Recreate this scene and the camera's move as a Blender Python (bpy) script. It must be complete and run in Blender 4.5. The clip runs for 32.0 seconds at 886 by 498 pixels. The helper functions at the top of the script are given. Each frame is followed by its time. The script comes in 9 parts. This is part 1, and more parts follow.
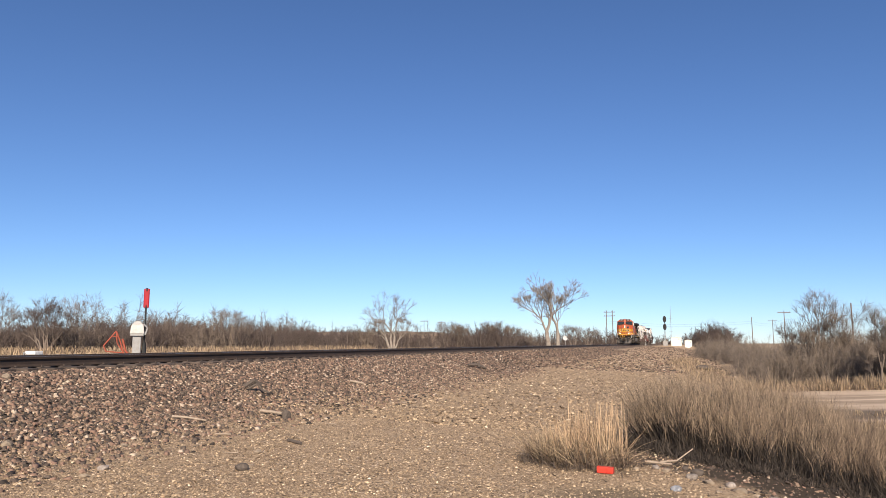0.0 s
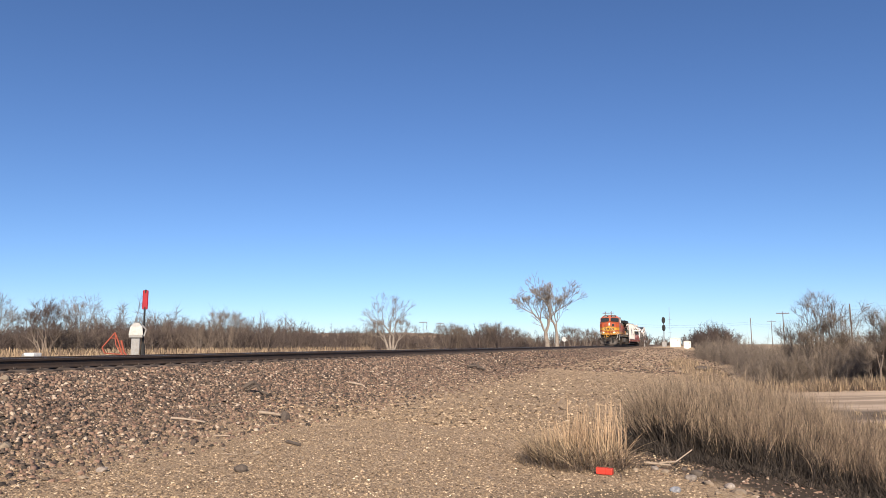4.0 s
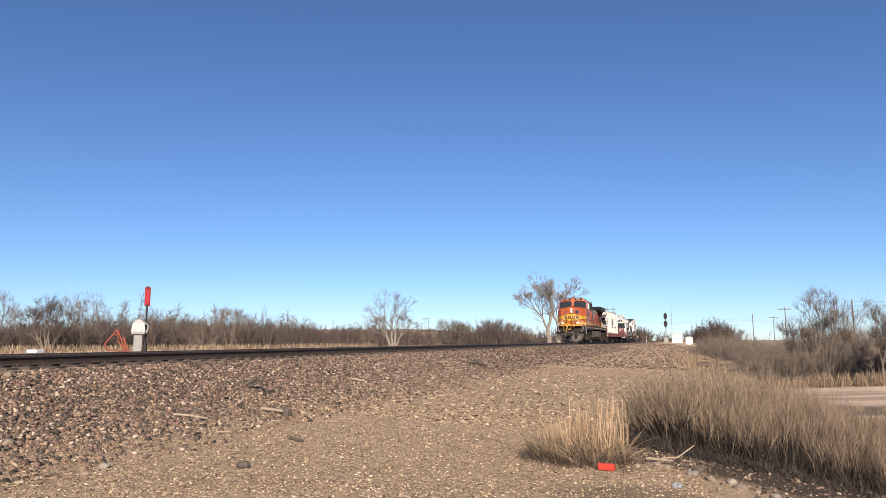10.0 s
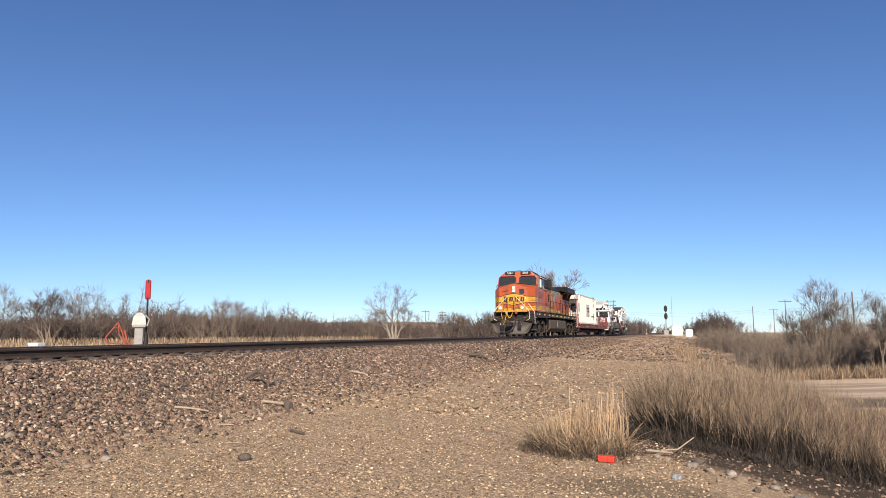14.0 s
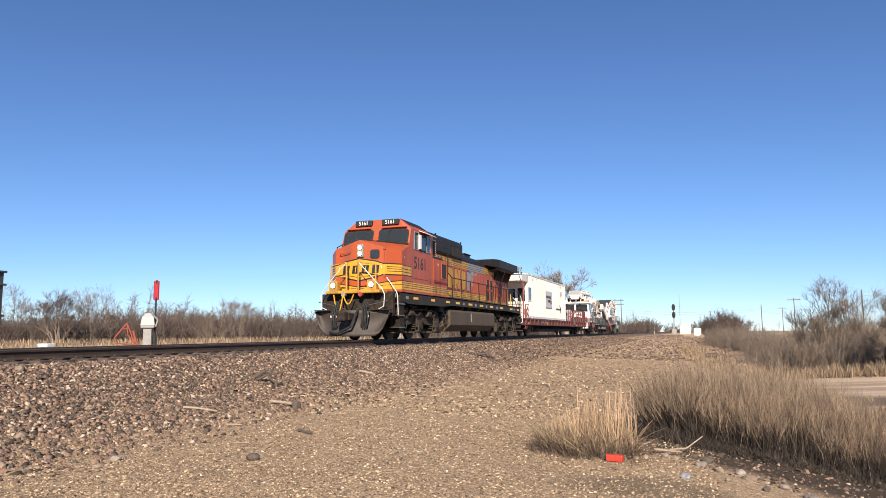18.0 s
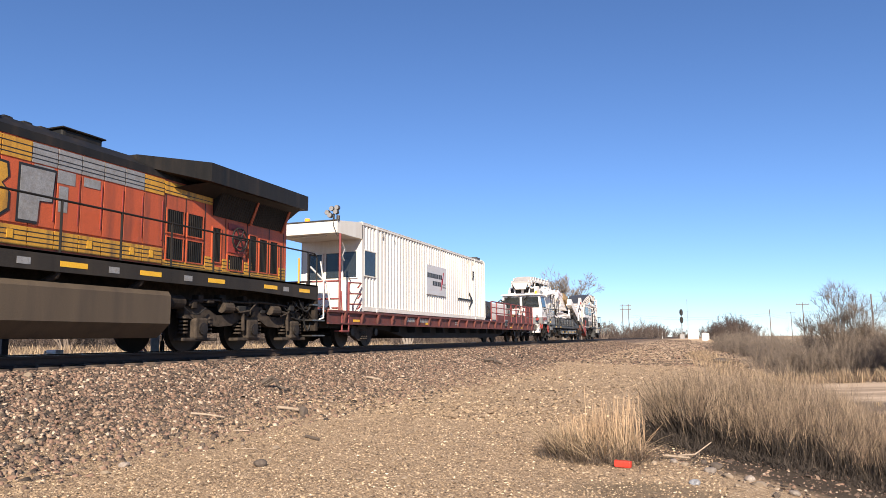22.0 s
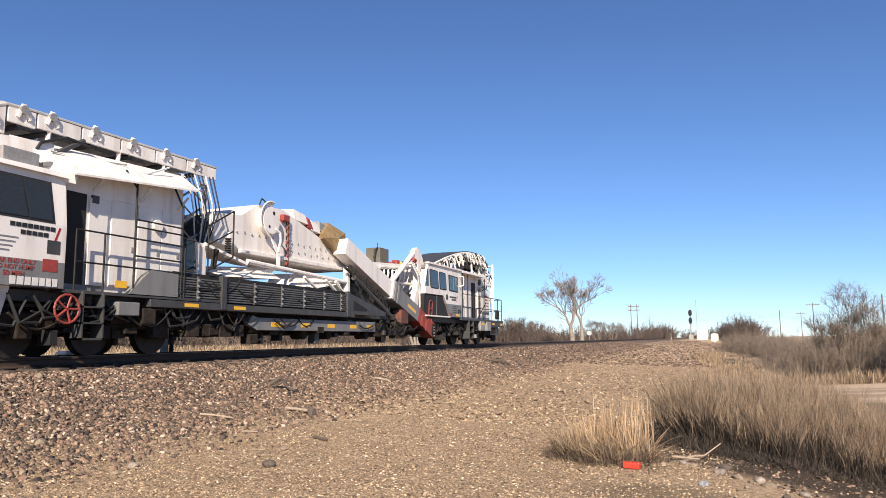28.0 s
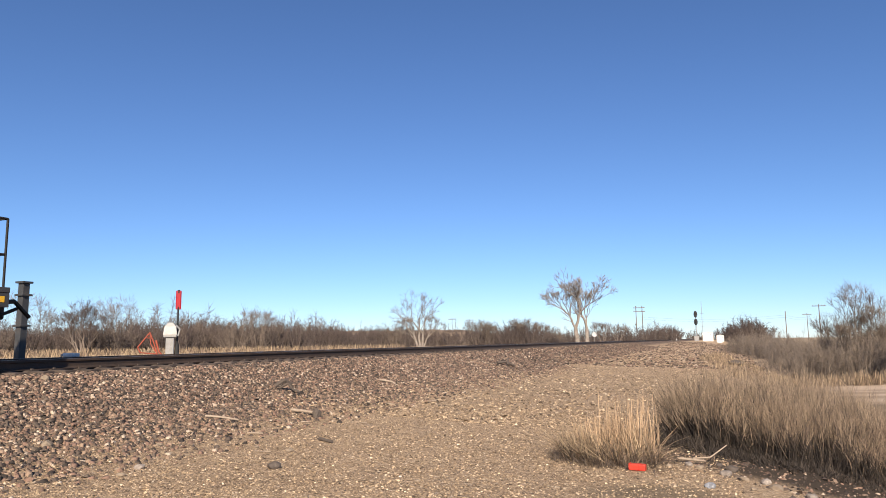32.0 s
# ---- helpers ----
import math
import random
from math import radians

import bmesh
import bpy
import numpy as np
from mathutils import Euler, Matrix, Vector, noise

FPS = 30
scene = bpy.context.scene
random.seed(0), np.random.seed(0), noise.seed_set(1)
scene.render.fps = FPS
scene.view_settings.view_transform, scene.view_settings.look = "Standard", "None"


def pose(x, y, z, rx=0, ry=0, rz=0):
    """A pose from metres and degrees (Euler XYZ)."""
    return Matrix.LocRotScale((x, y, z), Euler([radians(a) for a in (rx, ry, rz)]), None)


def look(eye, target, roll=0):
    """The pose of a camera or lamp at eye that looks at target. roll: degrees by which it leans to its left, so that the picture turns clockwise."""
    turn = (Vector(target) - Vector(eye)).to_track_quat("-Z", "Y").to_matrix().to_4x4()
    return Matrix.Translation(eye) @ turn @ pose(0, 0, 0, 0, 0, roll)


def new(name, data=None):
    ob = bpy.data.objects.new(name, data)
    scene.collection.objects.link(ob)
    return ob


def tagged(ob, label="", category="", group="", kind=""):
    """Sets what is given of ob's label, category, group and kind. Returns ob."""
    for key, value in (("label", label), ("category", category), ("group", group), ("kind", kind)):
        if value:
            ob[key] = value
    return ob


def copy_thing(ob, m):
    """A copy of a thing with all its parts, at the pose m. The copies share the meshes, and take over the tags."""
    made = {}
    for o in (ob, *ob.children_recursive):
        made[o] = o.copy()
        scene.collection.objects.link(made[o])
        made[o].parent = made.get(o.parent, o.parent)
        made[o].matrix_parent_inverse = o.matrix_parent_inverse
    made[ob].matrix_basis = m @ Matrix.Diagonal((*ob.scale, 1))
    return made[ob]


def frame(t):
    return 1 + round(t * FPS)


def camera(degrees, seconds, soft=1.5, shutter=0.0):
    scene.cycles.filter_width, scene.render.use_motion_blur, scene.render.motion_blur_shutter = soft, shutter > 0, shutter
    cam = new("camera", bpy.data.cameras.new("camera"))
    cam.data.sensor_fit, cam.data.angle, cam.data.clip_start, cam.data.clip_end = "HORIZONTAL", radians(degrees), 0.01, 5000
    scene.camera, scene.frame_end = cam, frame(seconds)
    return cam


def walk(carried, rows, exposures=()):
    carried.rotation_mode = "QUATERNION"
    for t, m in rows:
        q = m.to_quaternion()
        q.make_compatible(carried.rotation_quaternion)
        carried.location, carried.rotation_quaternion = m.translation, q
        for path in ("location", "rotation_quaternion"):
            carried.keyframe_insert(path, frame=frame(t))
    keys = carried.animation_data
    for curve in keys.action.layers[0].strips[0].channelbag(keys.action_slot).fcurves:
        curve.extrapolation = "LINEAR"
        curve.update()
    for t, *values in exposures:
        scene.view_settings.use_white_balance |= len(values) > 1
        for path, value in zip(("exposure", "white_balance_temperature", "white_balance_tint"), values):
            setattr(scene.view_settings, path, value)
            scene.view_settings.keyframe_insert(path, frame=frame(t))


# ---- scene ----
cam = camera(64.8, 32.0, soft=0.6)
EYE_Z = 1.5
# seconds, tilt, lean, heading
TURNS = (
    (0.0, 97.670, -0.001, 19.457), (0.5, 97.740, -0.012, 19.416), (1.0, 97.824, -0.018, 19.354), (1.5, 97.877, -0.015, 19.306),
    (2.0, 97.895, -0.013, 19.288), (2.5, 97.883, 0.005, 19.292), (3.0, 97.849, 0.041, 19.309), (3.5, 97.815, 0.058, 19.332),
    (5.5, 97.641, 0.088, 19.518), (6.0, 97.622, 0.103, 19.515), (6.5, 97.599, 0.131, 19.495), (7.0, 97.573, 0.161, 19.459),
    (7.5, 97.546, 0.176, 19.425), (8.0, 97.529, 0.178, 19.412), (8.5, 97.524, 0.180, 19.423), (9.0, 97.512, 0.179, 19.451),
    (9.5, 97.487, 0.164, 19.491), (10.0, 97.469, 0.145, 19.531), (10.5, 97.462, 0.127, 19.565), (11.0, 97.451, 0.105, 19.585),
    (11.5, 97.426, 0.085, 19.584), (12.0, 97.368, 0.077, 19.559), (12.5, 97.265, 0.089, 19.527), (13.0, 97.125, 0.129, 19.512),
    (13.5, 96.983, 0.180, 19.523), (14.0, 96.880, 0.211, 19.565), (14.5, 96.832, 0.214, 19.607), (16.5, 96.903, 0.345, 19.952),
    (17.0, 96.891, 0.362, 19.993), (17.5, 96.865, 0.388, 20.068), (18.0, 96.843, 0.406, 20.157), (18.5, 96.841, 0.418, 20.252),
    (19.0, 96.863, 0.423, 20.346), (19.5, 96.915, 0.429, 20.443), (20.0, 96.999, 0.453, 20.530), (20.5, 97.094, 0.483, 20.600),
    (21.0, 97.180, 0.510, 20.658), (21.5, 97.253, 0.526, 20.699), (22.0, 97.305, 0.529, 20.721), (22.5, 97.329, 0.538, 20.726),
    (23.0, 97.337, 0.550, 20.705), (23.5, 97.346, 0.541, 20.634), (24.0, 97.368, 0.533, 20.503), (24.5, 97.409, 0.553, 20.340),
    (25.0, 97.453, 0.557, 20.212), (25.5, 97.476, 0.539, 20.159), (27.5, 97.383, 0.546, 21.175), (28.0, 97.379, 0.566, 21.370),
    (28.5, 97.376, 0.609, 21.608), (29.0, 97.378, 0.632, 21.754), (29.5, 97.379, 0.626, 21.807), (30.0, 97.385, 0.624, 21.807),
    (30.5, 97.411, 0.631, 21.792), (31.0, 97.456, 0.632, 21.775), (31.5, 97.500, 0.628, 21.766), (32.0, 97.518, 0.632, 21.762),
)
walk(cam, [(t, pose(0, 0, EYE_Z, rx, ry, rz)) for t, rx, ry, rz in TURNS],
     [(t, e + 0.70, 6400, 15) for t, e in ((0, 0.0), (12, 0.0), (16, 0.05), (19, 0.12), (20, 0.12), (21.2, 0.28), (22.5, 0.30), (23.5, 0.23), (25.5, 0.08), (28, 0.17), (30, 0.18), (32, 0.08))])

# ---------------------------------------------------------------- light
SUN_EL, SUN_SIDE = 31.0, 21.0        # height; degrees by which the light leans from the track's line towards the near side
world = bpy.data.worlds.new("sky")
scene.world = world
world.use_nodes = True
wn = world.node_tree
sky = wn.nodes.new("ShaderNodeTexSky")
sky.sky_type, sky.sun_disc = "NISHITA", False
sky.sun_elevation = radians(SUN_EL)
to_sun = Vector((math.sin(radians(SUN_SIDE)) * math.cos(radians(SUN_EL)), -math.cos(radians(SUN_SIDE)) * math.cos(radians(SUN_EL)), math.sin(radians(SUN_EL))))
sky.sun_rotation = math.atan2(to_sun.x, to_sun.y)
sky.air_density, sky.dust_density, sky.ozone_density = 0.82, 0.0, 7.5
wn.nodes["Background"].inputs["Strength"].default_value = 0.073
wn.links.new(sky.outputs[0], wn.nodes["Background"].inputs["Color"])
sun = new("sun", bpy.data.lights.new("sun", "SUN"))
sun.data.energy, sun.data.angle, sun.data.color = 4.5, radians(0.53), (1.0, 0.88, 0.69)
sun.matrix_world = look(to_sun * 60, (0, 0, 0))

# ---------------------------------------------------------------- plan
TRACK_X, RAIL_Z = -12.38, 1.25
# seconds and how far along the track the locomotive's nose stands
NOSE = ((0, 143.0), (3, 123.6), (6, 103.9), (9, 83.9), (12, 64.2), (14.5, 47.7), (16.5, 34.6), (18, 25.0), (19, 18.5), (20, 12.0), (21, 5.5),
        (22, -0.95), (23, -7.6), (24, -14.4), (25, -21.25), (25.5, -24.7), (27.5, -38.45), (28.5, -45.4), (29, -48.95), (29.5, -52.55), (30, -56.17), (31, -63.44), (32, -70.75))


def nose_at(t):
    return float(np.interp(t, [k[0] for k in NOSE], [k[1] for k in NOSE]))


def smooth(a, b, v):
    v = min(1.0, max(0.0, (v - a) / (b - a)))
    return v * v * (3 - 2 * v)


def profile(x, pts):
    for (x0, z0), (x1, z1) in zip(pts, pts[1:]):
        if x <= x1:
            k = (x - x0) / (x1 - x0)
            return z0 + (z1 - z0) * max(0.0, k)
    return pts[-1][1]


def ground_z(x, y):
    """Height of the ground: ballast bank, gravel apron, ditch and field."""
    far = smooth(35, 150, y)
    near_side = profile(x, ((-400, 0.15), (-60, 0.2), (-22, 0.45), (-16.5, 0.62), (-14.6, 1.02), (-13.9, 0.99), (-10.9, 0.98), (-10.55, 0.95), (-8.3, 0.34),
                            (-6.5, 0.14), (-3, 0.02), (-0.6, -0.02), (0.8, -0.16), (2.2, -0.42), (4.5, -0.35), (9, -0.1), (60, 0.0), (400, 0.1)))
    far_side = profile(x, ((-400, 0.15), (-60, 0.2), (-22, 0.45), (-16.5, 0.62), (-14.6, 1.02), (-13.9, 0.99), (-10.9, 0.98), (-10.4, 0.94), (-8.6, 0.8),
                           (-3.5, 0.62), (-1.0, 0.2), (2.2, -0.1), (6, 0.0), (60, 0.1), (400, 0.1)))
    z = near_side + (far_side - near_side) * far
    bed = 1 - smooth(1.2, 1.8, abs(x - TRACK_X))
    bumpy = noise.noise(Vector((x * 0.35, y * 0.35, 0))) * 0.05 + noise.noise(Vector((x * 1.3, y * 1.3, 3))) * 0.018
    return z + bumpy * (1 - bed) * (1.0 if abs(x) < 80 else 0.5)


# ---------------------------------------------------------------- materials
def surface(name, c1, c2, size=0.3, rough=0.7, metal=0.0, bump=0.3, fine=0.02, dirt=None, dirt_amount=0.0, per_piece=0.0, coat=0.0, streak=False, spec=0.5):
    """A surface with variation at two scales: broad patches of c1 and c2 of about that size in metres, a fine grain, and dirt."""
    m = bpy.data.materials.new(name)
    m.use_nodes = True
    nt = m.node_tree
    n, l = nt.nodes, nt.links
    p = n["Principled BSDF"]
    co = n.new("ShaderNodeTexCoord")
    src = co.outputs["Object"]
    if streak:
        mp = n.new("ShaderNodeMapping")
        mp.inputs["Scale"].default_value = (1, 1, 0.12)
        l.new(src, mp.inputs[0])
        stretched = mp.outputs[0]
    else:
        stretched = src
    broad = n.new("ShaderNodeTexNoise")
    broad.inputs["Scale"].default_value = 1 / size
    broad.inputs["Detail"].default_value = 6
    broad.inputs["Roughness"].default_value = 0.65
    l.new(stretched, broad.inputs["Vector"])
    grain = n.new("ShaderNodeTexNoise")
    grain.inputs["Scale"].default_value = 1 / fine
    grain.inputs["Detail"].default_value = 4
    l.new(src, grain.inputs["Vector"])
    ramp = n.new("ShaderNodeMapRange")
    ramp.inputs[1].default_value, ramp.inputs[2].default_value = 0.35, 0.65
    l.new(broad.outputs["Fac"], ramp.inputs[0])
    mix = n.new("ShaderNodeMix")
    mix.data_type = "RGBA"
    mix.inputs[6].default_value, mix.inputs[7].default_value = (*c1, 1), (*c2, 1)
    l.new(ramp.outputs[0], mix.inputs[0])
    out = mix.outputs[2]
    g = n.new("ShaderNodeMix")
    g.data_type, g.blend_type = "RGBA", "OVERLAY"
    g.inputs[0].default_value = 0.45
    l.new(out, g.inputs[6])
    l.new(grain.outputs["Fac"], g.inputs[7])
    out = g.outputs[2]
    if dirt:
        d = n.new("ShaderNodeTexNoise")
        d.inputs["Scale"].default_value = 2.2 / size
        d.inputs["Detail"].default_value = 8
        l.new(stretched, d.inputs["Vector"])
        dr = n.new("ShaderNodeMapRange")
        dr.inputs[1].default_value, dr.inputs[2].default_value, dr.inputs[4].default_value = 0.5, 0.72, dirt_amount
        l.new(d.outputs["Fac"], dr.inputs[0])
        dm = n.new("ShaderNodeMix")
        dm.data_type = "RGBA"
        dm.inputs[7].default_value = (*dirt, 1)
        l.new(dr.outputs[0], dm.inputs[0])
        l.new(out, dm.inputs[6])
        out = dm.outputs[2]
    if per_piece:
        geo = n.new("ShaderNodeNewGeometry")
        info = n.new("ShaderNodeObjectInfo")
        add = n.new("ShaderNodeMath")
        add.operation = "ADD"
        l.new(geo.outputs["Random Per Island"], add.inputs[0])
        l.new(info.outputs["Random"], add.inputs[1])
        fr = n.new("ShaderNodeMath")
        fr.operation = "FRACT"
        l.new(add.outputs[0], fr.inputs[0])
        mr = n.new("ShaderNodeMapRange")
        mr.inputs[3].default_value, mr.inputs[4].default_value = 1 - per_piece, 1 + per_piece
        l.new(fr.outputs[0], mr.inputs[0])
        hsv = n.new("ShaderNodeHueSaturation")
        l.new(mr.outputs[0], hsv.inputs["Value"])
        l.new(out, hsv.inputs["Color"])
        out = hsv.outputs[0]
    l.new(out, p.inputs["Base Color"])
    p.inputs["Metallic"].default_value = metal
    p.inputs["Specular IOR Level"].default_value = spec
    rr = n.new("ShaderNodeMapRange")
    rr.inputs[3].default_value, rr.inputs[4].default_value = max(0.04, rough - 0.12), min(1, rough + 0.12)
    l.new(broad.outputs["Fac"], rr.inputs[0])
    l.new(rr.outputs[0], p.inputs["Roughness"])
    if coat:
        p.inputs["Coat Weight"].default_value = coat
        p.inputs["Coat Roughness"].default_value = 0.15
    if bump:
        b = n.new("ShaderNodeBump")
        b.inputs["Strength"].default_value = bump
        b.inputs["Distance"].default_value = fine * 0.5
        l.new(grain.outputs["Fac"], b.inputs["Height"])
        l.new(b.outputs[0], p.inputs["Normal"])
    return m


def tones(n, stops, gain=1.0):
    r = n.new("ShaderNodeValToRGB")
    r.color_ramp.interpolation = "CONSTANT"
    for k, (at, c) in enumerate(stops):
        e = r.color_ramp.elements[k] if k < 2 else r.color_ramp.elements.new(at)
        e.position, e.color = at, (c[0] * gain * 1.05, c[1] * gain, c[2] * gain * 0.94, 1)
    return r


def stones(name, stops, gain=1.0):
    """Crushed stones, each of its own tone, with a mottled grain."""
    m = surface(name, (0.5, 0.5, 0.5), (0.4, 0.4, 0.4), 0.06, 0.92, bump=0.6, spec=0.2)
    n, l = m.node_tree.nodes, m.node_tree.links
    p = n["Principled BSDF"]
    mottle = p.inputs["Base Color"].links[0].from_socket
    r = tones(n, stops, gain)
    l.new(n.new("ShaderNodeNewGeometry").outputs["Random Per Island"], r.inputs[0])
    q = n.new("ShaderNodeMix")
    q.data_type, q.blend_type = "RGBA", "OVERLAY"
    q.inputs[0].default_value = 0.6
    l.new(r.outputs[0], q.inputs[6])
    l.new(mottle, q.inputs[7])
    l.new(q.outputs[2], p.inputs["Base Color"])
    return m


def glow(name, color, strength):
    m = bpy.data.materials.new(name)
    m.use_nodes = True
    p = m.node_tree.nodes["Principled BSDF"]
    p.inputs["Base Color"].default_value = (*color, 1)
    p.inputs["Emission Color"].default_value = (*color, 1)
    p.inputs["Emission Strength"].default_value = strength
    p.inputs["Roughness"].default_value = 0.2
    return m


def pane_glass(name, tint):
    m = bpy.data.materials.new(name)
    m.use_nodes = True
    p = m.node_tree.nodes["Principled BSDF"]
    p.inputs["Base Color"].default_value = (*tint, 1)
    p.inputs["Roughness"].default_value = 0.06
    p.inputs["IOR"].default_value = 1.5
    p.inputs["Transmission Weight"].default_value = 0.75
    return m


ORANGE = surface("orange_paint", (0.44, 0.082, 0.020), (0.37, 0.068, 0.018), 0.9, 0.45, bump=0.05, dirt=(0.16, 0.07, 0.045), dirt_amount=0.5, streak=True)
ORANGE_OLD = surface("faded_orange_paint", (0.50, 0.096, 0.030), (0.38, 0.074, 0.028), 0.6, 0.55, bump=0.08, dirt=(0.10, 0.04, 0.026), dirt_amount=0.65, streak=True)
YELLOW = surface("yellow_paint", (0.66, 0.34, 0.02), (0.58, 0.29, 0.02), 0.5, 0.45, bump=0.05, dirt=(0.25, 0.13, 0.05), dirt_amount=0.5, streak=True)
YELLOW_OLD = surface("worn_yellow_paint", (0.56, 0.29, 0.030), (0.42, 0.21, 0.030), 0.35, 0.55, bump=0.05, dirt=(0.10, 0.06, 0.035), dirt_amount=0.8, streak=True)
BLACK = surface("dark_green_black_paint", (0.012, 0.012, 0.011), (0.018, 0.016, 0.014), 0.5, 0.55, bump=0.05, dirt=(0.045, 0.034, 0.025), dirt_amount=0.5, streak=True, spec=0.25)
GREY_DIRT = surface("dusty_dark_underframe", (0.014, 0.011, 0.009), (0.046, 0.034, 0.025), 0.25, 0.85, bump=0.3, dirt=(0.008, 0.007, 0.006), dirt_amount=0.85, spec=0.25)
BROWN_TANK = surface("dusty_brown_tank_paint", (0.072, 0.053, 0.034), (0.098, 0.072, 0.046), 0.8, 0.7, bump=0.08, dirt=(0.04, 0.03, 0.024), dirt_amount=0.6, streak=True)
STEEL = surface("worn_steel", (0.30, 0.28, 0.26), (0.20, 0.18, 0.16), 0.1, 0.35, 0.9, bump=0.1)
BOGIE_M = surface("dust_caked_bogie_casting", (0.040, 0.031, 0.024), (0.078, 0.060, 0.045), 0.25, 0.85, bump=0.3, dirt=(0.018, 0.015, 0.012), dirt_amount=0.8, spec=0.25)
SILL_M = surface("dusty_dark_sill_paint", (0.024, 0.021, 0.018), (0.036, 0.031, 0.026), 0.6, 0.65, bump=0.06, dirt=(0.05, 0.04, 0.03), dirt_amount=0.5, streak=True, spec=0.25)
WHEEL = surface("dusty_wheel_steel", (0.016, 0.013, 0.011), (0.034, 0.027, 0.022), 0.15, 0.6, 0.3, bump=0.15)
RAIL_M = surface("dark_rusted_rail", (0.040, 0.028, 0.022), (0.065, 0.042, 0.03), 0.25, 0.75, 0.2, bump=0.3)
RAIL_TOP = surface("polished_rail_head", (0.34, 0.33, 0.32), (0.26, 0.25, 0.24), 0.2, 0.3, 0.95, bump=0.03)
TIE_M = surface("weathered_creosote_tie", (0.055, 0.04, 0.032), (0.10, 0.075, 0.06), 0.2, 0.9, bump=0.6, per_piece=0.3)
WHITE = surface("cream_white_paint", (0.71, 0.685, 0.625), (0.66, 0.63, 0.565), 0.8, 0.5, bump=0.04, dirt=(0.45, 0.38, 0.30), dirt_amount=0.35, streak=True)
MACHINE_WHITE = surface("off_white_machine_paint", (0.78, 0.75, 0.715), (0.71, 0.67, 0.63), 0.5, 0.5, bump=0.05, dirt=(0.40, 0.31, 0.24), dirt_amount=0.42, streak=True)
MACHINE_GREY = surface("grey_machine_paint", (0.20, 0.20, 0.20), (0.16, 0.16, 0.16), 0.5, 0.5, bump=0.05, dirt=(0.10, 0.08, 0.06), dirt_amount=0.4, streak=True)
DARK_GREY = surface("dark_grey_machine_paint", (0.052, 0.054, 0.056), (0.038, 0.038, 0.038), 0.5, 0.55, bump=0.08, dirt=(0.10, 0.08, 0.06), dirt_amount=0.4)
RED_BROWN = surface("oxide_red_paint", (0.16, 0.042, 0.032), (0.115, 0.035, 0.028), 0.6, 0.65, bump=0.1, dirt=(0.05, 0.03, 0.025), dirt_amount=0.7, streak=True)
RED_RAIL = surface("faded_red_handrail_paint", (0.26, 0.050, 0.048), (0.19, 0.042, 0.04), 0.3, 0.6, bump=0.05, dirt=(0.12, 0.05, 0.04), dirt_amount=0.4)
RED = surface("bright_red_paint", (0.38, 0.006, 0.014), (0.32, 0.005, 0.012), 0.2, 0.45, bump=0.04)
HUB_RED = surface("worn_red_paint", (0.34, 0.045, 0.035), (0.24, 0.04, 0.032), 0.2, 0.6, bump=0.06, dirt=(0.08, 0.05, 0.04), dirt_amount=0.6)
REFLECT = surface("yellow_reflector", (0.80, 0.46, 0.02), (0.74, 0.40, 0.02), 0.1, 0.35, bump=0.0)
PLOUGH_M = surface("dusty_brown_plough_steel", (0.040, 0.031, 0.025), (0.062, 0.048, 0.038), 0.5, 0.6, bump=0.08, dirt=(0.024, 0.02, 0.017), dirt_amount=0.6, streak=True)
RUBBER = surface("black_rubber", (0.012, 0.012, 0.012), (0.02, 0.02, 0.02), 0.1, 0.7, bump=0.1)
WHITE_RAIL = surface("white_handrail_paint", (0.72, 0.71, 0.68), (0.60, 0.58, 0.55), 0.2, 0.5, bump=0.03)
INK = surface("black_lettering", (0.012, 0.012, 0.012), (0.018, 0.018, 0.018), 0.2, 0.5, bump=0)
GREEN_GLASS = pane_glass("greenish_window_glass", (0.16, 0.24, 0.23))
WINDOW = pane_glass("dark_window_glass", (0.10, 0.12, 0.13))
# Near-black for dark parts; also stands in for shade in openings and undersides.
SHADE_BLACK = surface("near_black_deep_shade", (0.008, 0.008, 0.008), (0.014, 0.0135, 0.013), 0.3, 0.8, bump=0)
LAMP_ON = glow("lit_headlight", (1.0, 0.86, 0.60), 0.45)
GALV = surface("galvanised_steel", (0.37, 0.36, 0.34), (0.28, 0.27, 0.255), 0.15, 0.5, 0.4, bump=0.05, dirt=(0.25, 0.20, 0.15), dirt_amount=0.4)
SIGN_GREY = surface("light_grey_sign", (0.55, 0.55, 0.56), (0.50, 0.50, 0.51), 0.4, 0.5, bump=0)
TARP = surface("tan_canvas", (0.30, 0.20, 0.09), (0.20, 0.13, 0.06), 0.2, 0.9, bump=0.5, dirt=(0.08, 0.06, 0.04), dirt_amount=0.6)
AMBER = glow("amber_beacon", (1.0, 0.30, 0.02), 0.4)
STONE = stones("crushed_ballast_stone", ((0.0, (0.058, 0.050, 0.045)), (0.14, (0.115, 0.092, 0.078)), (0.30, (0.190, 0.136, 0.108)), (0.46, (0.145, 0.118, 0.098)), (0.58, (0.265, 0.178, 0.138)), (0.76, (0.35, 0.26, 0.195)), (0.93, (0.55, 0.46, 0.37))), 0.88)
PEBBLE = stones("pale_gravel_chips", ((0.0, (0.13, 0.10, 0.075)), (0.14, (0.22, 0.165, 0.115)), (0.38, (0.32, 0.245, 0.165)), (0.64, (0.42, 0.325, 0.22)), (0.84, (0.56, 0.45, 0.315)), (0.965, (0.72, 0.62, 0.48))), 1.08)
ROCK = surface("field_rock", (0.22, 0.18, 0.15), (0.36, 0.31, 0.26), 0.12, 0.9, bump=0.6, per_piece=0.4)
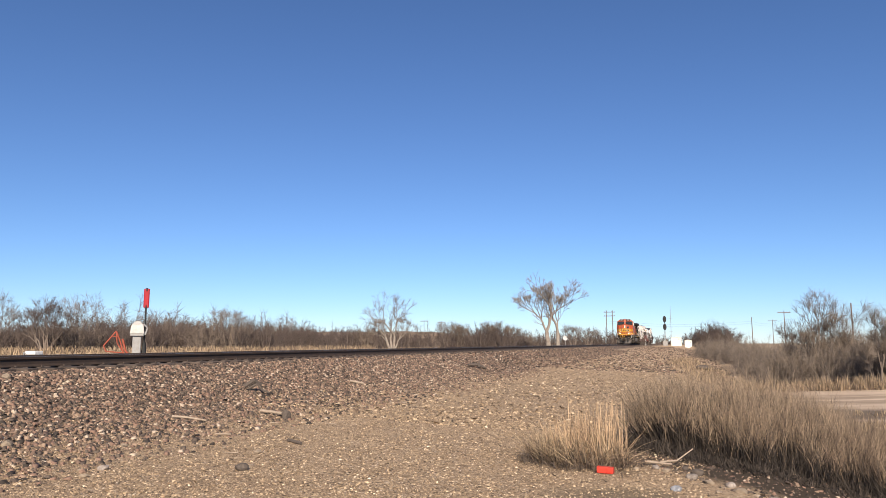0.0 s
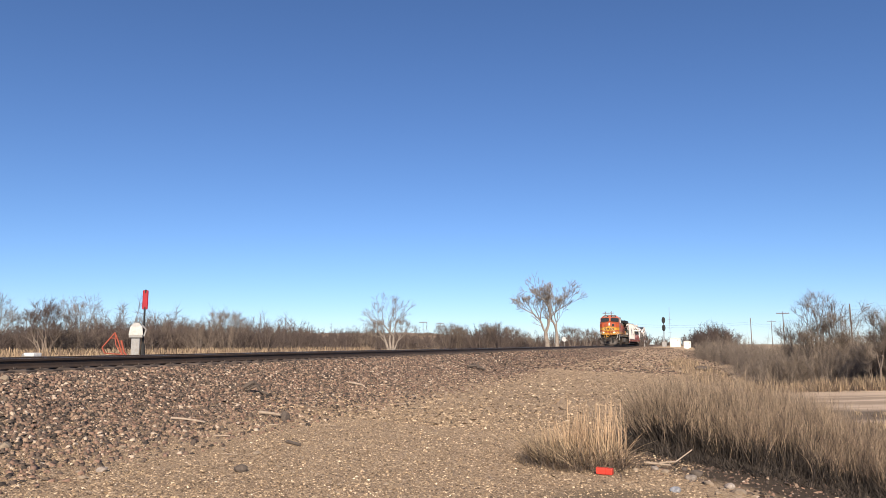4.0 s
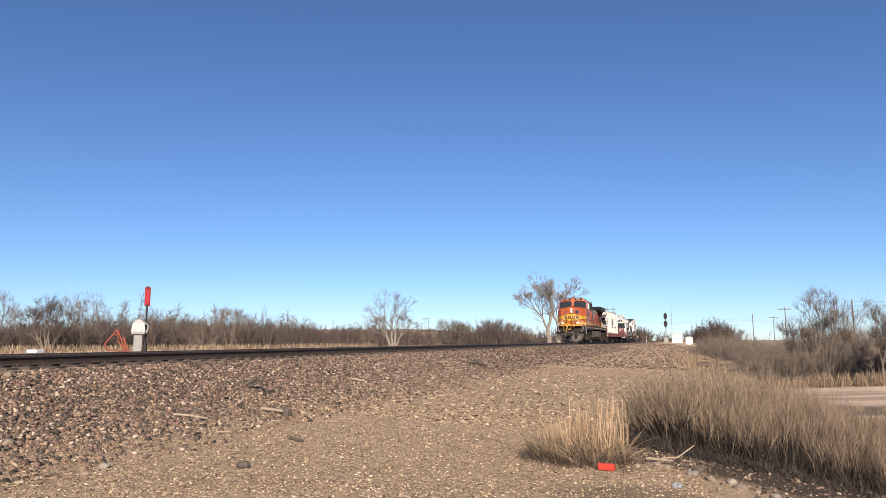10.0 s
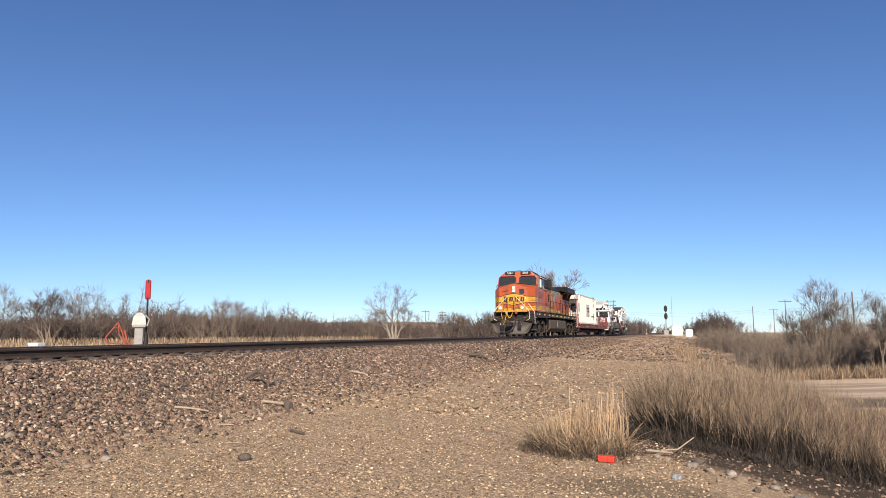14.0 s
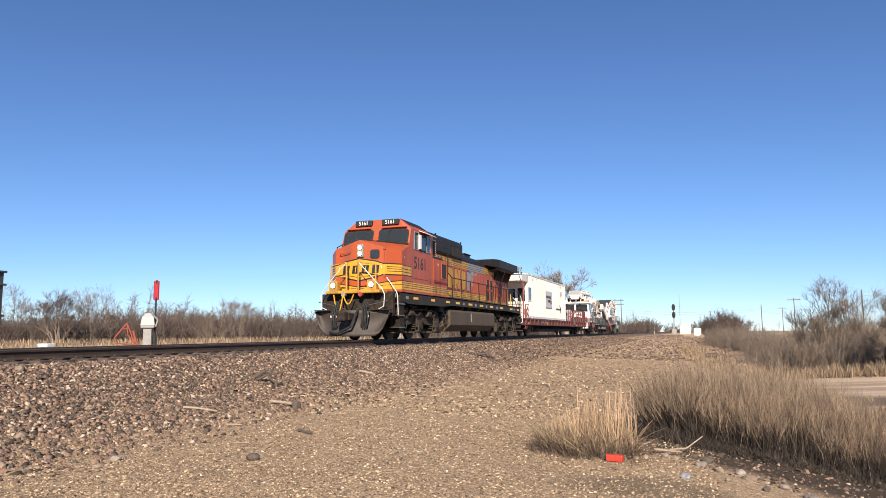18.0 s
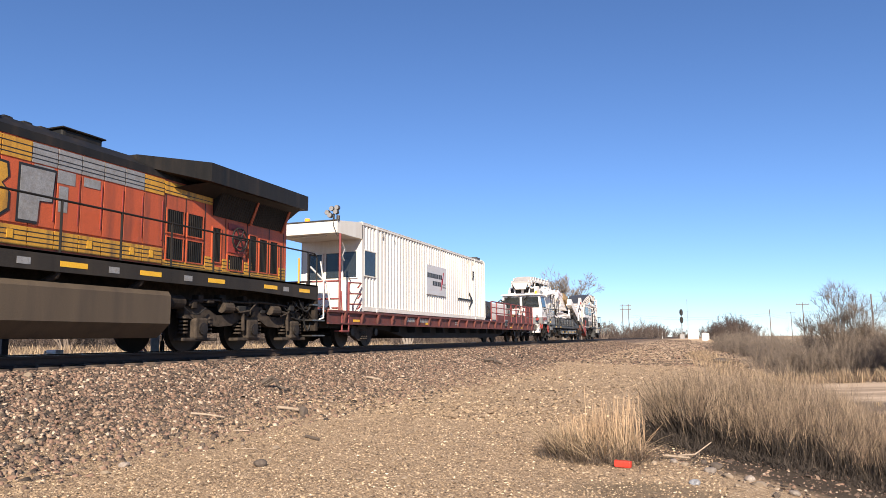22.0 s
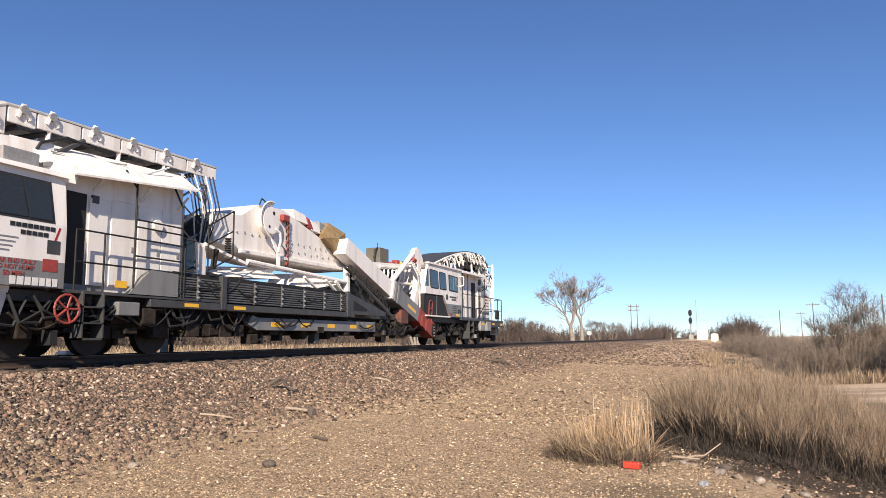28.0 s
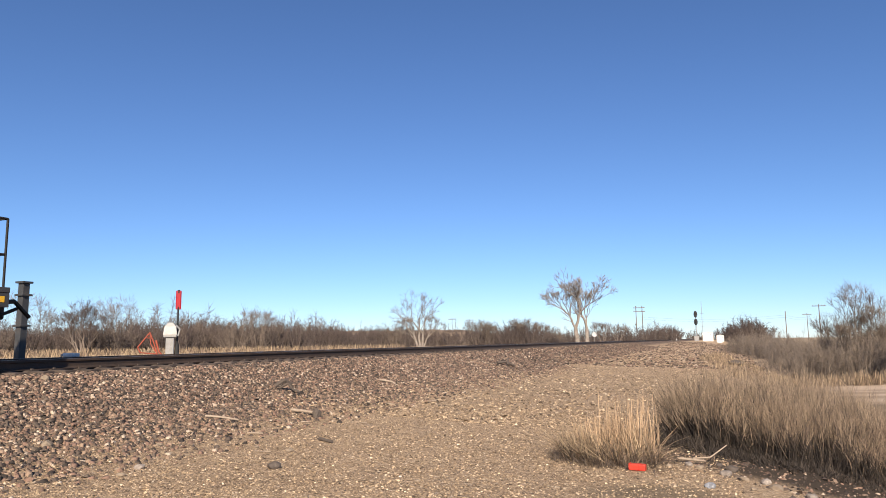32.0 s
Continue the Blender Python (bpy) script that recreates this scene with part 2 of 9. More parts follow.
BARK = surface("grey_bark", (0.20, 0.16, 0.127), (0.13, 0.10, 0.08), 0.3, 0.95, bump=0.6)
PALE_BARK = surface("pale_bark", (0.30, 0.26, 0.215), (0.19, 0.157, 0.128), 0.5, 0.95, bump=0.6)
TWIG = surface("bare_twigs", (0.125, 0.093, 0.068), (0.075, 0.056, 0.042), 0.6, 0.95, bump=0, per_piece=0.35)
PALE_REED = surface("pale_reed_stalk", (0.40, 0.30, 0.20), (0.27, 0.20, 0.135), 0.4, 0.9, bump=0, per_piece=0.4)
BELT = surface("worn_grey_belt", (0.45, 0.43, 0.41), (0.37, 0.35, 0.33), 0.6, 0.7, bump=0.05, dirt=(0.36, 0.31, 0.25), dirt_amount=0.5)
BRUSH_M = surface("pale_grey_brush", (0.225, 0.18, 0.14), (0.13, 0.102, 0.079), 0.8, 0.95, bump=0, per_piece=0.5)
THICKET_M = surface("purple_brown_twigs", (0.105, 0.076, 0.064), (0.062, 0.046, 0.040), 0.8, 0.95, bump=0, per_piece=0.4)
TWIG_GREY = surface("grey_brown_twigs", (0.18, 0.138, 0.106), (0.112, 0.086, 0.066), 0.8, 0.95, bump=0, per_piece=0.4)
STRAW = surface("dry_straw", (0.48, 0.335, 0.205), (0.34, 0.23, 0.14), 0.3, 0.9, bump=0, per_piece=0.4)
REED = surface("dry_reed_stalk", (0.20, 0.14, 0.095), (0.105, 0.075, 0.053), 0.4, 0.9, bump=0, per_piece=0.7)
# Old dark stalks; shade low in the bed is put into this colour too.
DARK_STEM = surface("rotten_shaded_stalk", (0.060, 0.046, 0.035), (0.035, 0.027, 0.022), 0.3, 0.95, bump=0, per_piece=0.5)
DRY_GRASS = surface("dry_field_grass", (0.40, 0.30, 0.185), (0.28, 0.205, 0.13), 1.5, 0.95, bump=0, per_piece=0.35)


def ground_material():
    """Gravel apron with coarse ballast along the track, sand flat and dry field, told apart by place."""
    m = bpy.data.materials.new("gravelly_ground")
    m.use_nodes = True
    nt = m.node_tree
    n, l = nt.nodes, nt.links
    p = n["Principled BSDF"]
    p.inputs["Roughness"].default_value = 0.95
    p.inputs["Specular IOR Level"].default_value = 0.15
    co = n.new("ShaderNodeTexCoord").outputs["Object"]
    xyz = n.new("ShaderNodeSeparateXYZ")
    l.new(co, xyz.inputs[0])

    def tex(scale, detail=5, rough=0.6):
        t = n.new("ShaderNodeTexNoise")
        t.inputs["Scale"].default_value, t.inputs["Detail"].default_value, t.inputs["Roughness"].default_value = scale, detail, rough
        l.new(co, t.inputs["Vector"])
        return t.outputs["Fac"]

    def chips(scale):
        t = n.new("ShaderNodeTexVoronoi")
        t.inputs["Scale"].default_value = scale
        l.new(co, t.inputs["Vector"])
        return t

    def span(v, a, b, lo=0.0, hi=1.0):
        r = n.new("ShaderNodeMapRange")
        for i, val in enumerate((a, b, lo, hi)):
            r.inputs[1 + i].default_value = val
        l.new(v, r.inputs[0])
        return r.outputs[0]

    def math_(op, a, b):
        q = n.new("ShaderNodeMath")
        q.operation = op
        for i, v in enumerate((a, b)):
            if isinstance(v, (int, float)):
                q.inputs[i].default_value = v
            else:
                l.new(v, q.inputs[i])
        return q.outputs[0]

    def blend(fac, a, b, mode="MIX"):
        q = n.new("ShaderNodeMix")
        q.data_type, q.blend_type = "RGBA", mode
        for sock, v in ((q.inputs[0], fac), (q.inputs[6], a), (q.inputs[7], b)):
            if isinstance(v, tuple):
                sock.default_value = (*v, 1)
            elif isinstance(v, (int, float)):
                sock.default_value = v
            else:
                l.new(v, sock)
        return q.outputs[2]

    x, y = xyz.outputs[0], xyz.outputs[1]
    wob = math_("MULTIPLY", math_("SUBTRACT", tex(0.5), 0.5), 3.0)
    xw = math_("ADD", x, wob)
    vor = chips(42)
    tone = n.new("ShaderNodeSeparateColor")
    l.new(vor.outputs["Color"], tone.inputs[0])
    v2 = chips(90)
    tone2 = n.new("ShaderNodeSeparateColor")
    l.new(v2.outputs["Color"], tone2.inputs[0])
    coarse = tones(n, ((0.0, (0.13, 0.10, 0.072)), (0.12, (0.23, 0.17, 0.115)), (0.38, (0.33, 0.245, 0.16)), (0.66, (0.42, 0.315, 0.205)), (0.86, (0.56, 0.445, 0.31)), (0.96, (0.72, 0.61, 0.47))), 1.0)
    l.new(tone.outputs[0], coarse.inputs[0])
    small = tones(n, ((0.0, (0.15, 0.115, 0.082)), (0.14, (0.26, 0.195, 0.13)), (0.46, (0.37, 0.275, 0.18)), (0.76, (0.50, 0.39, 0.265)), (0.93, (0.68, 0.57, 0.43))), 1.0)
    l.new(tone2.outputs[0], small.inputs[0])
    gravel = blend(span(tex(9, 3), 0.42, 0.58), small.outputs[0], coarse.outputs[0])
    patch = blend(span(tex(0.9), 0.3, 0.7), (0.82, 0.80, 0.79), (1.0, 1.0, 1.0))
    gravel = blend(0.85, gravel, patch, "MULTIPLY")
    gravel = blend(span(tex(0.22, 4), 0.40, 0.66, 0.0, 0.5), gravel, blend(0.3, gravel, (0.56, 0.42, 0.27)))
    stone_tones = tones(n, ((0.0, (0.05, 0.041, 0.034)), (0.22, (0.105, 0.082, 0.066)), (0.50, (0.17, 0.122, 0.095)), (0.75, (0.24, 0.172, 0.13)), (0.92, (0.38, 0.30, 0.23))))
    l.new(tone.outputs[0], stone_tones.inputs[0])
    ballast = stone_tones.outputs[0]
    col = blend(span(xw, -9.2, -6.6), ballast, gravel)
    # dark mud, with the plants' shade on it mixed into the colour
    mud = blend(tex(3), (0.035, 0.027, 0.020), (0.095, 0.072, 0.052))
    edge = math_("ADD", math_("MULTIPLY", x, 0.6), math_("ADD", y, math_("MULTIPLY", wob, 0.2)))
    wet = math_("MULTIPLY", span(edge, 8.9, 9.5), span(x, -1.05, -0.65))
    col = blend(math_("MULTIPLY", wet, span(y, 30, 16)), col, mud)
    dx, dy = math_("MULTIPLY", math_("ADD", x, 0.55), 1.0), math_("MULTIPLY", math_("SUBTRACT", y, 7.35), 1.5)
    ring = math_("ADD", math_("ADD", math_("MULTIPLY", dx, dx), math_("MULTIPLY", dy, dy)), math_("MULTIPLY", wob, 0.25))
    col = blend(math_("MULTIPLY", span(ring, 1.0, 0.35), 0.7), col, blend(tex(6), (0.10, 0.08, 0.052), (0.17, 0.13, 0.088)))
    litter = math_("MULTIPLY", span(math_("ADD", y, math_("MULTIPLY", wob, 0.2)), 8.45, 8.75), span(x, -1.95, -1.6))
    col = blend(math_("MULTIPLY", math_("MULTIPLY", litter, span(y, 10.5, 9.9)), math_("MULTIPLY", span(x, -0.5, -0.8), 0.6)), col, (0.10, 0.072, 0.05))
    sand = blend(span(tex(0.5), 0.35, 0.65), (0.62, 0.48, 0.35), (0.48, 0.365, 0.26))
    streaks = n.new("ShaderNodeTexNoise")
    streaks.inputs["Scale"].default_value, streaks.inputs["Detail"].default_value = 0.8, 4
    wide = n.new("ShaderNodeMapping")
    wide.inputs["Scale"].default_value = (0.15, 1.0, 1.0)
    l.new(co, wide.inputs[0])
    l.new(wide.outputs[0], streaks.inputs["Vector"])
    sand = blend(span(streaks.outputs["Fac"], 0.52, 0.62, 0, 0.7), sand, (0.27, 0.20, 0.14))
    sandy = math_("MULTIPLY", span(xw, 2.5, 4.5), math_("MULTIPLY", span(y, 14, 16), span(y, 60, 40)))
    brook = math_("MULTIPLY", span(math_("ADD", y, math_("MULTIPLY", wob, 0.4)), 19.6, 20.4), span(math_("ADD", y, math_("MULTIPLY", wob, 0.4)), 23.2, 22.4))
    sand = blend(math_("MULTIPLY", brook, 0.85), sand, (0.11, 0.085, 0.066))
    col = blend(sandy, col, sand)
    field = blend(span(tex(0.35), 0.35, 0.65), (0.44, 0.33, 0.21), (0.33, 0.245, 0.155))
    field = blend(span(tex(2.5), 0.4, 0.7, 0, 0.6), field, (0.17, 0.13, 0.085))
    col = blend(span(xw, -17.0, -19.5), col, field)
    lane = math_("MULTIPLY", span(y, 24, 60), math_("MULTIPLY", span(xw, -9.5, -8.0), span(xw, 1.0, -0.5)))
    col = blend(math_("MULTIPLY", lane, 0.75), col, blend(span(tex(0.6), 0.35, 0.65), (0.56, 0.41, 0.26), (0.40, 0.285, 0.18)))
    beyond = math_("MULTIPLY", span(y, 90, 150), span(x, -3, 4))
    col = blend(beyond, col, field)
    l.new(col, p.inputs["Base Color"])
    b = n.new("ShaderNodeBump")
    b.inputs["Strength"].default_value, b.inputs["Distance"].default_value = 0.8, 0.014
    hsum = math_("ADD", math_("MULTIPLY", vor.outputs["Distance"], -1.0), math_("MULTIPLY", v2.outputs["Distance"], -0.5))
    l.new(hsum, b.inputs["Height"])
    l.new(b.outputs[0], p.inputs["Normal"])
    return m


GROUND_M = ground_material()


# ---------------------------------------------------------------- mesh helpers
def finish(name, bm, material, parent=None, label="", smooth_shade=False):
    me = bpy.data.meshes.new(name)
    bmesh.ops.recalc_face_normals(bm, faces=bm.faces)
    bm.to_mesh(me)
    bm.free()
    mats = material if isinstance(material, (list, tuple)) else [material]
    for m in mats:
        me.materials.append(m)
    if smooth_shade:
        for poly in me.polygons:
            poly.use_smooth = True
    ob = new(name, me)
    if parent is not None:
        ob.parent = parent
    if label:
        ob["label"] = label
    return ob


part = finish


def raw(name, verts, faces, material, parent=None, label=""):
    me = bpy.data.meshes.new(name)
    me.from_pydata(verts, [], faces)
    me.materials.append(material)
    ob = new(name, me)
    if parent is not None:
        ob.parent = parent
    if label:
        ob["label"] = label
    return ob


def thing(name, label, category, m=None, group="", kind=""):
    ob = new(name)
    ob.empty_display_size = 0.2
    if m is not None:
        ob.matrix_world = m
    return tagged(ob, label, category, group, kind)


def box(bm, x0, x1, y0, y1, z0, z1, bevel=0.0):
    r = bmesh.ops.create_cube(bm, size=1)
    vs = r["verts"]
    bmesh.ops.scale(bm, vec=(abs(x1 - x0), abs(y1 - y0), abs(z1 - z0)), verts=vs)
    bmesh.ops.translate(bm, vec=((x0 + x1) / 2, (y0 + y1) / 2, (z0 + z1) / 2), verts=vs)
    if bevel:
        es = list({e for v in vs for e in v.link_edges})
        bmesh.ops.bevel(bm, geom=es, offset=bevel, segments=2, affect="EDGES", profile=0.5)
    return bm


def rod(bm, a, b, r, seg=8, r2=None):
    a, b = Vector(a), Vector(b)
    d = b - a
    m = Matrix.Translation((a + b) / 2) @ d.to_track_quat("Z", "Y").to_matrix().to_4x4()
    bmesh.ops.create_cone(bm, cap_ends=True, segments=seg, radius1=r, radius2=r if r2 is None else r2, depth=d.length, matrix=m)
    return bm


def pipe(bm, pts, r, seg=6):
    for a, b in zip(pts, pts[1:]):
        rod(bm, a, b, r, seg)
    return bm


def prism(bm, pts, axis, a0, a1):
    """A solid with the outline pts (two coordinates) pulled along x, y or z."""
    def at(p, v):
        return {"x": (v, p[0], p[1]), "y": (p[0], v, p[1]), "z": (p[0], p[1], v)}[axis]
    lo = [bm.verts.new(at(p, a0)) for p in pts]
    hi = [bm.verts.new(at(p, a1)) for p in pts]
    bm.faces.new(lo)
    bm.faces.new(hi)
    k = len(pts)
    for i in range(k):
        bm.faces.new((lo[i], lo[(i + 1) % k], hi[(i + 1) % k], hi[i]))
    return bm


def hull(bm, pts):
    vs = [bm.verts.new(p) for p in pts]
    bmesh.ops.convex_hull(bm, input=vs)
    return bm


def new_bm():
    return bmesh.new()


def lettering(text, size, material, parent, m, name="lettering", depth=0.004, wide=1.0, bold=0.012):
    cu = bpy.data.curves.new(name, "FONT")
    cu.body, cu.size, cu.extrude, cu.align_x, cu.align_y = text, size, depth, "CENTER", "CENTER"
    cu.offset = bold * size
    tmp = bpy.data.objects.new(name, cu)
    scene.collection.objects.link(tmp)
    me = bpy.data.meshes.new_from_object(tmp)
    bpy.data.objects.remove(tmp)
    me.materials.clear()
    me.materials.append(material)
    ob = new(name, me)
    ob.parent = parent
    ob.matrix_local = m @ Matrix.Diagonal((wide, 1, 1, 1))
    return ob


def facing_side(x, y, z):
    """Pose of a flat thing on a vehicle's near side, read from there."""
    return Matrix.Translation((x, y, z)) @ Matrix(((0, 0, 1, 0), (1, 0, 0, 0), (0, 1, 0, 0), (0, 0, 0, 1)))


def facing_front(x, y, z):
    """Pose of a flat thing on a vehicle's front."""
    return Matrix.Translation((x, y, z)) @ Matrix(((1, 0, 0, 0), (0, 0, -1, 0), (0, 1, 0, 0), (0, 0, 0, 1)))


# ---------------------------------------------------------------- ground and track
def build_ground():
    xs = sorted(set(list(np.arange(-24, 12, 0.3)) + list(np.arange(-80, -24, 3.0)) + list(np.arange(12, 80, 2.5)) + [-2500, -1500, -900, -500, -300, -180, -120, 120, 180, 300, 500, 900, 1500, 2500]))
    ys = sorted(set(list(np.arange(-20, 3, 1.5)) + list(np.arange(3, 45, 0.3)) + list(np.arange(45, 120, 1.2)) + list(np.arange(120, 330, 5.0)) + [-2500, -900, -300, -120, -60, -35, 400, 600, 900, 1500, 2500]))
    verts = [(x, y, ground_z(x, y) if abs(x) < 400 and abs(y) < 500 else 0.15) for y in ys for x in xs]
    w = len(xs)
    faces = [(j * w + i, j * w + i + 1, (j + 1) * w + i + 1, (j + 1) * w + i) for j in range(len(ys) - 1) for i in range(w - 1)]
    ob = raw("ground", verts, faces, GROUND_M)
    for poly in ob.data.polygons:
        poly.use_smooth = True
    tagged(ob, "tan gravel apron with a stony ballast bank and dry field", "ground", kind="structure")
    return ob


build_ground()
rng = np.random.default_rng(7)


def rail_line(x):
    """One rail: foot, web and head, with a polished running surface."""
    base = RAIL_Z - 0.185
    foot = [(-0.076, 0), (0.076, 0), (0.076, 0.012), (0.02, 0.03), (0.0095, 0.05), (0.0095, 0.125), (0.037, 0.14), (0.037, 0.175), (0.028, 0.183),
            (-0.028, 0.183), (-0.037, 0.175), (-0.037, 0.14), (-0.0095, 0.125), (-0.0095, 0.05), (-0.02, 0.03), (-0.076, 0.012)]
    bm = new_bm()
    prism(bm, [(x + a, base + b) for a, b in foot], "y", -150, 700)
    ob = finish("rail", bm, RAIL_M)
    tagged(ob, "dark rusted steel rail of a main line", "rail", "rails of the track", "structure")
    bm = new_bm()
    box(bm, x - 0.027, x + 0.027, -150, 700, RAIL_Z - 0.003, RAIL_Z)
    finish("running_surface", bm, RAIL_TOP, ob, "shiny polished rail head")


for side in (-1, 1):
    rail_line(TRACK_X + side * 0.7545)


def build_ties():
    bm = new_bm()
    box(bm, -1.3, 1.3, -0.115, 0.115, -0.2, 0.0, 0.012)
    for sx in (-0.7545, 0.7545):
        box(bm, sx - 0.18, sx + 0.18, -0.09, 0.09, -0.001, 0.014)
        for k in (-0.12, 0.12):
            box(bm, sx + k - 0.015, sx + k + 0.015, -0.02, 0.02, 0.012, 0.045)
    bed = thing("track_ties", "weathered timber ties half buried in ballast", "ties", kind="structure")
    first = finish("tie", bm, TIE_M, bed)
    z = RAIL_Z - 0.2
    first.matrix_local = pose(TRACK_X, 4, z)
    y = 4.5
    while y < 90:
        ob = new("tie", first.data)
        ob.parent = bed
        ob.matrix_local = pose(TRACK_X + random.uniform(-0.04, 0.04), y + random.uniform(-0.03, 0.03), z + random.uniform(-0.012, 0.004), 0, 0, random.uniform(-1, 1))
        y += 0.5


build_ties()


def pebbles(name, places, material, lo, hi, label, category, tall=0.7, power=2.0, chunky=False):
    """Many angular stones as one mesh, each a ridged wedge or, chunky, a block with skewed corners; places: an array of x, y."""
    k = len(places)
    if chunky:
        base = np.array([(-1, -1, -0.7), (1, -1, -0.7), (1, 1, -0.7), (-1, 1, -0.7), (-0.75, -0.7, 0.85), (0.75, -0.75, 0.85), (0.7, 0.75, 0.95), (-0.7, 0.7, 0.95)], float)
        f = np.array([(4, 5, 6), (4, 6, 7), (0, 1, 5), (0, 5, 4), (1, 2, 6), (1, 6, 5), (2, 3, 7), (2, 7, 6), (3, 0, 4), (3, 4, 7)])
    else:
        base = np.array([(-1, -1, -0.6), (1, -1, -0.6), (1, 1, -0.6), (-1, 1, -0.6), (-0.55, -0.1, 1), (0.5, 0.15, 1)], float)
        f = np.array([(0, 1, 5), (0, 5, 4), (1, 2, 5), (2, 3, 4), (2, 4, 5), (3, 0, 4)])
    q = len(base)
    size = lo + (hi - lo) * rng.random(k) ** power
    v = (base[None] + 0.9 * (rng.random((k, q, 3)) - 0.5)) * 0.5
    v *= size[:, None, None] * (0.6 + 0.8 * rng.random((k, 1, 3))) * np.array([1, 1, tall])
    az, tip = rng.random(k) * 6.283, rng.normal(0, 0.45, k)
    ca, sa = np.cos(tip)[:, None], np.sin(tip)[:, None]
    x, y, z = v[..., 0], v[..., 1], v[..., 2]
    y, z = y * ca - z * sa, y * sa + z * ca
    cz, sz = np.cos(az)[:, None], np.sin(az)[:, None]
    x, y = x * cz - y * sz, x * sz + y * cz
    zs = np.array([ground_z(px, py) for px, py in places])
    v = np.stack([x + places[:, :1], y + places[:, 1:2], z + zs[:, None] + size[:, None] * 0.16], -1).reshape(-1, 3)
    faces = (f[None] + (np.arange(k) * q)[:, None, None]).reshape(-1, 3)
    me = bpy.data.meshes.new(name)
    me.vertices.add(len(v))
    me.vertices.foreach_set("co", v.ravel())
    me.loops.add(faces.size)
    me.loops.foreach_set("vertex_index", faces.ravel().astype(np.int32))
    me.polygons.add(len(faces))
    me.polygons.foreach_set("loop_start", (np.arange(len(faces)) * 3).astype(np.int32))
    me.update(calc_edges=True)
    me.materials.append(material)
    return tagged(new(name, me), label, category, kind="stuff")


def scatter(k, x0, x1, y0, y1, bias=1.0):
    return np.stack([x0 + (x1 - x0) * rng.random(k), y0 + (y1 - y0) * rng.random(k) ** bias], -1)


shoulder = scatter(92000, -11.45, -5.9, 4.0, 34, 1.5)
shoulder = shoulder[rng.random(len(shoulder)) < np.clip((-5.9 - shoulder[:, 0]) / 3.0, 0, 1) ** 1.3]
pebbles("ballast_stones", shoulder, STONE, 0.020, 0.060, "grey and rust coloured crushed ballast stones on the bank", "ballast", 0.8, 1.7, True)
pebbles("ballast_beyond", scatter(16000, -11.5, -7.2, 28, 90, 1.6), STONE, 0.05, 0.11, "crushed ballast stones along the track", "ballast")
pebbles("bed_stones", scatter(8000, -13.9, -11.6, 4, 45), STONE, 0.04, 0.08, "crushed ballast stones between the ties", "ballast")
pebbles("gravel_chips", scatter(60000, -9.0, 0.1, 4.2, 15, 1.45), PEBBLE, 0.011, 0.027, "pale gravel chips strewn over the apron", "gravel", 0.6, 2.0)
pebbles("gravel_beyond", scatter(22000, -8.5, 0.3, 12, 60, 1.5), PEBBLE, 0.025, 0.065, "pale gravel chips strewn over the apron", "gravel", 0.5, 2.0)


wet = scatter(2600, -0.9, 3.2, 7.4, 10.6)
wet = wet[wet[:, 1] + 0.6 * wet[:, 0] > 8.7]
pebbles("litter_stones", wet, STONE, 0.012, 0.05, "dirty stones and chips in the mud", "gravel", 0.7, 2.5)
pebbles("lane_stones", scatter(9000, -8.3, 2.2, 38, 150, 1.3), STONE, 0.05, 0.15, "scattered dark stones on the gravel lane", "gravel", 0.7)


# ---------------------------------------------------------------- plants
def tube_mesh(name, segs, material, parent, sides_by_level):
    verts, faces = [], []
    for a, b, ra, rb, level in segs:
        a, b = Vector(a), Vector(b)
        d = (b - a)
        if d.length < 1e-5:
            continue
        d.normalize()
        u = d.orthogonal().normalized()
        w = d.cross(u)
        k = sides_by_level[min(level, len(sides_by_level) - 1)]
        i0 = len(verts)
        for c, r in ((a, ra), (b, rb)):
            for i in range(k):
                t = 6.28318 * i / k
                verts.append(c + (u * math.cos(t) + w * math.sin(t)) * r)
        for i in range(k):
            faces.append((i0 + i, i0 + (i + 1) % k, i0 + k + (i + 1) % k, i0 + k + i))
    return tagged(raw(name, verts, faces, material, parent), kind="stuff" if name != "trunk" else "")


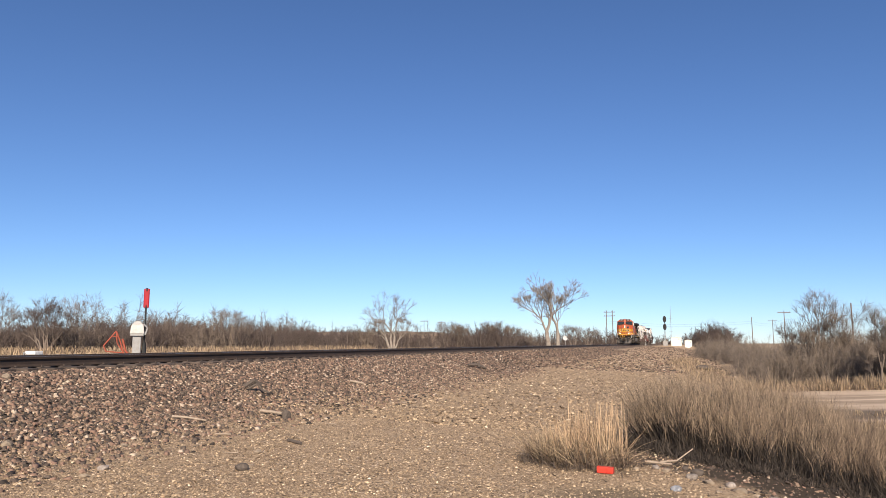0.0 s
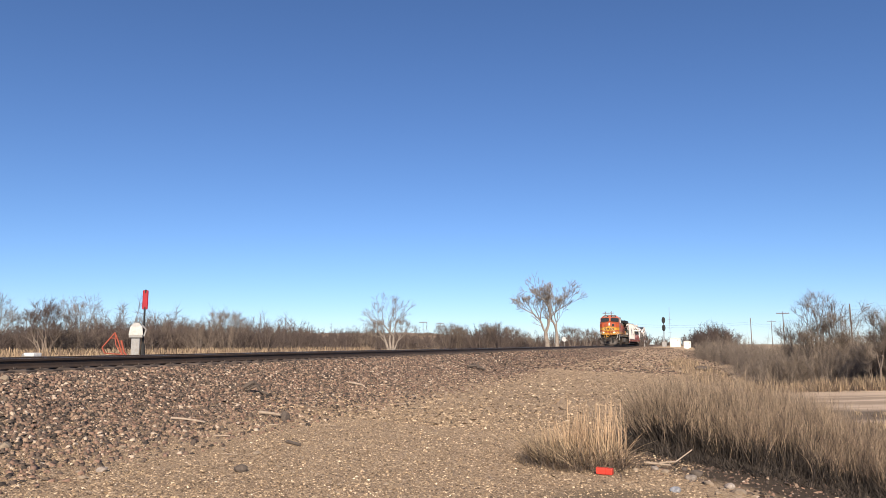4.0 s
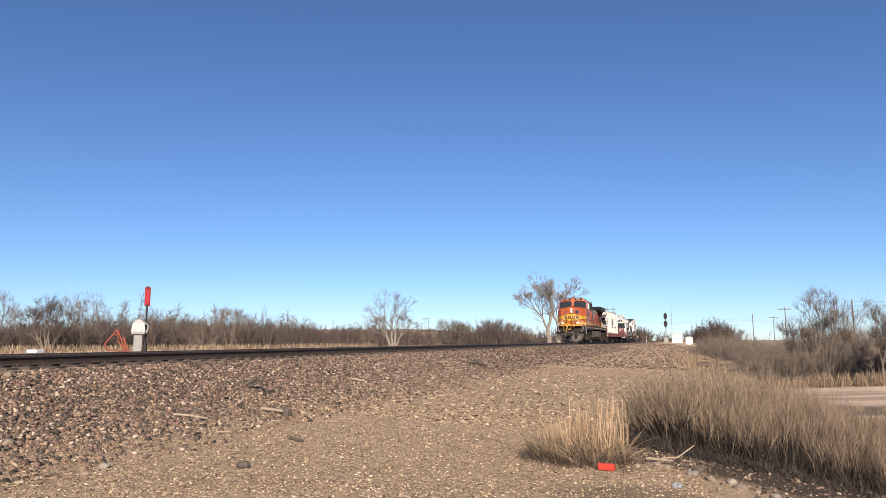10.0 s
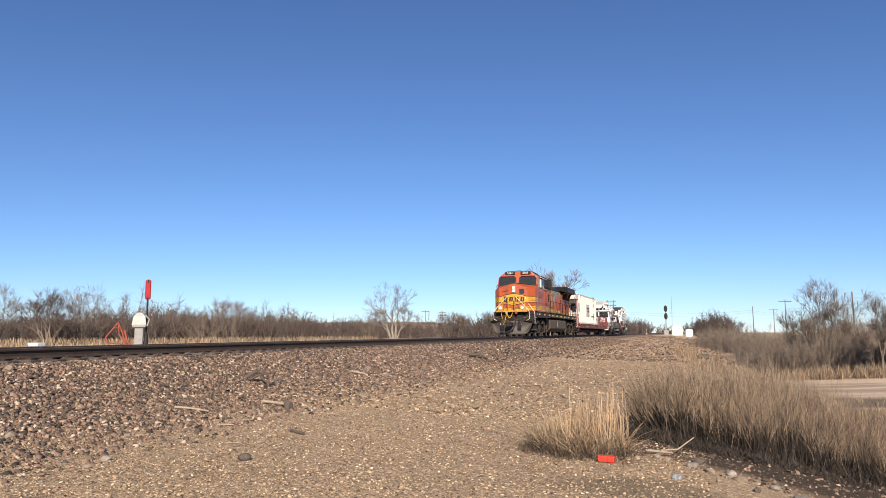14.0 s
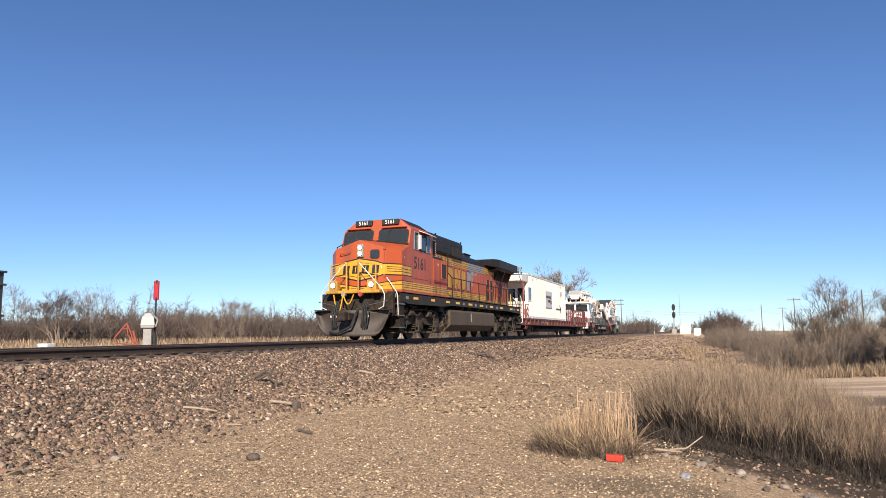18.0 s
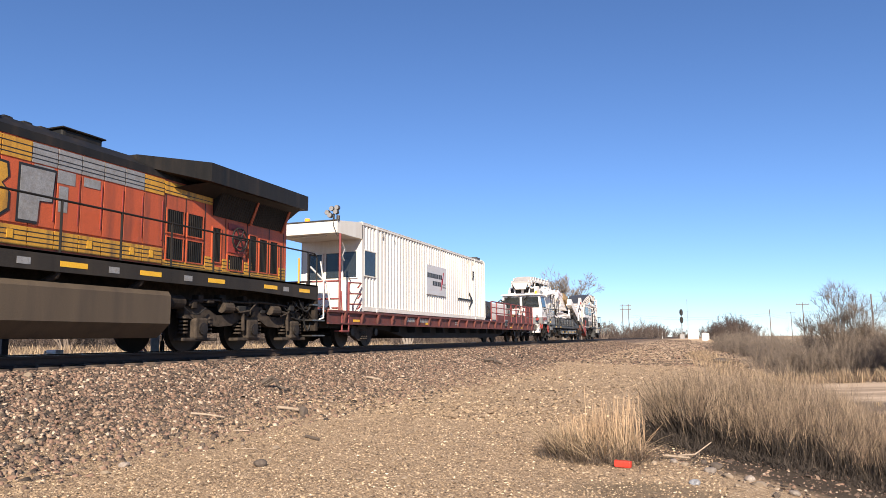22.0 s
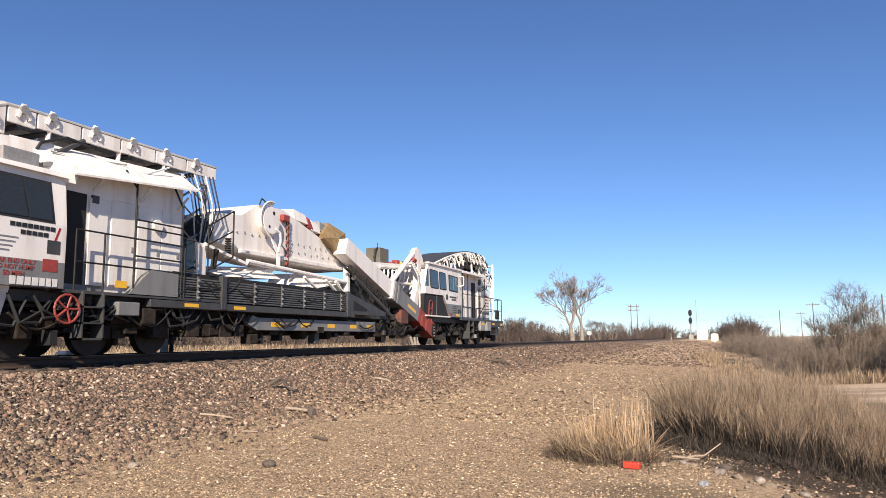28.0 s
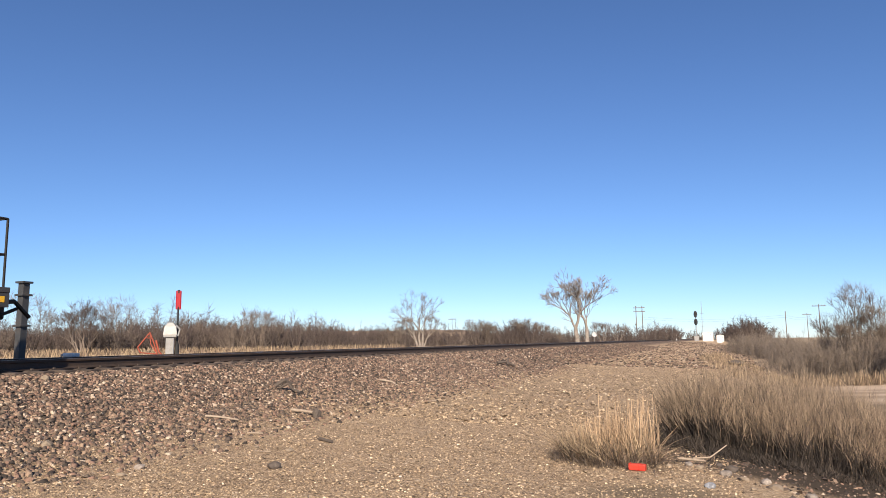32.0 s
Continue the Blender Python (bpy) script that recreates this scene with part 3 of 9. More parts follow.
def spikes(name, lines, material, parent, bent=True):
    """Thin tapering twigs, each a three-sided spike, bent or straight: foot, middle, tip and radius."""
    k = len(lines)
    a = np.array([q[0] for q in lines])
    b = np.array([q[1] for q in lines])
    c = np.array([q[2] for q in lines])
    r = np.array([q[3] for q in lines])
    d = c - a
    d /= np.linalg.norm(d, axis=1, keepdims=True) + 1e-9
    u = np.cross(d, np.array([0.31, 0.83, 0.46]))
    u /= np.linalg.norm(u, axis=1, keepdims=True) + 1e-9
    w = np.cross(d, u)
    ring = [u * math.cos(t) + w * math.sin(t) for t in (0.0, 2.0944, 4.1888)]
    if not bent:
        v = np.stack([a + q * r[:, None] for q in ring] + [c], 1).reshape(-1, 3)
        f = np.array([(0, 1, 3), (1, 2, 3), (2, 0, 3)])
    else:
        v = np.stack([a + q * r[:, None] for q in ring] + [b + q * r[:, None] * 0.75 for q in ring] + [c], 1).reshape(-1, 3)
        f = np.array([(0, 1, 4), (0, 4, 3), (1, 2, 5), (1, 5, 4), (2, 0, 3), (2, 3, 5), (3, 4, 6), (4, 5, 6), (5, 3, 6)])
    faces = (f[None] + (np.arange(k) * (7 if bent else 4))[:, None, None]).reshape(-1, 3)
    me = bpy.data.meshes.new(name)
    me.vertices.add(len(v))
    me.vertices.foreach_set("co", v.ravel())
    me.loops.add(faces.size)
    me.loops.foreach_set("vertex_index", faces.ravel().astype(np.int32))
    me.polygons.add(len(faces))
    me.polygons.foreach_set("loop_start", (np.arange(len(faces)) * 3).astype(np.int32))
    me.update(calc_edges=True)
    me.materials.append(material)
    ob = new(name, me)
    ob.parent = parent
    return tagged(ob, kind="stuff")


def side_shoots(rnd, a, b, count, length, r, out, up=0.5, wild=0.7):
    """Shoots that leave the line a-b and bend upwards."""
    d = (b - a).normalized()
    for _ in range(count):
        p = a.lerp(b, rnd.random())
        e = (d + Vector((rnd.gauss(0, wild), rnd.gauss(0, wild), rnd.gauss(0, wild * 0.7)))).normalized()
        ln = length * rnd.uniform(0.5, 1.2)
        mid = p + e * ln * 0.5
        e2 = (e + Vector((rnd.gauss(0, 0.15), rnd.gauss(0, 0.15), up))).normalized()
        out.append((p, mid, mid + e2 * ln * 0.5, r))


def thicket(name, label, seed, height, width, clumps, m, twig=TWIG_GREY, group="", r=0.011, stems=9, shoots=30):
    """A bank of rounded bare shrubs: in each, curved stems fan out to a dome and carry fine shoots that thicken towards its outline."""
    rnd = random.Random(seed)
    stalks, twigs = [], []
    for c in range(clumps):
        a, q = rnd.uniform(0, 6.283), rnd.random() ** 0.6 * 0.5
        cx, cy = width * q * math.cos(a), width * q * math.sin(a)
        h = height * rnd.uniform(0.6, 1.0) * (1 - 0.5 * q)
        wide = h * rnd.uniform(0.55, 0.85)
        for _ in range(stems):
            a, q = rnd.uniform(0, 6.283), rnd.random() ** 0.55
            out = Vector((math.cos(a), math.sin(a), 0)) * wide * q
            foot = Vector((cx + rnd.gauss(0, 0.12), cy + rnd.gauss(0, 0.12), -0.15)) + out * 0.25
            tip = Vector((cx, cy, 0)) + out + Vector((0, 0, h * (1 - 0.55 * q * q) * rnd.uniform(0.82, 1.0)))
            mid = foot.lerp(tip, 0.5) - Vector((0, 0, 0.10 * h * q)) + Vector((rnd.gauss(0, 0.06), rnd.gauss(0, 0.06), 0)) * h
            stalks.append((foot, mid, tip, r * 2.0))
            side_shoots(rnd, foot.lerp(mid, 0.3), mid, shoots // 4, h * 0.28, r, twigs, 0.3, 0.95)
            side_shoots(rnd, mid, tip, shoots - shoots // 4, h * 0.20, r * 0.8, twigs, 0.25, 0.9)
    ob = thing(name, label, "bush", m, group)
    spikes("stem", stalks, BARK, ob, False)
    spikes("twig", twigs, twig, ob, False)
    return ob


def limb_tree(name, label, seed, m, trunks, levels=5, split=(2, 3), spread=0.55, shrink=0.72, up=0.10, wobble=0.13, fine_r=0.012, shoots=5, shoot=0.7, bark=BARK, twig=TWIG_GREY, group="", keep=0.62):
    """A bare tree grown limb by limb: trunks are (x, y, lean x, lean y, length, radius), and every limb forks into thinner, shorter ones down to twigs."""
    rnd = random.Random(seed)
    boles, limbs, extra = [], [], []

    def grow(p, d, length, r, level, out):
        steps = 4 if level < 2 else 3
        end_r = max(fine_r, r * keep)
        for k in range(steps):
            d = (d + Vector((rnd.gauss(0, wobble), rnd.gauss(0, wobble), rnd.gauss(0, wobble * 0.5) + up))).normalized()
            q = p + d * (length / steps)
            out.append((p, q, r + (end_r - r) * k / steps, r + (end_r - r) * (k + 1) / steps, min(level, 2)))
            if level >= 1 and k >= 1 and level < levels and rnd.random() < 0.45:
                a = rnd.uniform(0, 6.283)
                e = (d + (d.orthogonal().normalized() * math.cos(a) + d.cross(d.orthogonal().normalized()) * math.sin(a)) * rnd.uniform(0.7, 1.1)).normalized()
                grow(q, e, length * shrink * rnd.uniform(0.5, 0.8), max(fine_r, end_r * 0.5), max(level + 2, levels - 1), limbs)
            p = q
        if level >= levels:
            side_shoots(rnd, p - d * length * 0.8, p, shoots, shoot, fine_r * 0.8, extra, 0.15, 0.6)
            return
        count = rnd.randint(*split)
        a0 = rnd.uniform(0, 6.283)
        u = d.orthogonal().normalized()
        w = d.cross(u)
        for k in range(count):
            a = a0 + 6.283 * k / count + rnd.gauss(0, 0.35)
            e = (d + (u * math.cos(a) + w * math.sin(a)) * spread * rnd.uniform(0.6, 1.25)).normalized()
            share = 0.88 if k == 0 else rnd.uniform(0.55, 0.75)
            grow(p, e, length * shrink * rnd.uniform(0.8, 1.15), max(fine_r, end_r * share), level + 1, limbs)

    for x, y, lx, ly, length, r in trunks:
        bole = []
        grow(Vector((x, y, -0.2)), Vector((lx, ly, 1)).normalized(), length, r, 0, bole)
        boles.append(bole)
    ob = thing(name, label, "tree", m, group)
    for bole in boles:
        tube_mesh("trunk", bole, bark, ob, (9,))
    tube_mesh("crown", limbs, bark, ob, (6, 5, 3))
    spikes("twig", extra, twig, ob, False)
    return ob


def bearing(deg, dist, z=None):
    """A place that many metres away, at that many degrees to the left of the track's line."""
    x, y = -math.sin(radians(deg)) * dist, math.cos(radians(deg)) * dist
    return x, y, ground_z(x, y) if z is None else z


def blades(name, label, category, spots, height, material, width=0.006, lean=(0, 0), wild=0.25, parent=None, kind="", hang=0.35):
    """Dry stalks, each a bent strip of three quads folded across its middle."""
    k = len(spots)
    h = height * (0.45 + 0.65 * rng.random(k))
    az = rng.random(k) * 6.283
    tilt = np.abs(rng.normal(0, wild, k))
    dx, dy = np.cos(az) * tilt + lean[0], np.sin(az) * tilt + lean[1]
    sx, sy = -np.sin(az + rng.random(k) * 3), np.cos(az + rng.random(k) * 3)
    zs = np.array([ground_z(px, py) for px, py in spots]) - 0.03
    lv = np.array([0, 0.4, 0.75, 1.0])
    ws = np.array([1, 0.9, 0.7, 0.25]) * width
    bend = hang * (rng.random(k) - 0.2)
    pts = []
    for t, w in zip(lv, ws):
        out = t + bend * t * t
        cx, cy, czz = spots[:, 0] + dx * h * out, spots[:, 1] + dy * h * out, zs + h * t * (1 - 0.25 * tilt * t)
        for sgn in (-1, 1):
            pts.append(np.stack([cx + sgn * sx * w, cy + sgn * sy * w, czz], -1))
    v = np.stack(pts, 1).reshape(-1, 3)
    f = np.array([(0, 1, 3, 2), (2, 3, 5, 4), (4, 5, 7, 6)])
    faces = (f[None] + (np.arange(k) * 8)[:, None, None]).reshape(-1, 4)
    me = bpy.data.meshes.new(name)
    me.vertices.add(len(v))
    me.vertices.foreach_set("co", v.ravel())
    me.loops.add(faces.size)
    me.loops.foreach_set("vertex_index", faces.ravel().astype(np.int32))
    me.polygons.add(len(faces))
    me.polygons.foreach_set("loop_start", (np.arange(len(faces)) * 4).astype(np.int32))
    me.update(calc_edges=True)
    me.materials.append(material)
    ob = new(name, me)
    if parent is not None:
        ob.parent = parent
    return tagged(ob, label, category, kind=kind or "stuff")


def ring_spots(k, cx, cy, rx, ry, power=0.5):
    a, r = rng.random(k) * 6.283, rng.random(k) ** power
    return np.stack([cx + rx * r * np.cos(a), cy + ry * r * np.sin(a)], -1)


# straw clump and the reed bed beside the apron
clump = thing("straw_clump", "ragged clump of pale dry straw stalks on gravel", "grass")
blades("upright_straw", "", "", ring_spots(120, -1.22, 9.45, 0.42, 0.35, 0.7), 0.86, STRAW, 0.0055, (0.0, 0.0), 0.10, clump, hang=0.25)
blades("straw", "", "", ring_spots(420, -1.39, 9.35, 0.50, 0.40, 0.7), 0.60, STRAW, 0.0042, (-0.06, 0.0), 0.40, clump)
blades("bent_straw", "", "", ring_spots(700, -1.45, 9.3, 0.58, 0.42), 0.48, DRY_GRASS, 0.0042, (-0.15, -0.05), 0.75, clump, hang=0.9)
blades("broken_straw", "", "", ring_spots(1500, -1.45, 9.25, 0.64, 0.45), 0.34, REED, 0.004, (-0.12, 0.0), 0.9, clump)
blades("dark_litter", "", "", ring_spots(1500, -1.46, 9.15, 0.72, 0.5), 0.14, TWIG, 0.005, (0, 0), 1.4, clump)
reeds = thing("reed_bed", "dense bed of dry grey-brown reed stalks", "reeds")


def reed_place(u, back):
    return -0.82 + 0.9 * u + 3.3 * u * u + 0.75 * back, 11.3 - 1.0 * u - 0.6 * u * u + 0.9 * back


def reed_clumps():
    """Twiggy fans: stems that spread from one foot, darkened low down for the bed's shade, with pale shoots at their
    tips.
    """
    rnd = random.Random(12)
    stems, rotten, bright, shoots, dull = [], [], [], [], []
    for _ in range(190):
        u, back = rnd.random(), rnd.random() ** 1.2 * 2.7
        x, y = reed_place(u, back)
        z = ground_z(x, y) - 0.03
        full = (1.42 - 1.02 * u + 0.27 * u * u) * rnd.uniform(0.8, 1.05) * (1 - 0.22 * (back < 0.25)) * (0.62 + 0.38 * smooth(0.0, 0.14, u))
        for _ in range(34):
            h = full * rnd.uniform(0.55, 1.05)
            a, q = rnd.uniform(0, 6.283), abs(rnd.gauss(0, 0.34))
            d = Vector((math.cos(a) * q - 0.06 - 1.3 * max(0.0, 0.28 - u), math.sin(a) * q - 0.04 - 0.25 * (back < 0.5), 1)).normalized()
            foot = Vector((x + rnd.gauss(0, 0.09), y + rnd.gauss(0, 0.09), z))
            mid = foot + d * h * 0.5
            tip = mid + (d + Vector((rnd.gauss(0, 0.10), rnd.gauss(0, 0.10), 0.22))).normalized() * h * 0.5
            kind = rnd.random()
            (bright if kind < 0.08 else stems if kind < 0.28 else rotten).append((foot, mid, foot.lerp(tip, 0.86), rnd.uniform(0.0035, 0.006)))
            # pale tips give way to brown along u: the lit left painted in
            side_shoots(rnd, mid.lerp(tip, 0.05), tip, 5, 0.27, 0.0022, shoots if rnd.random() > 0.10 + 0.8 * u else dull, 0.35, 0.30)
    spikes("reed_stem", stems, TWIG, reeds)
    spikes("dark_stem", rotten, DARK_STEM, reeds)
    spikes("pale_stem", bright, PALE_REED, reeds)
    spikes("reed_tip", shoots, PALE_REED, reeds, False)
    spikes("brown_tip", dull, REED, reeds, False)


reed_clumps()
# low stalks and litter are near-black to carry the shade inside the bed
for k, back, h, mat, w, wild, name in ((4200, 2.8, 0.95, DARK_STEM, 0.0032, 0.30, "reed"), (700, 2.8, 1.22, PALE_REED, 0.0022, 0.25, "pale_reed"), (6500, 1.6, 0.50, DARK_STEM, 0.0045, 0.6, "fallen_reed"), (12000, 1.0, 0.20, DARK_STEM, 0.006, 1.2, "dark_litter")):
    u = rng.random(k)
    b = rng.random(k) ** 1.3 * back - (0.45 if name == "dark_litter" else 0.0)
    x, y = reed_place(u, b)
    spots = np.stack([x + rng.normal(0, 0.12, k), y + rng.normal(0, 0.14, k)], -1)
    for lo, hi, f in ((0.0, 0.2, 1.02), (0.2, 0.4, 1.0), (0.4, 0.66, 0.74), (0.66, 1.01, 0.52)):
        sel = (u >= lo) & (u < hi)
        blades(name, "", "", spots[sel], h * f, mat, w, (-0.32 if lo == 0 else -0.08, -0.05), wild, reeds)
verge = thing("dry_grass_verge", "tufts of dry yellow grass before the thicket", "grass")
for cx, cy, rx, ry, k, h in ((3.3, 31.5, 2.2, 1.2, 500, 0.5), (6.2, 31.0, 2.0, 0.9, 450, 0.6), (1.2, 33.5, 1.4, 3.5, 420, 0.35), (0.4, 44, 1.5, 8, 420, 0.35), (4.6, 21, 4.5, 0.5, 160, 0.22), (-0.6, 58, 1.2, 12, 400, 0.4), (3.0, 17.2, 2.2, 1.6, 260, 0.35), (6.5, 17.4, 3.4, 1.6, 700, 0.30)):
    blades("tuft", "", "", ring_spots(k, cx, cy, rx, ry), h, DRY_GRASS, 0.012, (0, 0), 0.5, verge)
    blades("brown_tuft", "", "", ring_spots(k, cx, cy, rx, ry), h, REED, 0.010, (0, 0), 0.6, verge)
field = thing("field_grass", "strip of dry tan field grass", "grass", kind="")
k = 16000
spots = np.stack([-21 - 70 * rng.random(k) ** 1.5, 12 + 130 * rng.random(k)], -1)
blades("tuft", "", "", spots, 0.45, DRY_GRASS, 0.03, (0, 0), 0.4, field)
k = 7000
a, d = np.radians(25 + 36 * rng.random(k)), 88 + 20 * rng.random(k)
spots = np.array([bearing(math.degrees(p), q)[:2] for p, q in zip(a, d)])
blades("tall_tuft", "", "", spots[:3000], 1.0, DRY_GRASS, 0.035, (0, 0), 0.4, field)
blades("brown_tuft", "", "", spots[3000:], 0.95, REED, 0.035, (0, 0), 0.5, field)

# lone trees
limb_tree("cottonwood_tree", "large bare tree with pale forked trunk behind the track", 6, pose(*bearing(10.55, 125)),
          ((-0.8, 0, -0.10, 0.0, 3.25, 0.46), (0.7, 0.3, 0.10, 0.05, 3.1, 0.40)), 6, (2, 3), 0.50, 0.80, 0.05, 0.13, 0.024, 4, 0.7, PALE_BARK, PALE_BARK, keep=0.74)
limb_tree("bare_tree", "bare round-crowned tree in the dry field", 11, pose(*bearing(23.6, 120)),
          ((-0.3, 0, -0.22, 0.1, 2.75, 0.26), (0.2, 0.1, 0.20, -0.1, 2.85, 0.26), (0.0, -0.2, 0.02, -0.1, 2.95, 0.24), (0.3, 0.2, 0.5, 0.1, 2.0, 0.16), (-0.4, 0.2, -0.55, 0.1, 2.0, 0.16)), 4, (2, 3), 0.58, 0.80, 0.06, 0.15, 0.015, 8, 0.8, PALE_BARK, BRUSH_M)
limb_tree("bare_tree", "dense bare tree with fanned limbs at the field's edge", 15, pose(*bearing(48.9, 104)),
          tuple((0.15 * q, 0.1 * (q % 2), 0.26 * q, 0.1 * (q % 3 - 1), 2.1 - 0.12 * abs(q), 0.15) for q in (-3, -2, -1, 0, 1, 2, 3)), 4, (2, 3), 0.45, 0.80, 0.08, 0.12, 0.013, 9, 0.9, BARK, THICKET_M)
for b, d, h, seed in ((46.3, 122, 3.1, 17), (47.3, 124, 2.7, 18), (52.2, 116, 3.0, 19), (51.2, 120, 2.5, 20), (36.9, 122, 2.6, 24), (36.2, 126, 2.3, 25)):
    limb_tree("bare_tree", "tall bare tree rising behind the thickets", seed, pose(*bearing(b, d)),
              ((-0.2, 0, -0.16, 0.0, h, 0.15), (0.2, 0, 0.2, 0.1, h * 0.9, 0.14)), 4, (2, 3), 0.5, 0.76, 0.08, 0.13, 0.013, 6, 0.8, PALE_BARK, BRUSH_M, "tall trees behind the thickets")
for b, d, length, seed in ((18.9, 126, 1.7, 61), (18.2, 127, 1.5, 62), (15.8, 126, 1.6, 63), (15.1, 125, 1.6, 64), (13.6, 140, 1.5, 65), (9.0, 140, 1.5, 66), (7.8, 150, 1.4, 67)):
    limb_tree("fan_tree", "low bare tree of many fanned stems", seed, pose(*bearing(b, d)), tuple((0.12 * q, 0.1 * (q % 2), 0.22 * q, 0.06 * (q % 3 - 1), length, 0.10) for q in (-2, -1, 0, 1, 2)), 3, (2, 3), 0.42, 0.80, 0.09, 0.12, 0.014, 9, 0.9, BARK, TWIG_GREY, "low trees by the track")
# thickets: a few shapes, repeated
shapes = [thicket("thicket", "grey-brown bare thicket at the field's edge", 20 + i, 4.5 + 0.4 * i, 7.0, 7, pose(*bearing(58 - 4 * i, 128)), TWIG_GREY if i == 2 else THICKET_M, "thickets beyond the field", 0.021, 9, 34) for i in range(4)]
far_shapes = [thicket("far_bush", "grey-brown bare bush on the far rise", 80 + i, 4.6, 7.0, 4, pose(*bearing(19 + 9 * i, 425)), THICKET_M if i else TWIG_GREY, "bushes on the far rise", 0.06, 6, 14) for i in range(3)]
rnd = random.Random(3)


def plant(b, d, f=1.0):
    ob = copy_thing(rnd.choice(shapes if d < 300 else far_shapes), pose(*bearing(b, d), 0, 0, rnd.uniform(0, 360)))
    ob.scale = (f, f, f * rnd.uniform(0.85, 1.1))


for b in np.arange(30, 60, 0.52):
    plant(b + rnd.uniform(-0.4, 0.4), 116 + rnd.uniform(-6, 14), rnd.uniform(0.95, 1.35) * (1 + 0.1 * smooth(47, 43, b)))
for b in np.arange(31, 60, 0.85):
    plant(b + rnd.uniform(-0.4, 0.4), 138 + rnd.uniform(-5, 12), rnd.uniform(1.25, 1.7) * (1 + 0.28 * smooth(47, 43, b) - 0.3 * smooth(41, 34, b)))
for b in np.arange(14, 31, 0.75):
    plant(b + rnd.uniform(-0.4, 0.4), 170 + rnd.uniform(-20, 30), rnd.uniform(1.2, 1.75))
for b, d, f in ((18.6, 128, 1.15), (17.9, 126, 0.9), (17.3, 124, 0.75), (15.7, 126, 1.1), (15.1, 124, 1.15), (14.6, 122, 0.9), (28.9, 150, 0.8), (33.5, 135, 0.8), (13.2, 150, 0.9), (26.8, 150, 0.5), (13.9, 140, 0.8), (12.6, 145, 0.85)):
    plant(b, d, f)
for b in np.arange(4.0, 13.5, 0.7):
    plant(b + rnd.uniform(-0.3, 0.3), 165 + rnd.uniform(-10, 30), rnd.uniform(0.85, 1.25))
dark = thicket("dark_thicket", "dense dark bare thicket beyond the huts", 91, 7.2, 8.0, 7, pose(*bearing(-1.1, 236)), THICKET_M, "dark thickets beyond the huts", 0.030, 12, 60)
for b, f in ((-2.4, 1.15), (-1.9, 1.35), (-1.5, 1.45), (-0.6, 1.1), (3.7, 0.8), (4.2, 0.95), (4.8, 0.8)):
    ob = copy_thing(dark, pose(*bearing(b, 236 + rnd.uniform(-4, 10)), 0, 0, rnd.uniform(0, 360)))
    ob.scale = (f, f, f)
for b in np.arange(0.2, 3.5, 0.55):
    plant(b, 330 + rnd.uniform(-10, 20), rnd.uniform(1.1, 1.5))
# brush on the near side of the line
low = [thicket("brush", "grey bare brush beside the sand flat", 60 + i, 2.2 + 0.25 * i, 3.4, 4, pose(*bearing(-11 - 1.5 * i, 36 + 3 * i)), BRUSH_M, "brush beside the sand flat", 0.0065, 10, 34) for i in range(3)]
for b in np.arange(-16, -0.5, 0.42):
    near = 34 + 48 * smooth(-6.0, -0.8, b) + 30 * smooth(-0.8, 0.5, b)
    for d in (near + rnd.uniform(0, 5), near + rnd.uniform(7, 22)):
        ob = copy_thing(rnd.choice(low), pose(*bearing(b + rnd.uniform(-0.3, 0.3), d), 0, 0, rnd.uniform(0, 360)))
        f = rnd.uniform(0.7, 1.0) * (1 + 0.6 * smooth(36, 80, d)) * (1 + 0.35 * smooth(-4.0, -10.0, b))
        ob.scale = (f, f, f)


for b, d, lean, length, r, seed in ((-8.5, 37, -0.03, 1.72, 0.080, 41), (-9.0, 37.5, 0.03, 1.5, 0.07, 42), (-10.2, 38, 0.04, 1.3, 0.06, 44), (-7.7, 38, -0.10, 1.05, 0.05, 46), (-12.4, 33, -0.05, 1.1, 0.06, 47), (-13.2, 33.5, 0.08, 1.0, 0.05, 48), (-14.6, 36, 0.0, 1.0, 0.06, 50), (-11.2, 40, 0.0, 0.85, 0.05, 57)):
    limb_tree("slender_tree", "bare slender tree rising from the brush", seed, pose(*bearing(b, d)), ((0, 0, lean, 0.03, length * 0.8, r), (0.25, 0.1, lean + 0.16, 0.0, length * 0.55, r * 0.7), (-0.2, 0.1, lean - 0.16, 0.0, length * 0.5, r * 0.6)), 5, (2, 3), 0.38, 0.76, 0.09, 0.11, 0.0055, 4, 0.42, BARK, BRUSH_M if seed % 2 else TWIG_GREY, "slender bare trees")


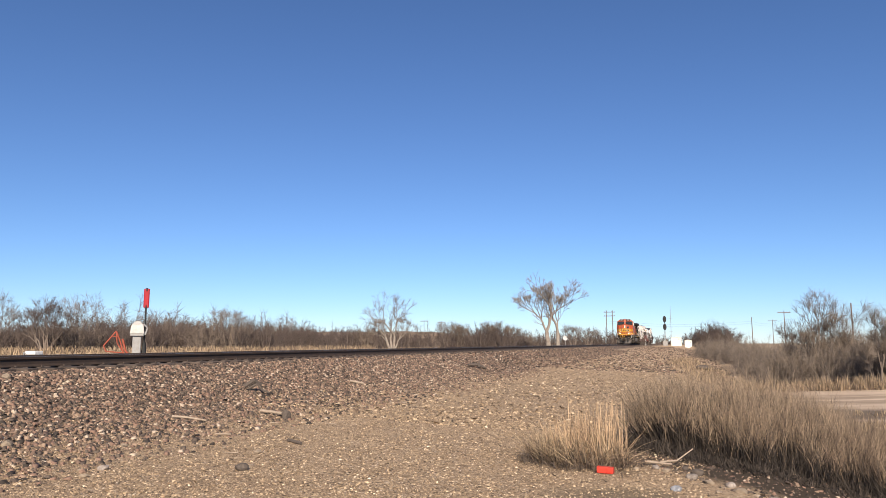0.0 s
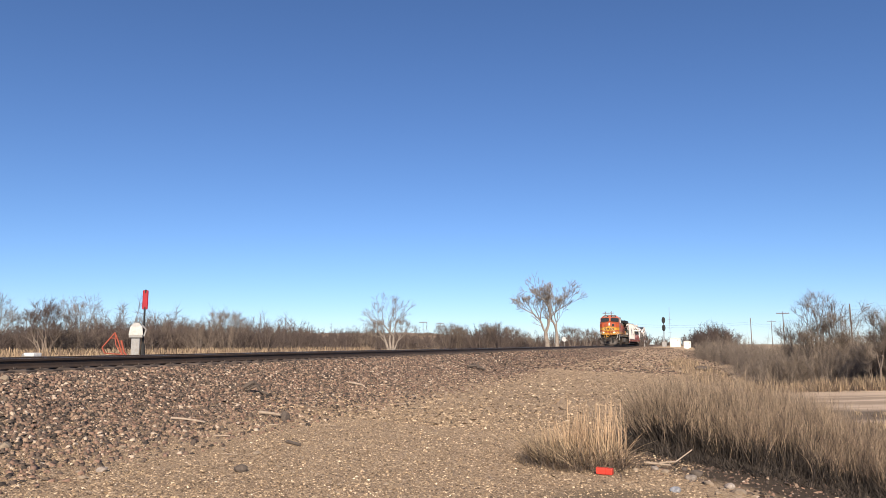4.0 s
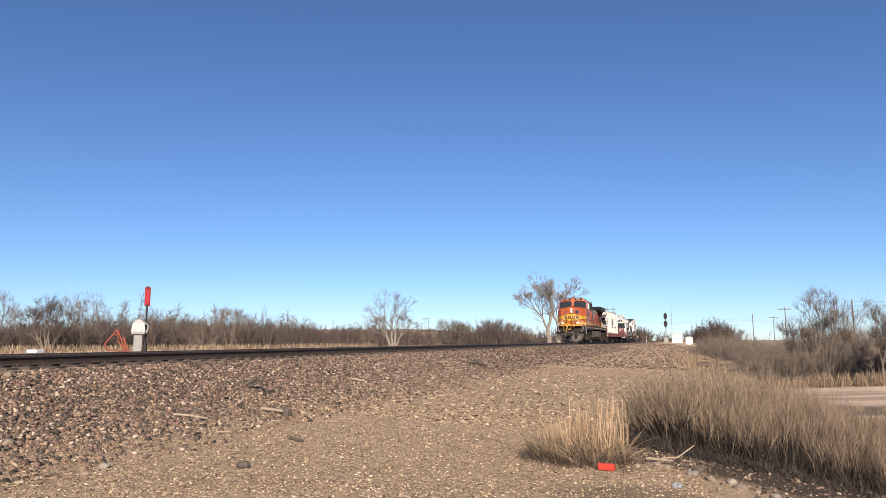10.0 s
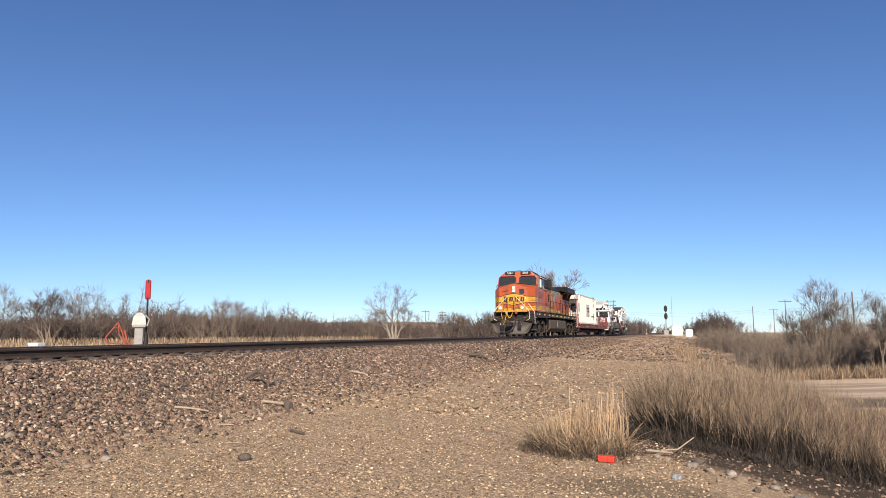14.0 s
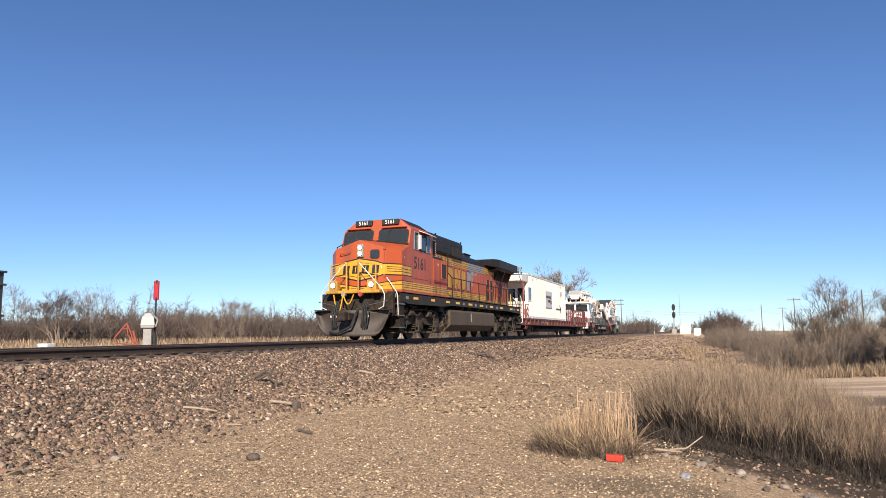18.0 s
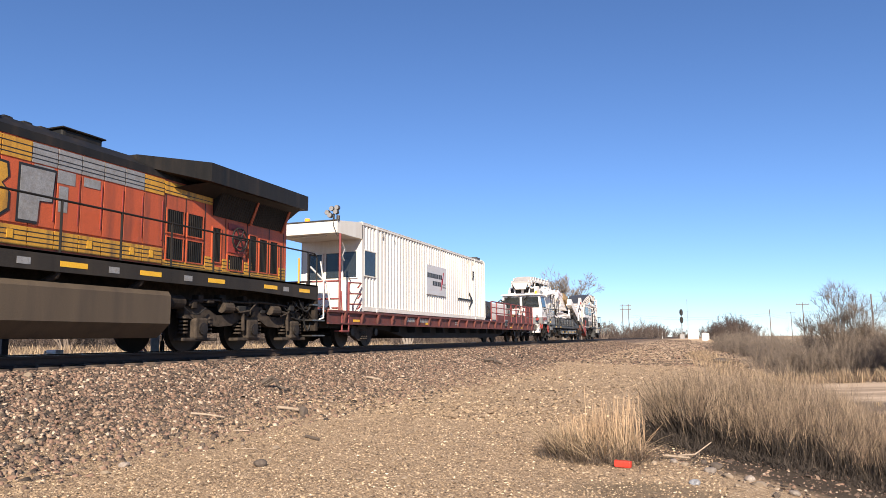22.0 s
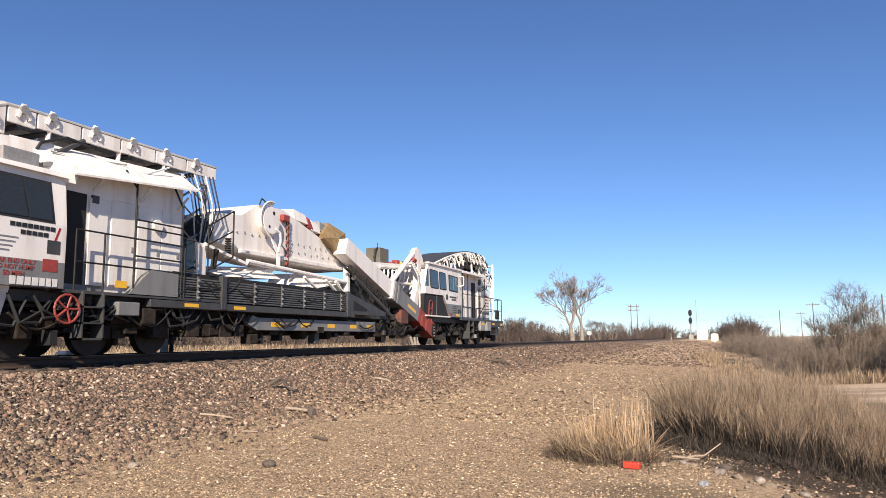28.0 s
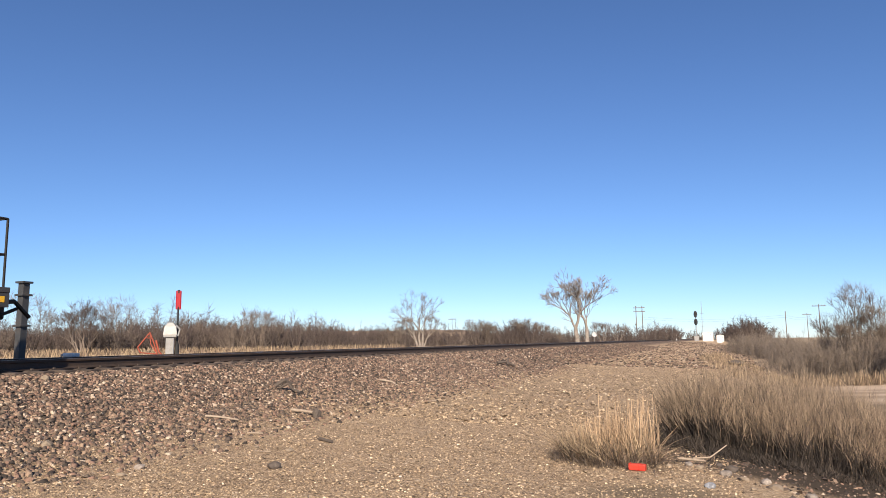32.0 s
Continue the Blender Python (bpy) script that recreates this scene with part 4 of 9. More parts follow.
# ---------------------------------------------------------------- lineside things
def switch_stand():
    s = thing("switch_machine", "pale grey switch stand with red target beside the track", "switch stand", pose(-14.85, 15.95, ground_z(-14.85, 15.95)))
    base = block_at(s, "pedestal", GALV, -0.125, 0.125, -0.12, 0.12, 0.0, 0.95, 0.015)
    block_at(s, "motor_case", GALV, -0.2, 0.2, -0.17, 0.17, 0.95, 1.05, 0.02)
    bm = new_bm()
    hull(bm, [(a * 0.21, b * 0.18, 1.05) for a in (-1, 1) for b in (-1, 1)] + [(a * 0.17, b * 0.14, 1.36) for a in (-1, 1) for b in (-1, 1)] + [(a * 0.07, b * 0.08, 1.50) for a in (-1, 1) for b in (-1, 1)])
    finish("case_cover", bm, GALV, s)
    bm = new_bm()
    pipe(bm, [(0.18, -0.2, 1.4), (0.30, -0.24, 1.25), (0.24, -0.24, 1.0)], 0.025)
    finish("conduit", bm, GALV, s)
    bm = new_bm()
    rod(bm, (0.21, 0.05, -0.1), (0.21, 0.05, 0.72), 0.10, 10, 0.06)
    finish("mast_foot", bm, RUBBER, s)
    bm = new_bm()
    rod(bm, (0.21, 0.05, 0.6), (0.21, 0.05, 2.1), 0.028, 8)
    rod(bm, (0.21, 0.05, 2.62), (0.21, 0.05, 2.74), 0.03, 8)
    finish("mast", bm, RUBBER, s)
    bm = new_bm()
    box(bm, 0.125, 0.295, 0.03, 0.07, 2.0, 2.72, 0.03)
    finish("target", bm, RED, s, "bright red target plate")
    bm = new_bm()
    pipe(bm, [(-0.12, 0, 0.12), (-0.36, -0.05, 0.34), (-0.48, -0.05, 0.78), (-0.60, -0.05, 1.14), (-0.94, -0.05, 0.60), (-0.86, -0.05, 0.40), (-0.36, -0.05, 0.34)], 0.022)
    pipe(bm, [(-0.60, -0.05, 1.14), (-0.56, -0.05, 0.70), (-0.36, -0.05, 0.34)], 0.018)
    pipe(bm, [(-0.72, -0.05, 0.95), (-0.52, -0.05, 0.92)], 0.018)
    pipe(bm, [(-0.42, 0.06, 0.86), (-0.32, 0.06, 0.42), (-0.12, 0.05, 0.14)], 0.034)
    finish("throw_lever", bm, HUB_ORANGE, s, "rusty orange throw lever")
    return s


def block_at(parent, name, material, x0, x1, y0, y1, z0, z1, bevel=0.0):
    bm = new_bm()
    box(bm, x0, x1, y0, y1, z0, z1, bevel)
    return finish(name, bm, material, parent)


HUB_ORANGE = surface("weathered_orange_paint", (0.36, 0.075, 0.035), (0.27, 0.06, 0.03), 0.1, 0.6, bump=0.05)
sw = switch_stand()
sw.rotation_euler = (0, 0, radians(40))
sw.scale = (0.9, 0.9, 0.77)

jb = thing("junction_box", "small white junction box with cables by the track", "junction box", pose(-15.6, 13.3, ground_z(-15.6, 13.3) + 0.0))
jb.scale = (0.8, 0.8, 0.85)
block_at(jb, "body", GALV, -0.15, 0.15, -0.12, 0.12, 0.0, 0.50, 0.03)
block_at(jb, "lid", WHITE_RAIL, -0.21, 0.21, -0.15, 0.15, 0.45, 0.56, 0.02)
bm = new_bm()
pipe(bm, [(0.1, -0.1, 0.1), (0.3, -0.12, 0.45), (0.42, -0.1, 0.40), (0.55, 0.0, 0.0)], 0.025)
pipe(bm, [(-0.1, -0.12, 0.45), (-0.25, -0.14, 0.52), (-0.36, -0.1, 0.0)], 0.025)
finish("cable", bm, GALV, jb)

gp = thing("lineside_post", "dark steel post with a flat cap beyond the track", "post", pose(-15.9, 12.1, ground_z(-15.9, 12.1)))
block_at(gp, "shaft", DARK_GREY, -0.09, 0.09, -0.09, 0.09, -0.2, 2.3, 0.01)
for z in (2.26, 1.95, 1.2):
    block_at(gp, "cap", DARK_GREY, -0.14, 0.14, -0.14, 0.14, z, z + 0.05, 0.008)


def signal_mast():
    x, y = -6.9, 205
    s = thing("block_signal", "black two-headed railway block signal on a mast", "signal", pose(x, y, ground_z(x, y)))
    bm = new_bm()
    rod(bm, (0, 0, 0), (0, 0, 8.2), 0.09, 8)
    finish("mast", bm, GALV, s)
    for z in (7.3, 5.2):
        bm = new_bm()
        prism(bm, [(0.62 * math.cos(a) * 0.8, z + 0.95 * math.sin(a)) for a in np.arange(0, 6.28, 0.524)], "y", -0.3, -0.26)
        hd = finish("signal_head", bm, RUBBER, s, "black signal backboard")
        for k in (-0.5, 0.0, 0.5):
            bm = new_bm()
            rod(bm, (0, -0.55, z + k), (0, -0.3, z + k), 0.16, 10)
            finish("lamp_hood", bm, RUBBER, hd)
    bm = new_bm()
    for z in np.arange(0.5, 5, 0.4):
        rod(bm, (-0.2, 0.3, z), (0.2, 0.3, z), 0.015, 4)
    for a in (-0.2, 0.2):
        rod(bm, (a, 0.3, 0), (a, 0.3, 5), 0.02, 4)
    finish("ladder", bm, GALV, s)
    block_at(s, "base_case", GALV, -0.6, 0.6, -0.8, -0.1, 0, 1.4, 0.02)


signal_mast()


def hut(x, y, w, h, label):
    c = thing("equipment_hut", label, "hut", pose(x, y, ground_z(x, y)), "signal huts")
    block_at(c, "body", WHITE, -w / 2, w / 2, -1.0, 1.0, 0, h, 0.02)
    bm = new_bm()
    prism(bm, [(-w / 2 - 0.08, h), (w / 2 + 0.08, h), (0, h + 0.25)], "y", -1.1, 1.1)
    finish("roof", bm, WHITE, c)
    block_at(c, "door", WHITE_RAIL, -0.4, 0.4, -1.03, -1.0, 0.15, h - 0.25, 0.01)
    block_at(c, "vent", GALV, 0.5, 0.75, -1.02, -1.0, h - 0.6, h - 0.3)


hut(-4.0, 205, 2.7, 2.35, "white metal signal hut with low gable roof")
hut(-0.9, 205, 1.9, 2.0, "small white metal signal hut")
am = thing("radio_mast", "thin steel radio mast behind huts", "mast", pose(-5.3, 206, ground_z(-5.3, 206)))
bm = new_bm()
rod(bm, (0, 0, 0), (0, 0, 11), 0.05, 5)
for z in (4, 5.2, 6.4, 7.6):
    rod(bm, (-0.5, 0, z), (0.5, 0, z), 0.025, 4)
finish("pole", bm, GALV, am)
wp = thing("crossing_disc", "round white disc on a short pole", "marker", pose(*bearing(9.6, 140)))
bm = new_bm()
rod(bm, (0, 0, 0), (0, 0, 1.6), 0.05, 6)
finish("pole", bm, GALV, wp)
bm = new_bm()
rod(bm, (0, -0.05, 2.0), (0, 0.02, 2.0), 0.45, 18)
finish("disc", bm, WHITE_RAIL, wp)
for b, d in ((14.2, 135), (3.4, 170)):
    mk = thing("white_marker", "short white marker post beside the track", "marker", pose(*bearing(b, d)), "white marker posts")
    block_at(mk, "post", WHITE_RAIL, -0.09, 0.09, -0.09, 0.09, 0, 1.4, 0.01)
sp = thing("gravel_pile", "small pale gravel pile by the huts", "gravel pile", pose(0.3, 196, ground_z(0.3, 196)))
bm = new_bm()
bmesh.ops.create_cone(bm, cap_ends=True, segments=14, radius1=1.2, radius2=0.15, depth=0.6, matrix=pose(0, 0, 0.25))
finish("heap", bm, PEBBLE, sp)


def pole(b, d, h, arms=1, double=False, label="wooden utility pole with a crossarm"):
    p = thing("utility_pole", label, "pole", pose(*bearing(b, d)), "utility poles")
    for k in ((-0.7, 0.7) if double else (0,)):
        bm = new_bm()
        rod(bm, (k, 0, -0.3), (k, 0, h), 0.11, 8, 0.08)
        finish("shaft", bm, BARK, p)
    for a in range(arms):
        z = h - 0.5 - 0.9 * a
        block_at(p, "crossarm", BARK, -1.3, 1.3, -0.07, 0.07, z, z + 0.14)
        for k in (-1.15, -0.55, 0.55, 1.15):
            bm = new_bm()
            rod(bm, (k, 0, z + 0.14), (k, 0, z + 0.34), 0.05, 6)
            finish("insulator", bm, GALV, p)
    return p


pole(6.1, 170, 8.6, 2, True, "twin-shafted wooden utility pole")
pole(-4.3, 180, 7.5, 0, label="plain wooden utility pole")
pole(-6.5, 170, 8.5, 1)
pole(-5.7, 250, 9.0)
pole(-10.8, 110, 6.9, 0, label="plain wooden utility pole")
pole(21.0, 220, 8.5)
pole(19.6, 225, 8.3, 2)
for k, (a, b) in enumerate((((-6.5, 170), (-10.8, 110)), ((-10.8, 110), (-22, 70)), ((-4.3, 180), (-6.5, 170)), ((6.1, 170), (-4.3, 180)))):
    for dz in (0.0, 0.5):
        p0, p1 = Vector(bearing(a[0], a[1], 6.6 - dz)), Vector(bearing(b[0], b[1], 6.6 - dz))
        pts = [p0.lerp(p1, t / 10) - Vector((0, 0, 1.6 * math.sin(math.pi * t / 10) * 0.5)) for t in range(11)]
        bm = new_bm()
        pipe(bm, pts, 0.009, 4)
        tagged(finish("power_line", bm, RUBBER), "thin dark overhead power line", "cable", "power lines")

# low rise far off behind the field
verts, faces = [], []
bs = np.arange(12, 62, 0.5)
for i, b in enumerate(bs):
    h = 10.0 * smooth(11, 21, b) * (1 - 0.55 * smooth(32, 48, b)) + 1.0 * noise.noise(Vector((b * 0.6, 0, 5)))
    for d, z in ((430, 0.0), (470, h * 0.75), (520, h), (640, h * 0.9)):
        x, y, _ = bearing(b, d, 0)
        verts.append((x, y, z - 0.3))
    if i:
        for k in range(3):
            j = (i - 1) * 4 + k
            faces.append((j, j + 4, j + 5, j + 1))
RISE_M = surface("scrub_covered_rise", (0.34, 0.235, 0.155), (0.22, 0.165, 0.115), 9.0, 0.95, bump=0.2, fine=0.8, dirt=(0.38, 0.29, 0.19), dirt_amount=0.6)
for _ in range(95):
    b, d = rnd.uniform(13, 37), rnd.uniform(436, 500)
    h = 10.0 * smooth(11, 21, b) * (1 - 0.55 * smooth(32, 48, b))
    z = h * 0.75 * (d - 430) / 40 if d < 470 else h * (0.75 + 0.25 * (d - 470) / 50)
    ob = copy_thing(rnd.choice(far_shapes), pose(*bearing(b, d, z - 0.8), 0, 0, rnd.uniform(0, 360)))
    f = rnd.uniform(0.45, 1.05)
    ob.scale = (f * 1.4, f * 1.4, f)
tagged(raw("far_rise", verts, faces, RISE_M), "low brown scrub-covered rise far off", "hill", kind="structure")
for k, (b, d, f) in enumerate(((33.6, 420, 2.2), (30.9, 430, 1.8), (32.2, 425, 1.7), (29.9, 440, 1.6), (27.5, 430, 1.3), (25.4, 430, 1.2), (20.2, 430, 1.3), (12.0, 420, 1.5), (35.2, 400, 1.6), (37.5, 390, 1.6), (16.4, 430, 1.2))):
    plant(b, d, f)

# ---------------------------------------------------------------- stones and litter near the camera


def rock(x, y, size, material=ROCK, label="angular grey rock lying on gravel", flat=0.7, seed=0, name="rock"):
    rnd2 = random.Random(seed)
    bm = new_bm()
    bmesh.ops.create_icosphere(bm, subdivisions=2, radius=0.5)
    off = Vector((seed * 3.1, seed * 1.7, 0))
    for v in bm.verts:
        n = noise.noise(v.co * 2.2 + off)
        v.co *= 1 + 0.45 * n
        v.co.x *= 1.25
        v.co.z *= flat
    bmesh.ops.scale(bm, vec=(size, size, size), verts=bm.verts)
    ob = finish(name, bm, material)
    ob.matrix_world = pose(x, y, ground_z(x, y) + size * flat * 0.28, 0, 0, rnd2.uniform(0, 360))
    return tagged(ob, label, "rock")


DARK_ROCK = surface("dark_rock", (0.075, 0.058, 0.046), (0.12, 0.095, 0.075), 0.06, 0.9, bump=0.7)
PALE_ROCK = surface("pale_limestone", (0.30, 0.235, 0.165), (0.19, 0.148, 0.108), 0.08, 0.9, bump=0.4)
rock(-4.83, 6.88, 0.125, DARK_ROCK, "dark brown rock lying on gravel", 0.8, 1)
for i, (x, y, sz, m) in enumerate(((-6.04, 5.85, 0.10, PALE_ROCK), (-6.18, 6.25, 0.13, ROCK), (-7.74, 6.32, 0.14, PALE_ROCK), (-6.35, 6.1, 0.08, PALE_ROCK), (-5.3, 7.9, 0.10, PALE_ROCK), (-10.4, 8.4, 0.16, PALE_ROCK), (-0.49, 9.3, 0.16, ROCK), (-0.36, 9.15, 0.14, PALE_ROCK), (-0.15, 9.5, 0.13, DARK_ROCK), (-0.07, 8.99, 0.2, ROCK), (0.12, 8.8, 0.14, PALE_ROCK), (0.34, 8.75, 0.16, ROCK), (0.43, 8.5, 0.2, PALE_ROCK), (0.75, 8.3, 0.15, ROCK), (0.55, 8.0, 0.12, DARK_ROCK), (0.95, 8.0, 0.2, ROCK), (1.2, 7.9, 0.14, PALE_ROCK), (0.2, 8.2, 0.1, PALE_ROCK), (1.5, 7.7, 0.22, ROCK), (-0.7, 9.0, 0.1, PALE_ROCK), (0.0, 9.3, 0.18, DARK_ROCK), (-5.9, 8.0, 0.07, PALE_ROCK), (-7.0, 7.4, 0.09, PALE_ROCK), (-3.1, 7.0, 0.06, PALE_ROCK), (0.58, 45.4, 0.9, DARK_ROCK))):
    rock(x, y, sz * (0.62 if x > -2 and y < 20 else 0.8), m, {"dark_rock": "dark rock half sunk in mud", "pale_limestone": "pale limestone rock on gravel"}.get(m.name, "grey-brown rock on gravel"), 0.6 + 0.1 * (i % 3), 10 + i)

BOX_RED = surface("sun_bleached_red_plastic", (0.62, 0.055, 0.03), (0.52, 0.04, 0.022), 0.1, 0.5, bump=0.03)
red_box = thing("red_plastic_box", "small bright red plastic box lying on gravel", "box", pose(-1.02, 8.62, ground_z(-1.02, 8.62) + 0.005, 0, 0, -8))
red_box.scale = (0.85, 0.85, 0.85)
block_at(red_box, "shell", BOX_RED, -0.11, 0.11, -0.05, 0.05, 0.0, 0.085, 0.012)
block_at(red_box, "rib", BOX_RED, -0.112, -0.10, -0.052, 0.052, 0.01, 0.09, 0.004)
block_at(red_box, "rib", BOX_RED, 0.02, 0.035, -0.054, 0.05, 0.005, 0.088, 0.004)

DRIFT = surface("bleached_wood", (0.40, 0.32, 0.235), (0.28, 0.215, 0.16), 0.05, 0.9, bump=0.4, fine=0.01)


def stick(pts, r, label, material=DRIFT, name="stick"):
    bm = new_bm()
    zz = [(x, y, ground_z(x, y) + r + dz) for x, y, dz in pts]
    for i, (a, b) in enumerate(zip(zz, zz[1:])):
        rod(bm, a, b, r * (1 - 0.15 * i), 7, r * (1 - 0.15 * (i + 1)))
    return tagged(finish(name, bm, material), label, "stick")


stick(((-7.43, 11.1, 0.02), (-7.15, 11.1, 0.03), (-6.86, 11.02, 0.04)), 0.03, "bleached broken stick on gravel")
rock(-6.8, 10.95, 0.15, DARK_ROCK, "dark wood knot at a stick's end", 1.3, 77, "wood_knot")
stick(((-8.86, 12.76, 0.02), (-8.7, 12.85, 0.16), (-8.62, 12.9, 0.05), (-8.5, 13.0, 0.02)), 0.035, "dark twisted wood scrap on ballast", DARK_ROCK, "wood_scrap")
stick(((-8.9, 12.7, 0.05), (-8.75, 12.78, 0.2), (-8.68, 12.95, 0.12)), 0.05, "dark twisted wood scrap on ballast", DARK_ROCK, "wood_scrap")
stick(((-8.68, 17.1, 0.02), (-8.37, 17.3, 0.03)), 0.03, "bleached stick on ballast")
stick(((-7.95, 9.4, 0.02), (-7.7, 9.5, 0.02), (-7.4, 9.55, 0.02)), 0.02, "bleached stick on ballast")
stick(((-0.45, 9.6, 0.03), (-0.25, 9.65, 0.06), (-0.05, 9.9, 0.2)), 0.011, "pale broken branch in mud")
stick(((-0.6, 9.45, 0.03), (-0.3, 9.4, 0.05)), 0.015, "pale broken branch in mud")
stick(((-5.45, 8.85, 0.0), (-5.15, 8.7, 0.0)), 0.025, "dark rotten stick in gravel", DARK_ROCK)
stick(((-8.9, 28.4, 0.03), (-8.6, 28.7, 0.12), (-8.3, 29.0, 0.03)), 0.06, "dark fallen branch on ballast", DARK_ROCK)
stick(((-8.5, 28.6, 0.05), (-8.55, 28.8, 0.3)), 0.04, "dark fallen branch on ballast", DARK_ROCK)
for i in range(26):
    x, y = random.uniform(-9.2, -5.5), random.uniform(6.5, 24)
    a, ln = random.uniform(-0.8, 0.8), random.uniform(0.1, 0.3)
    stick(((x, y, 0.0), (x + ln * math.cos(a), y + ln * math.sin(a), 0.01)), random.uniform(0.006, 0.012), "thin dry twig on gravel", DRIFT if i % 3 else DARK_ROCK, "twig")
BAG_M = surface("dirty_pale_plastic", (0.30, 0.31, 0.33), (0.17, 0.17, 0.175), 0.04, 0.4, bump=0.3)
trash = thing("crumpled_bag", "crumpled pale plastic bag on mud", "litter", pose(-0.22, 8.05, ground_z(-0.22, 8.05)))
bm = new_bm()
bmesh.ops.create_icosphere(bm, subdivisions=3, radius=0.06)
for v in bm.verts:
    v.co *= 1 + 0.5 * noise.noise(v.co * 22)
    v.co.z = abs(v.co.z) * 0.8
finish("film", bm, BAG_M, trash)

# parked pickup beyond the brush
px, py, pz = bearing(-13.6, 62)
car = thing("parked_pickup", "white pickup truck parked behind the brush", "pickup", pose(px, py, pz, 0, 0, 75))
block_at(car, "bed", WHITE, -2.7, -0.4, -0.95, 0.95, 0.55, 1.15, 0.06)
block_at(car, "bonnet", WHITE, 1.3, 2.7, -0.93, 0.93, 0.55, 1.15, 0.08)
bm = new_bm()
hull(bm, [(a, s * b, c) for s in (-1, 1) for a, b, c in ((-0.5, 0.93, 0.55), (1.5, 0.93, 0.55), (-0.5, 0.93, 1.2), (1.5, 0.93, 1.15), (-0.3, 0.75, 1.85), (0.8, 0.75, 1.85))])
finish("cab", bm, WHITE, car)
for s in (-1, 1):
    bm = new_bm()
    hull(bm, [(a, s * b, c) for a, b, c in ((-0.3, 0.92, 1.22), (1.2, 0.92, 1.2), (-0.2, 0.79, 1.78), (0.75, 0.79, 1.78), (-0.3, 0.95, 1.22), (1.2, 0.95, 1.2), (-0.2, 0.82, 1.78), (0.75, 0.82, 1.78))])
    finish("side_window", bm, WINDOW, car)
    for x in (-1.7, 1.9):
        bm = new_bm()
        rod(bm, (x, s * 0.72, 0.38), (x, s * 0.96, 0.38), 0.38, 18)
        w = finish("wheel", bm, RUBBER, car)
        bm = new_bm()
        rod(bm, (x, s * 0.96, 0.38), (x, s * 0.97, 0.38), 0.22, 14)
        finish("rim", bm, GALV, w)


# ---------------------------------------------------------------- the train: shared pieces
# On a vehicle x runs to the near side, y back from the locomotive's nose, z up from the rails.
def block(name, parent, material, x0, x1, y0, y1, z0, z1, bevel=0.0, label=""):
    bm = new_bm()
    box(bm, x0, x1, y0, y1, z0, z1, bevel)
    return finish(name, bm, material, parent, label)


def bar(name, parent, material, pts, r, seg=6, label=""):
    bm = new_bm()
    pipe(bm, pts, r, seg)
    return finish(name, bm, material, parent, label)


def solid(name, parent, material, pts, label=""):
    bm = new_bm()
    hull(bm, pts)
    return finish(name, bm, material, parent, label)


def slab(name, parent, material, pts, axis, a0, a1, label=""):
    bm = new_bm()
    prism(bm, pts, axis, a0, a1)
    return finish(name, bm, material, parent, label)


def louvre(parent, x, y0, y1, z0, z1, count, upright=True, frame_m=None, slat_m=None, depth=0.03):
    """A grille on the near side: frame, dark backing and slanted slats."""
    g = block("grille", parent, SHADE_BLACK, x, x + 0.006, y0, y1, z0, z1)
    bm = new_bm()
    for a in (y0 - 0.03, y1):
        box(bm, x, x + depth, a, a + 0.03, z0 - 0.03, z1 + 0.03)
    for a in (z0 - 0.03, z1):
        box(bm, x, x + depth, y0, y1, a, a + 0.03)
    finish("grille_frame", bm, frame_m or ORANGE_OLD, g)
    for i in range(count):
        if upright:
            y = y0 + (y1 - y0) * (i + 0.5) / count
            block("slat", g, slat_m or BLACK, x + 0.006, x + depth * 0.9, y - 0.25 * (y1 - y0) / count, y + 0.1 * (y1 - y0) / count, z0, z1)
        else:
            z = z0 + (z1 - z0) * (i + 0.5) / count
            block("slat", g, slat_m or BLACK, x + 0.006, x + depth * 0.9, y0, y1, z - 0.25 * (z1 - z0) / count, z + 0.12 * (z1 - z0) / count)
    return g


def side_window(parent, x, y0, y1, z0, z1, frame_m, name="window", lean=0.0, tall=0.04):
    """A glazed opening on the near side: dark inside, pane and frame."""
    w = block(name, parent, SHADE_BLACK, x - 0.004, x + 0.006, y0, y1, z0, z1)
    bm = new_bm()
    box(bm, x + 0.008, x + 0.016, y0 + 0.01, y1 - 0.01, z0 + 0.01, z1 - 0.01)
    finish("pane", bm, WINDOW, w)
    bm = new_bm()
    for a, b in ((y0 - tall, y0), (y1, y1 + tall)):
        box(bm, x, x + 0.028, a, b, z0 - tall, z1 + tall, 0.008)
    for a, b in ((z0 - tall, z0), (z1, z1 + tall)):
        box(bm, x, x + 0.028, y0, y1, a, b, 0.008)
    finish("window_frame", bm, frame_m, w)
    return w


rolling = []


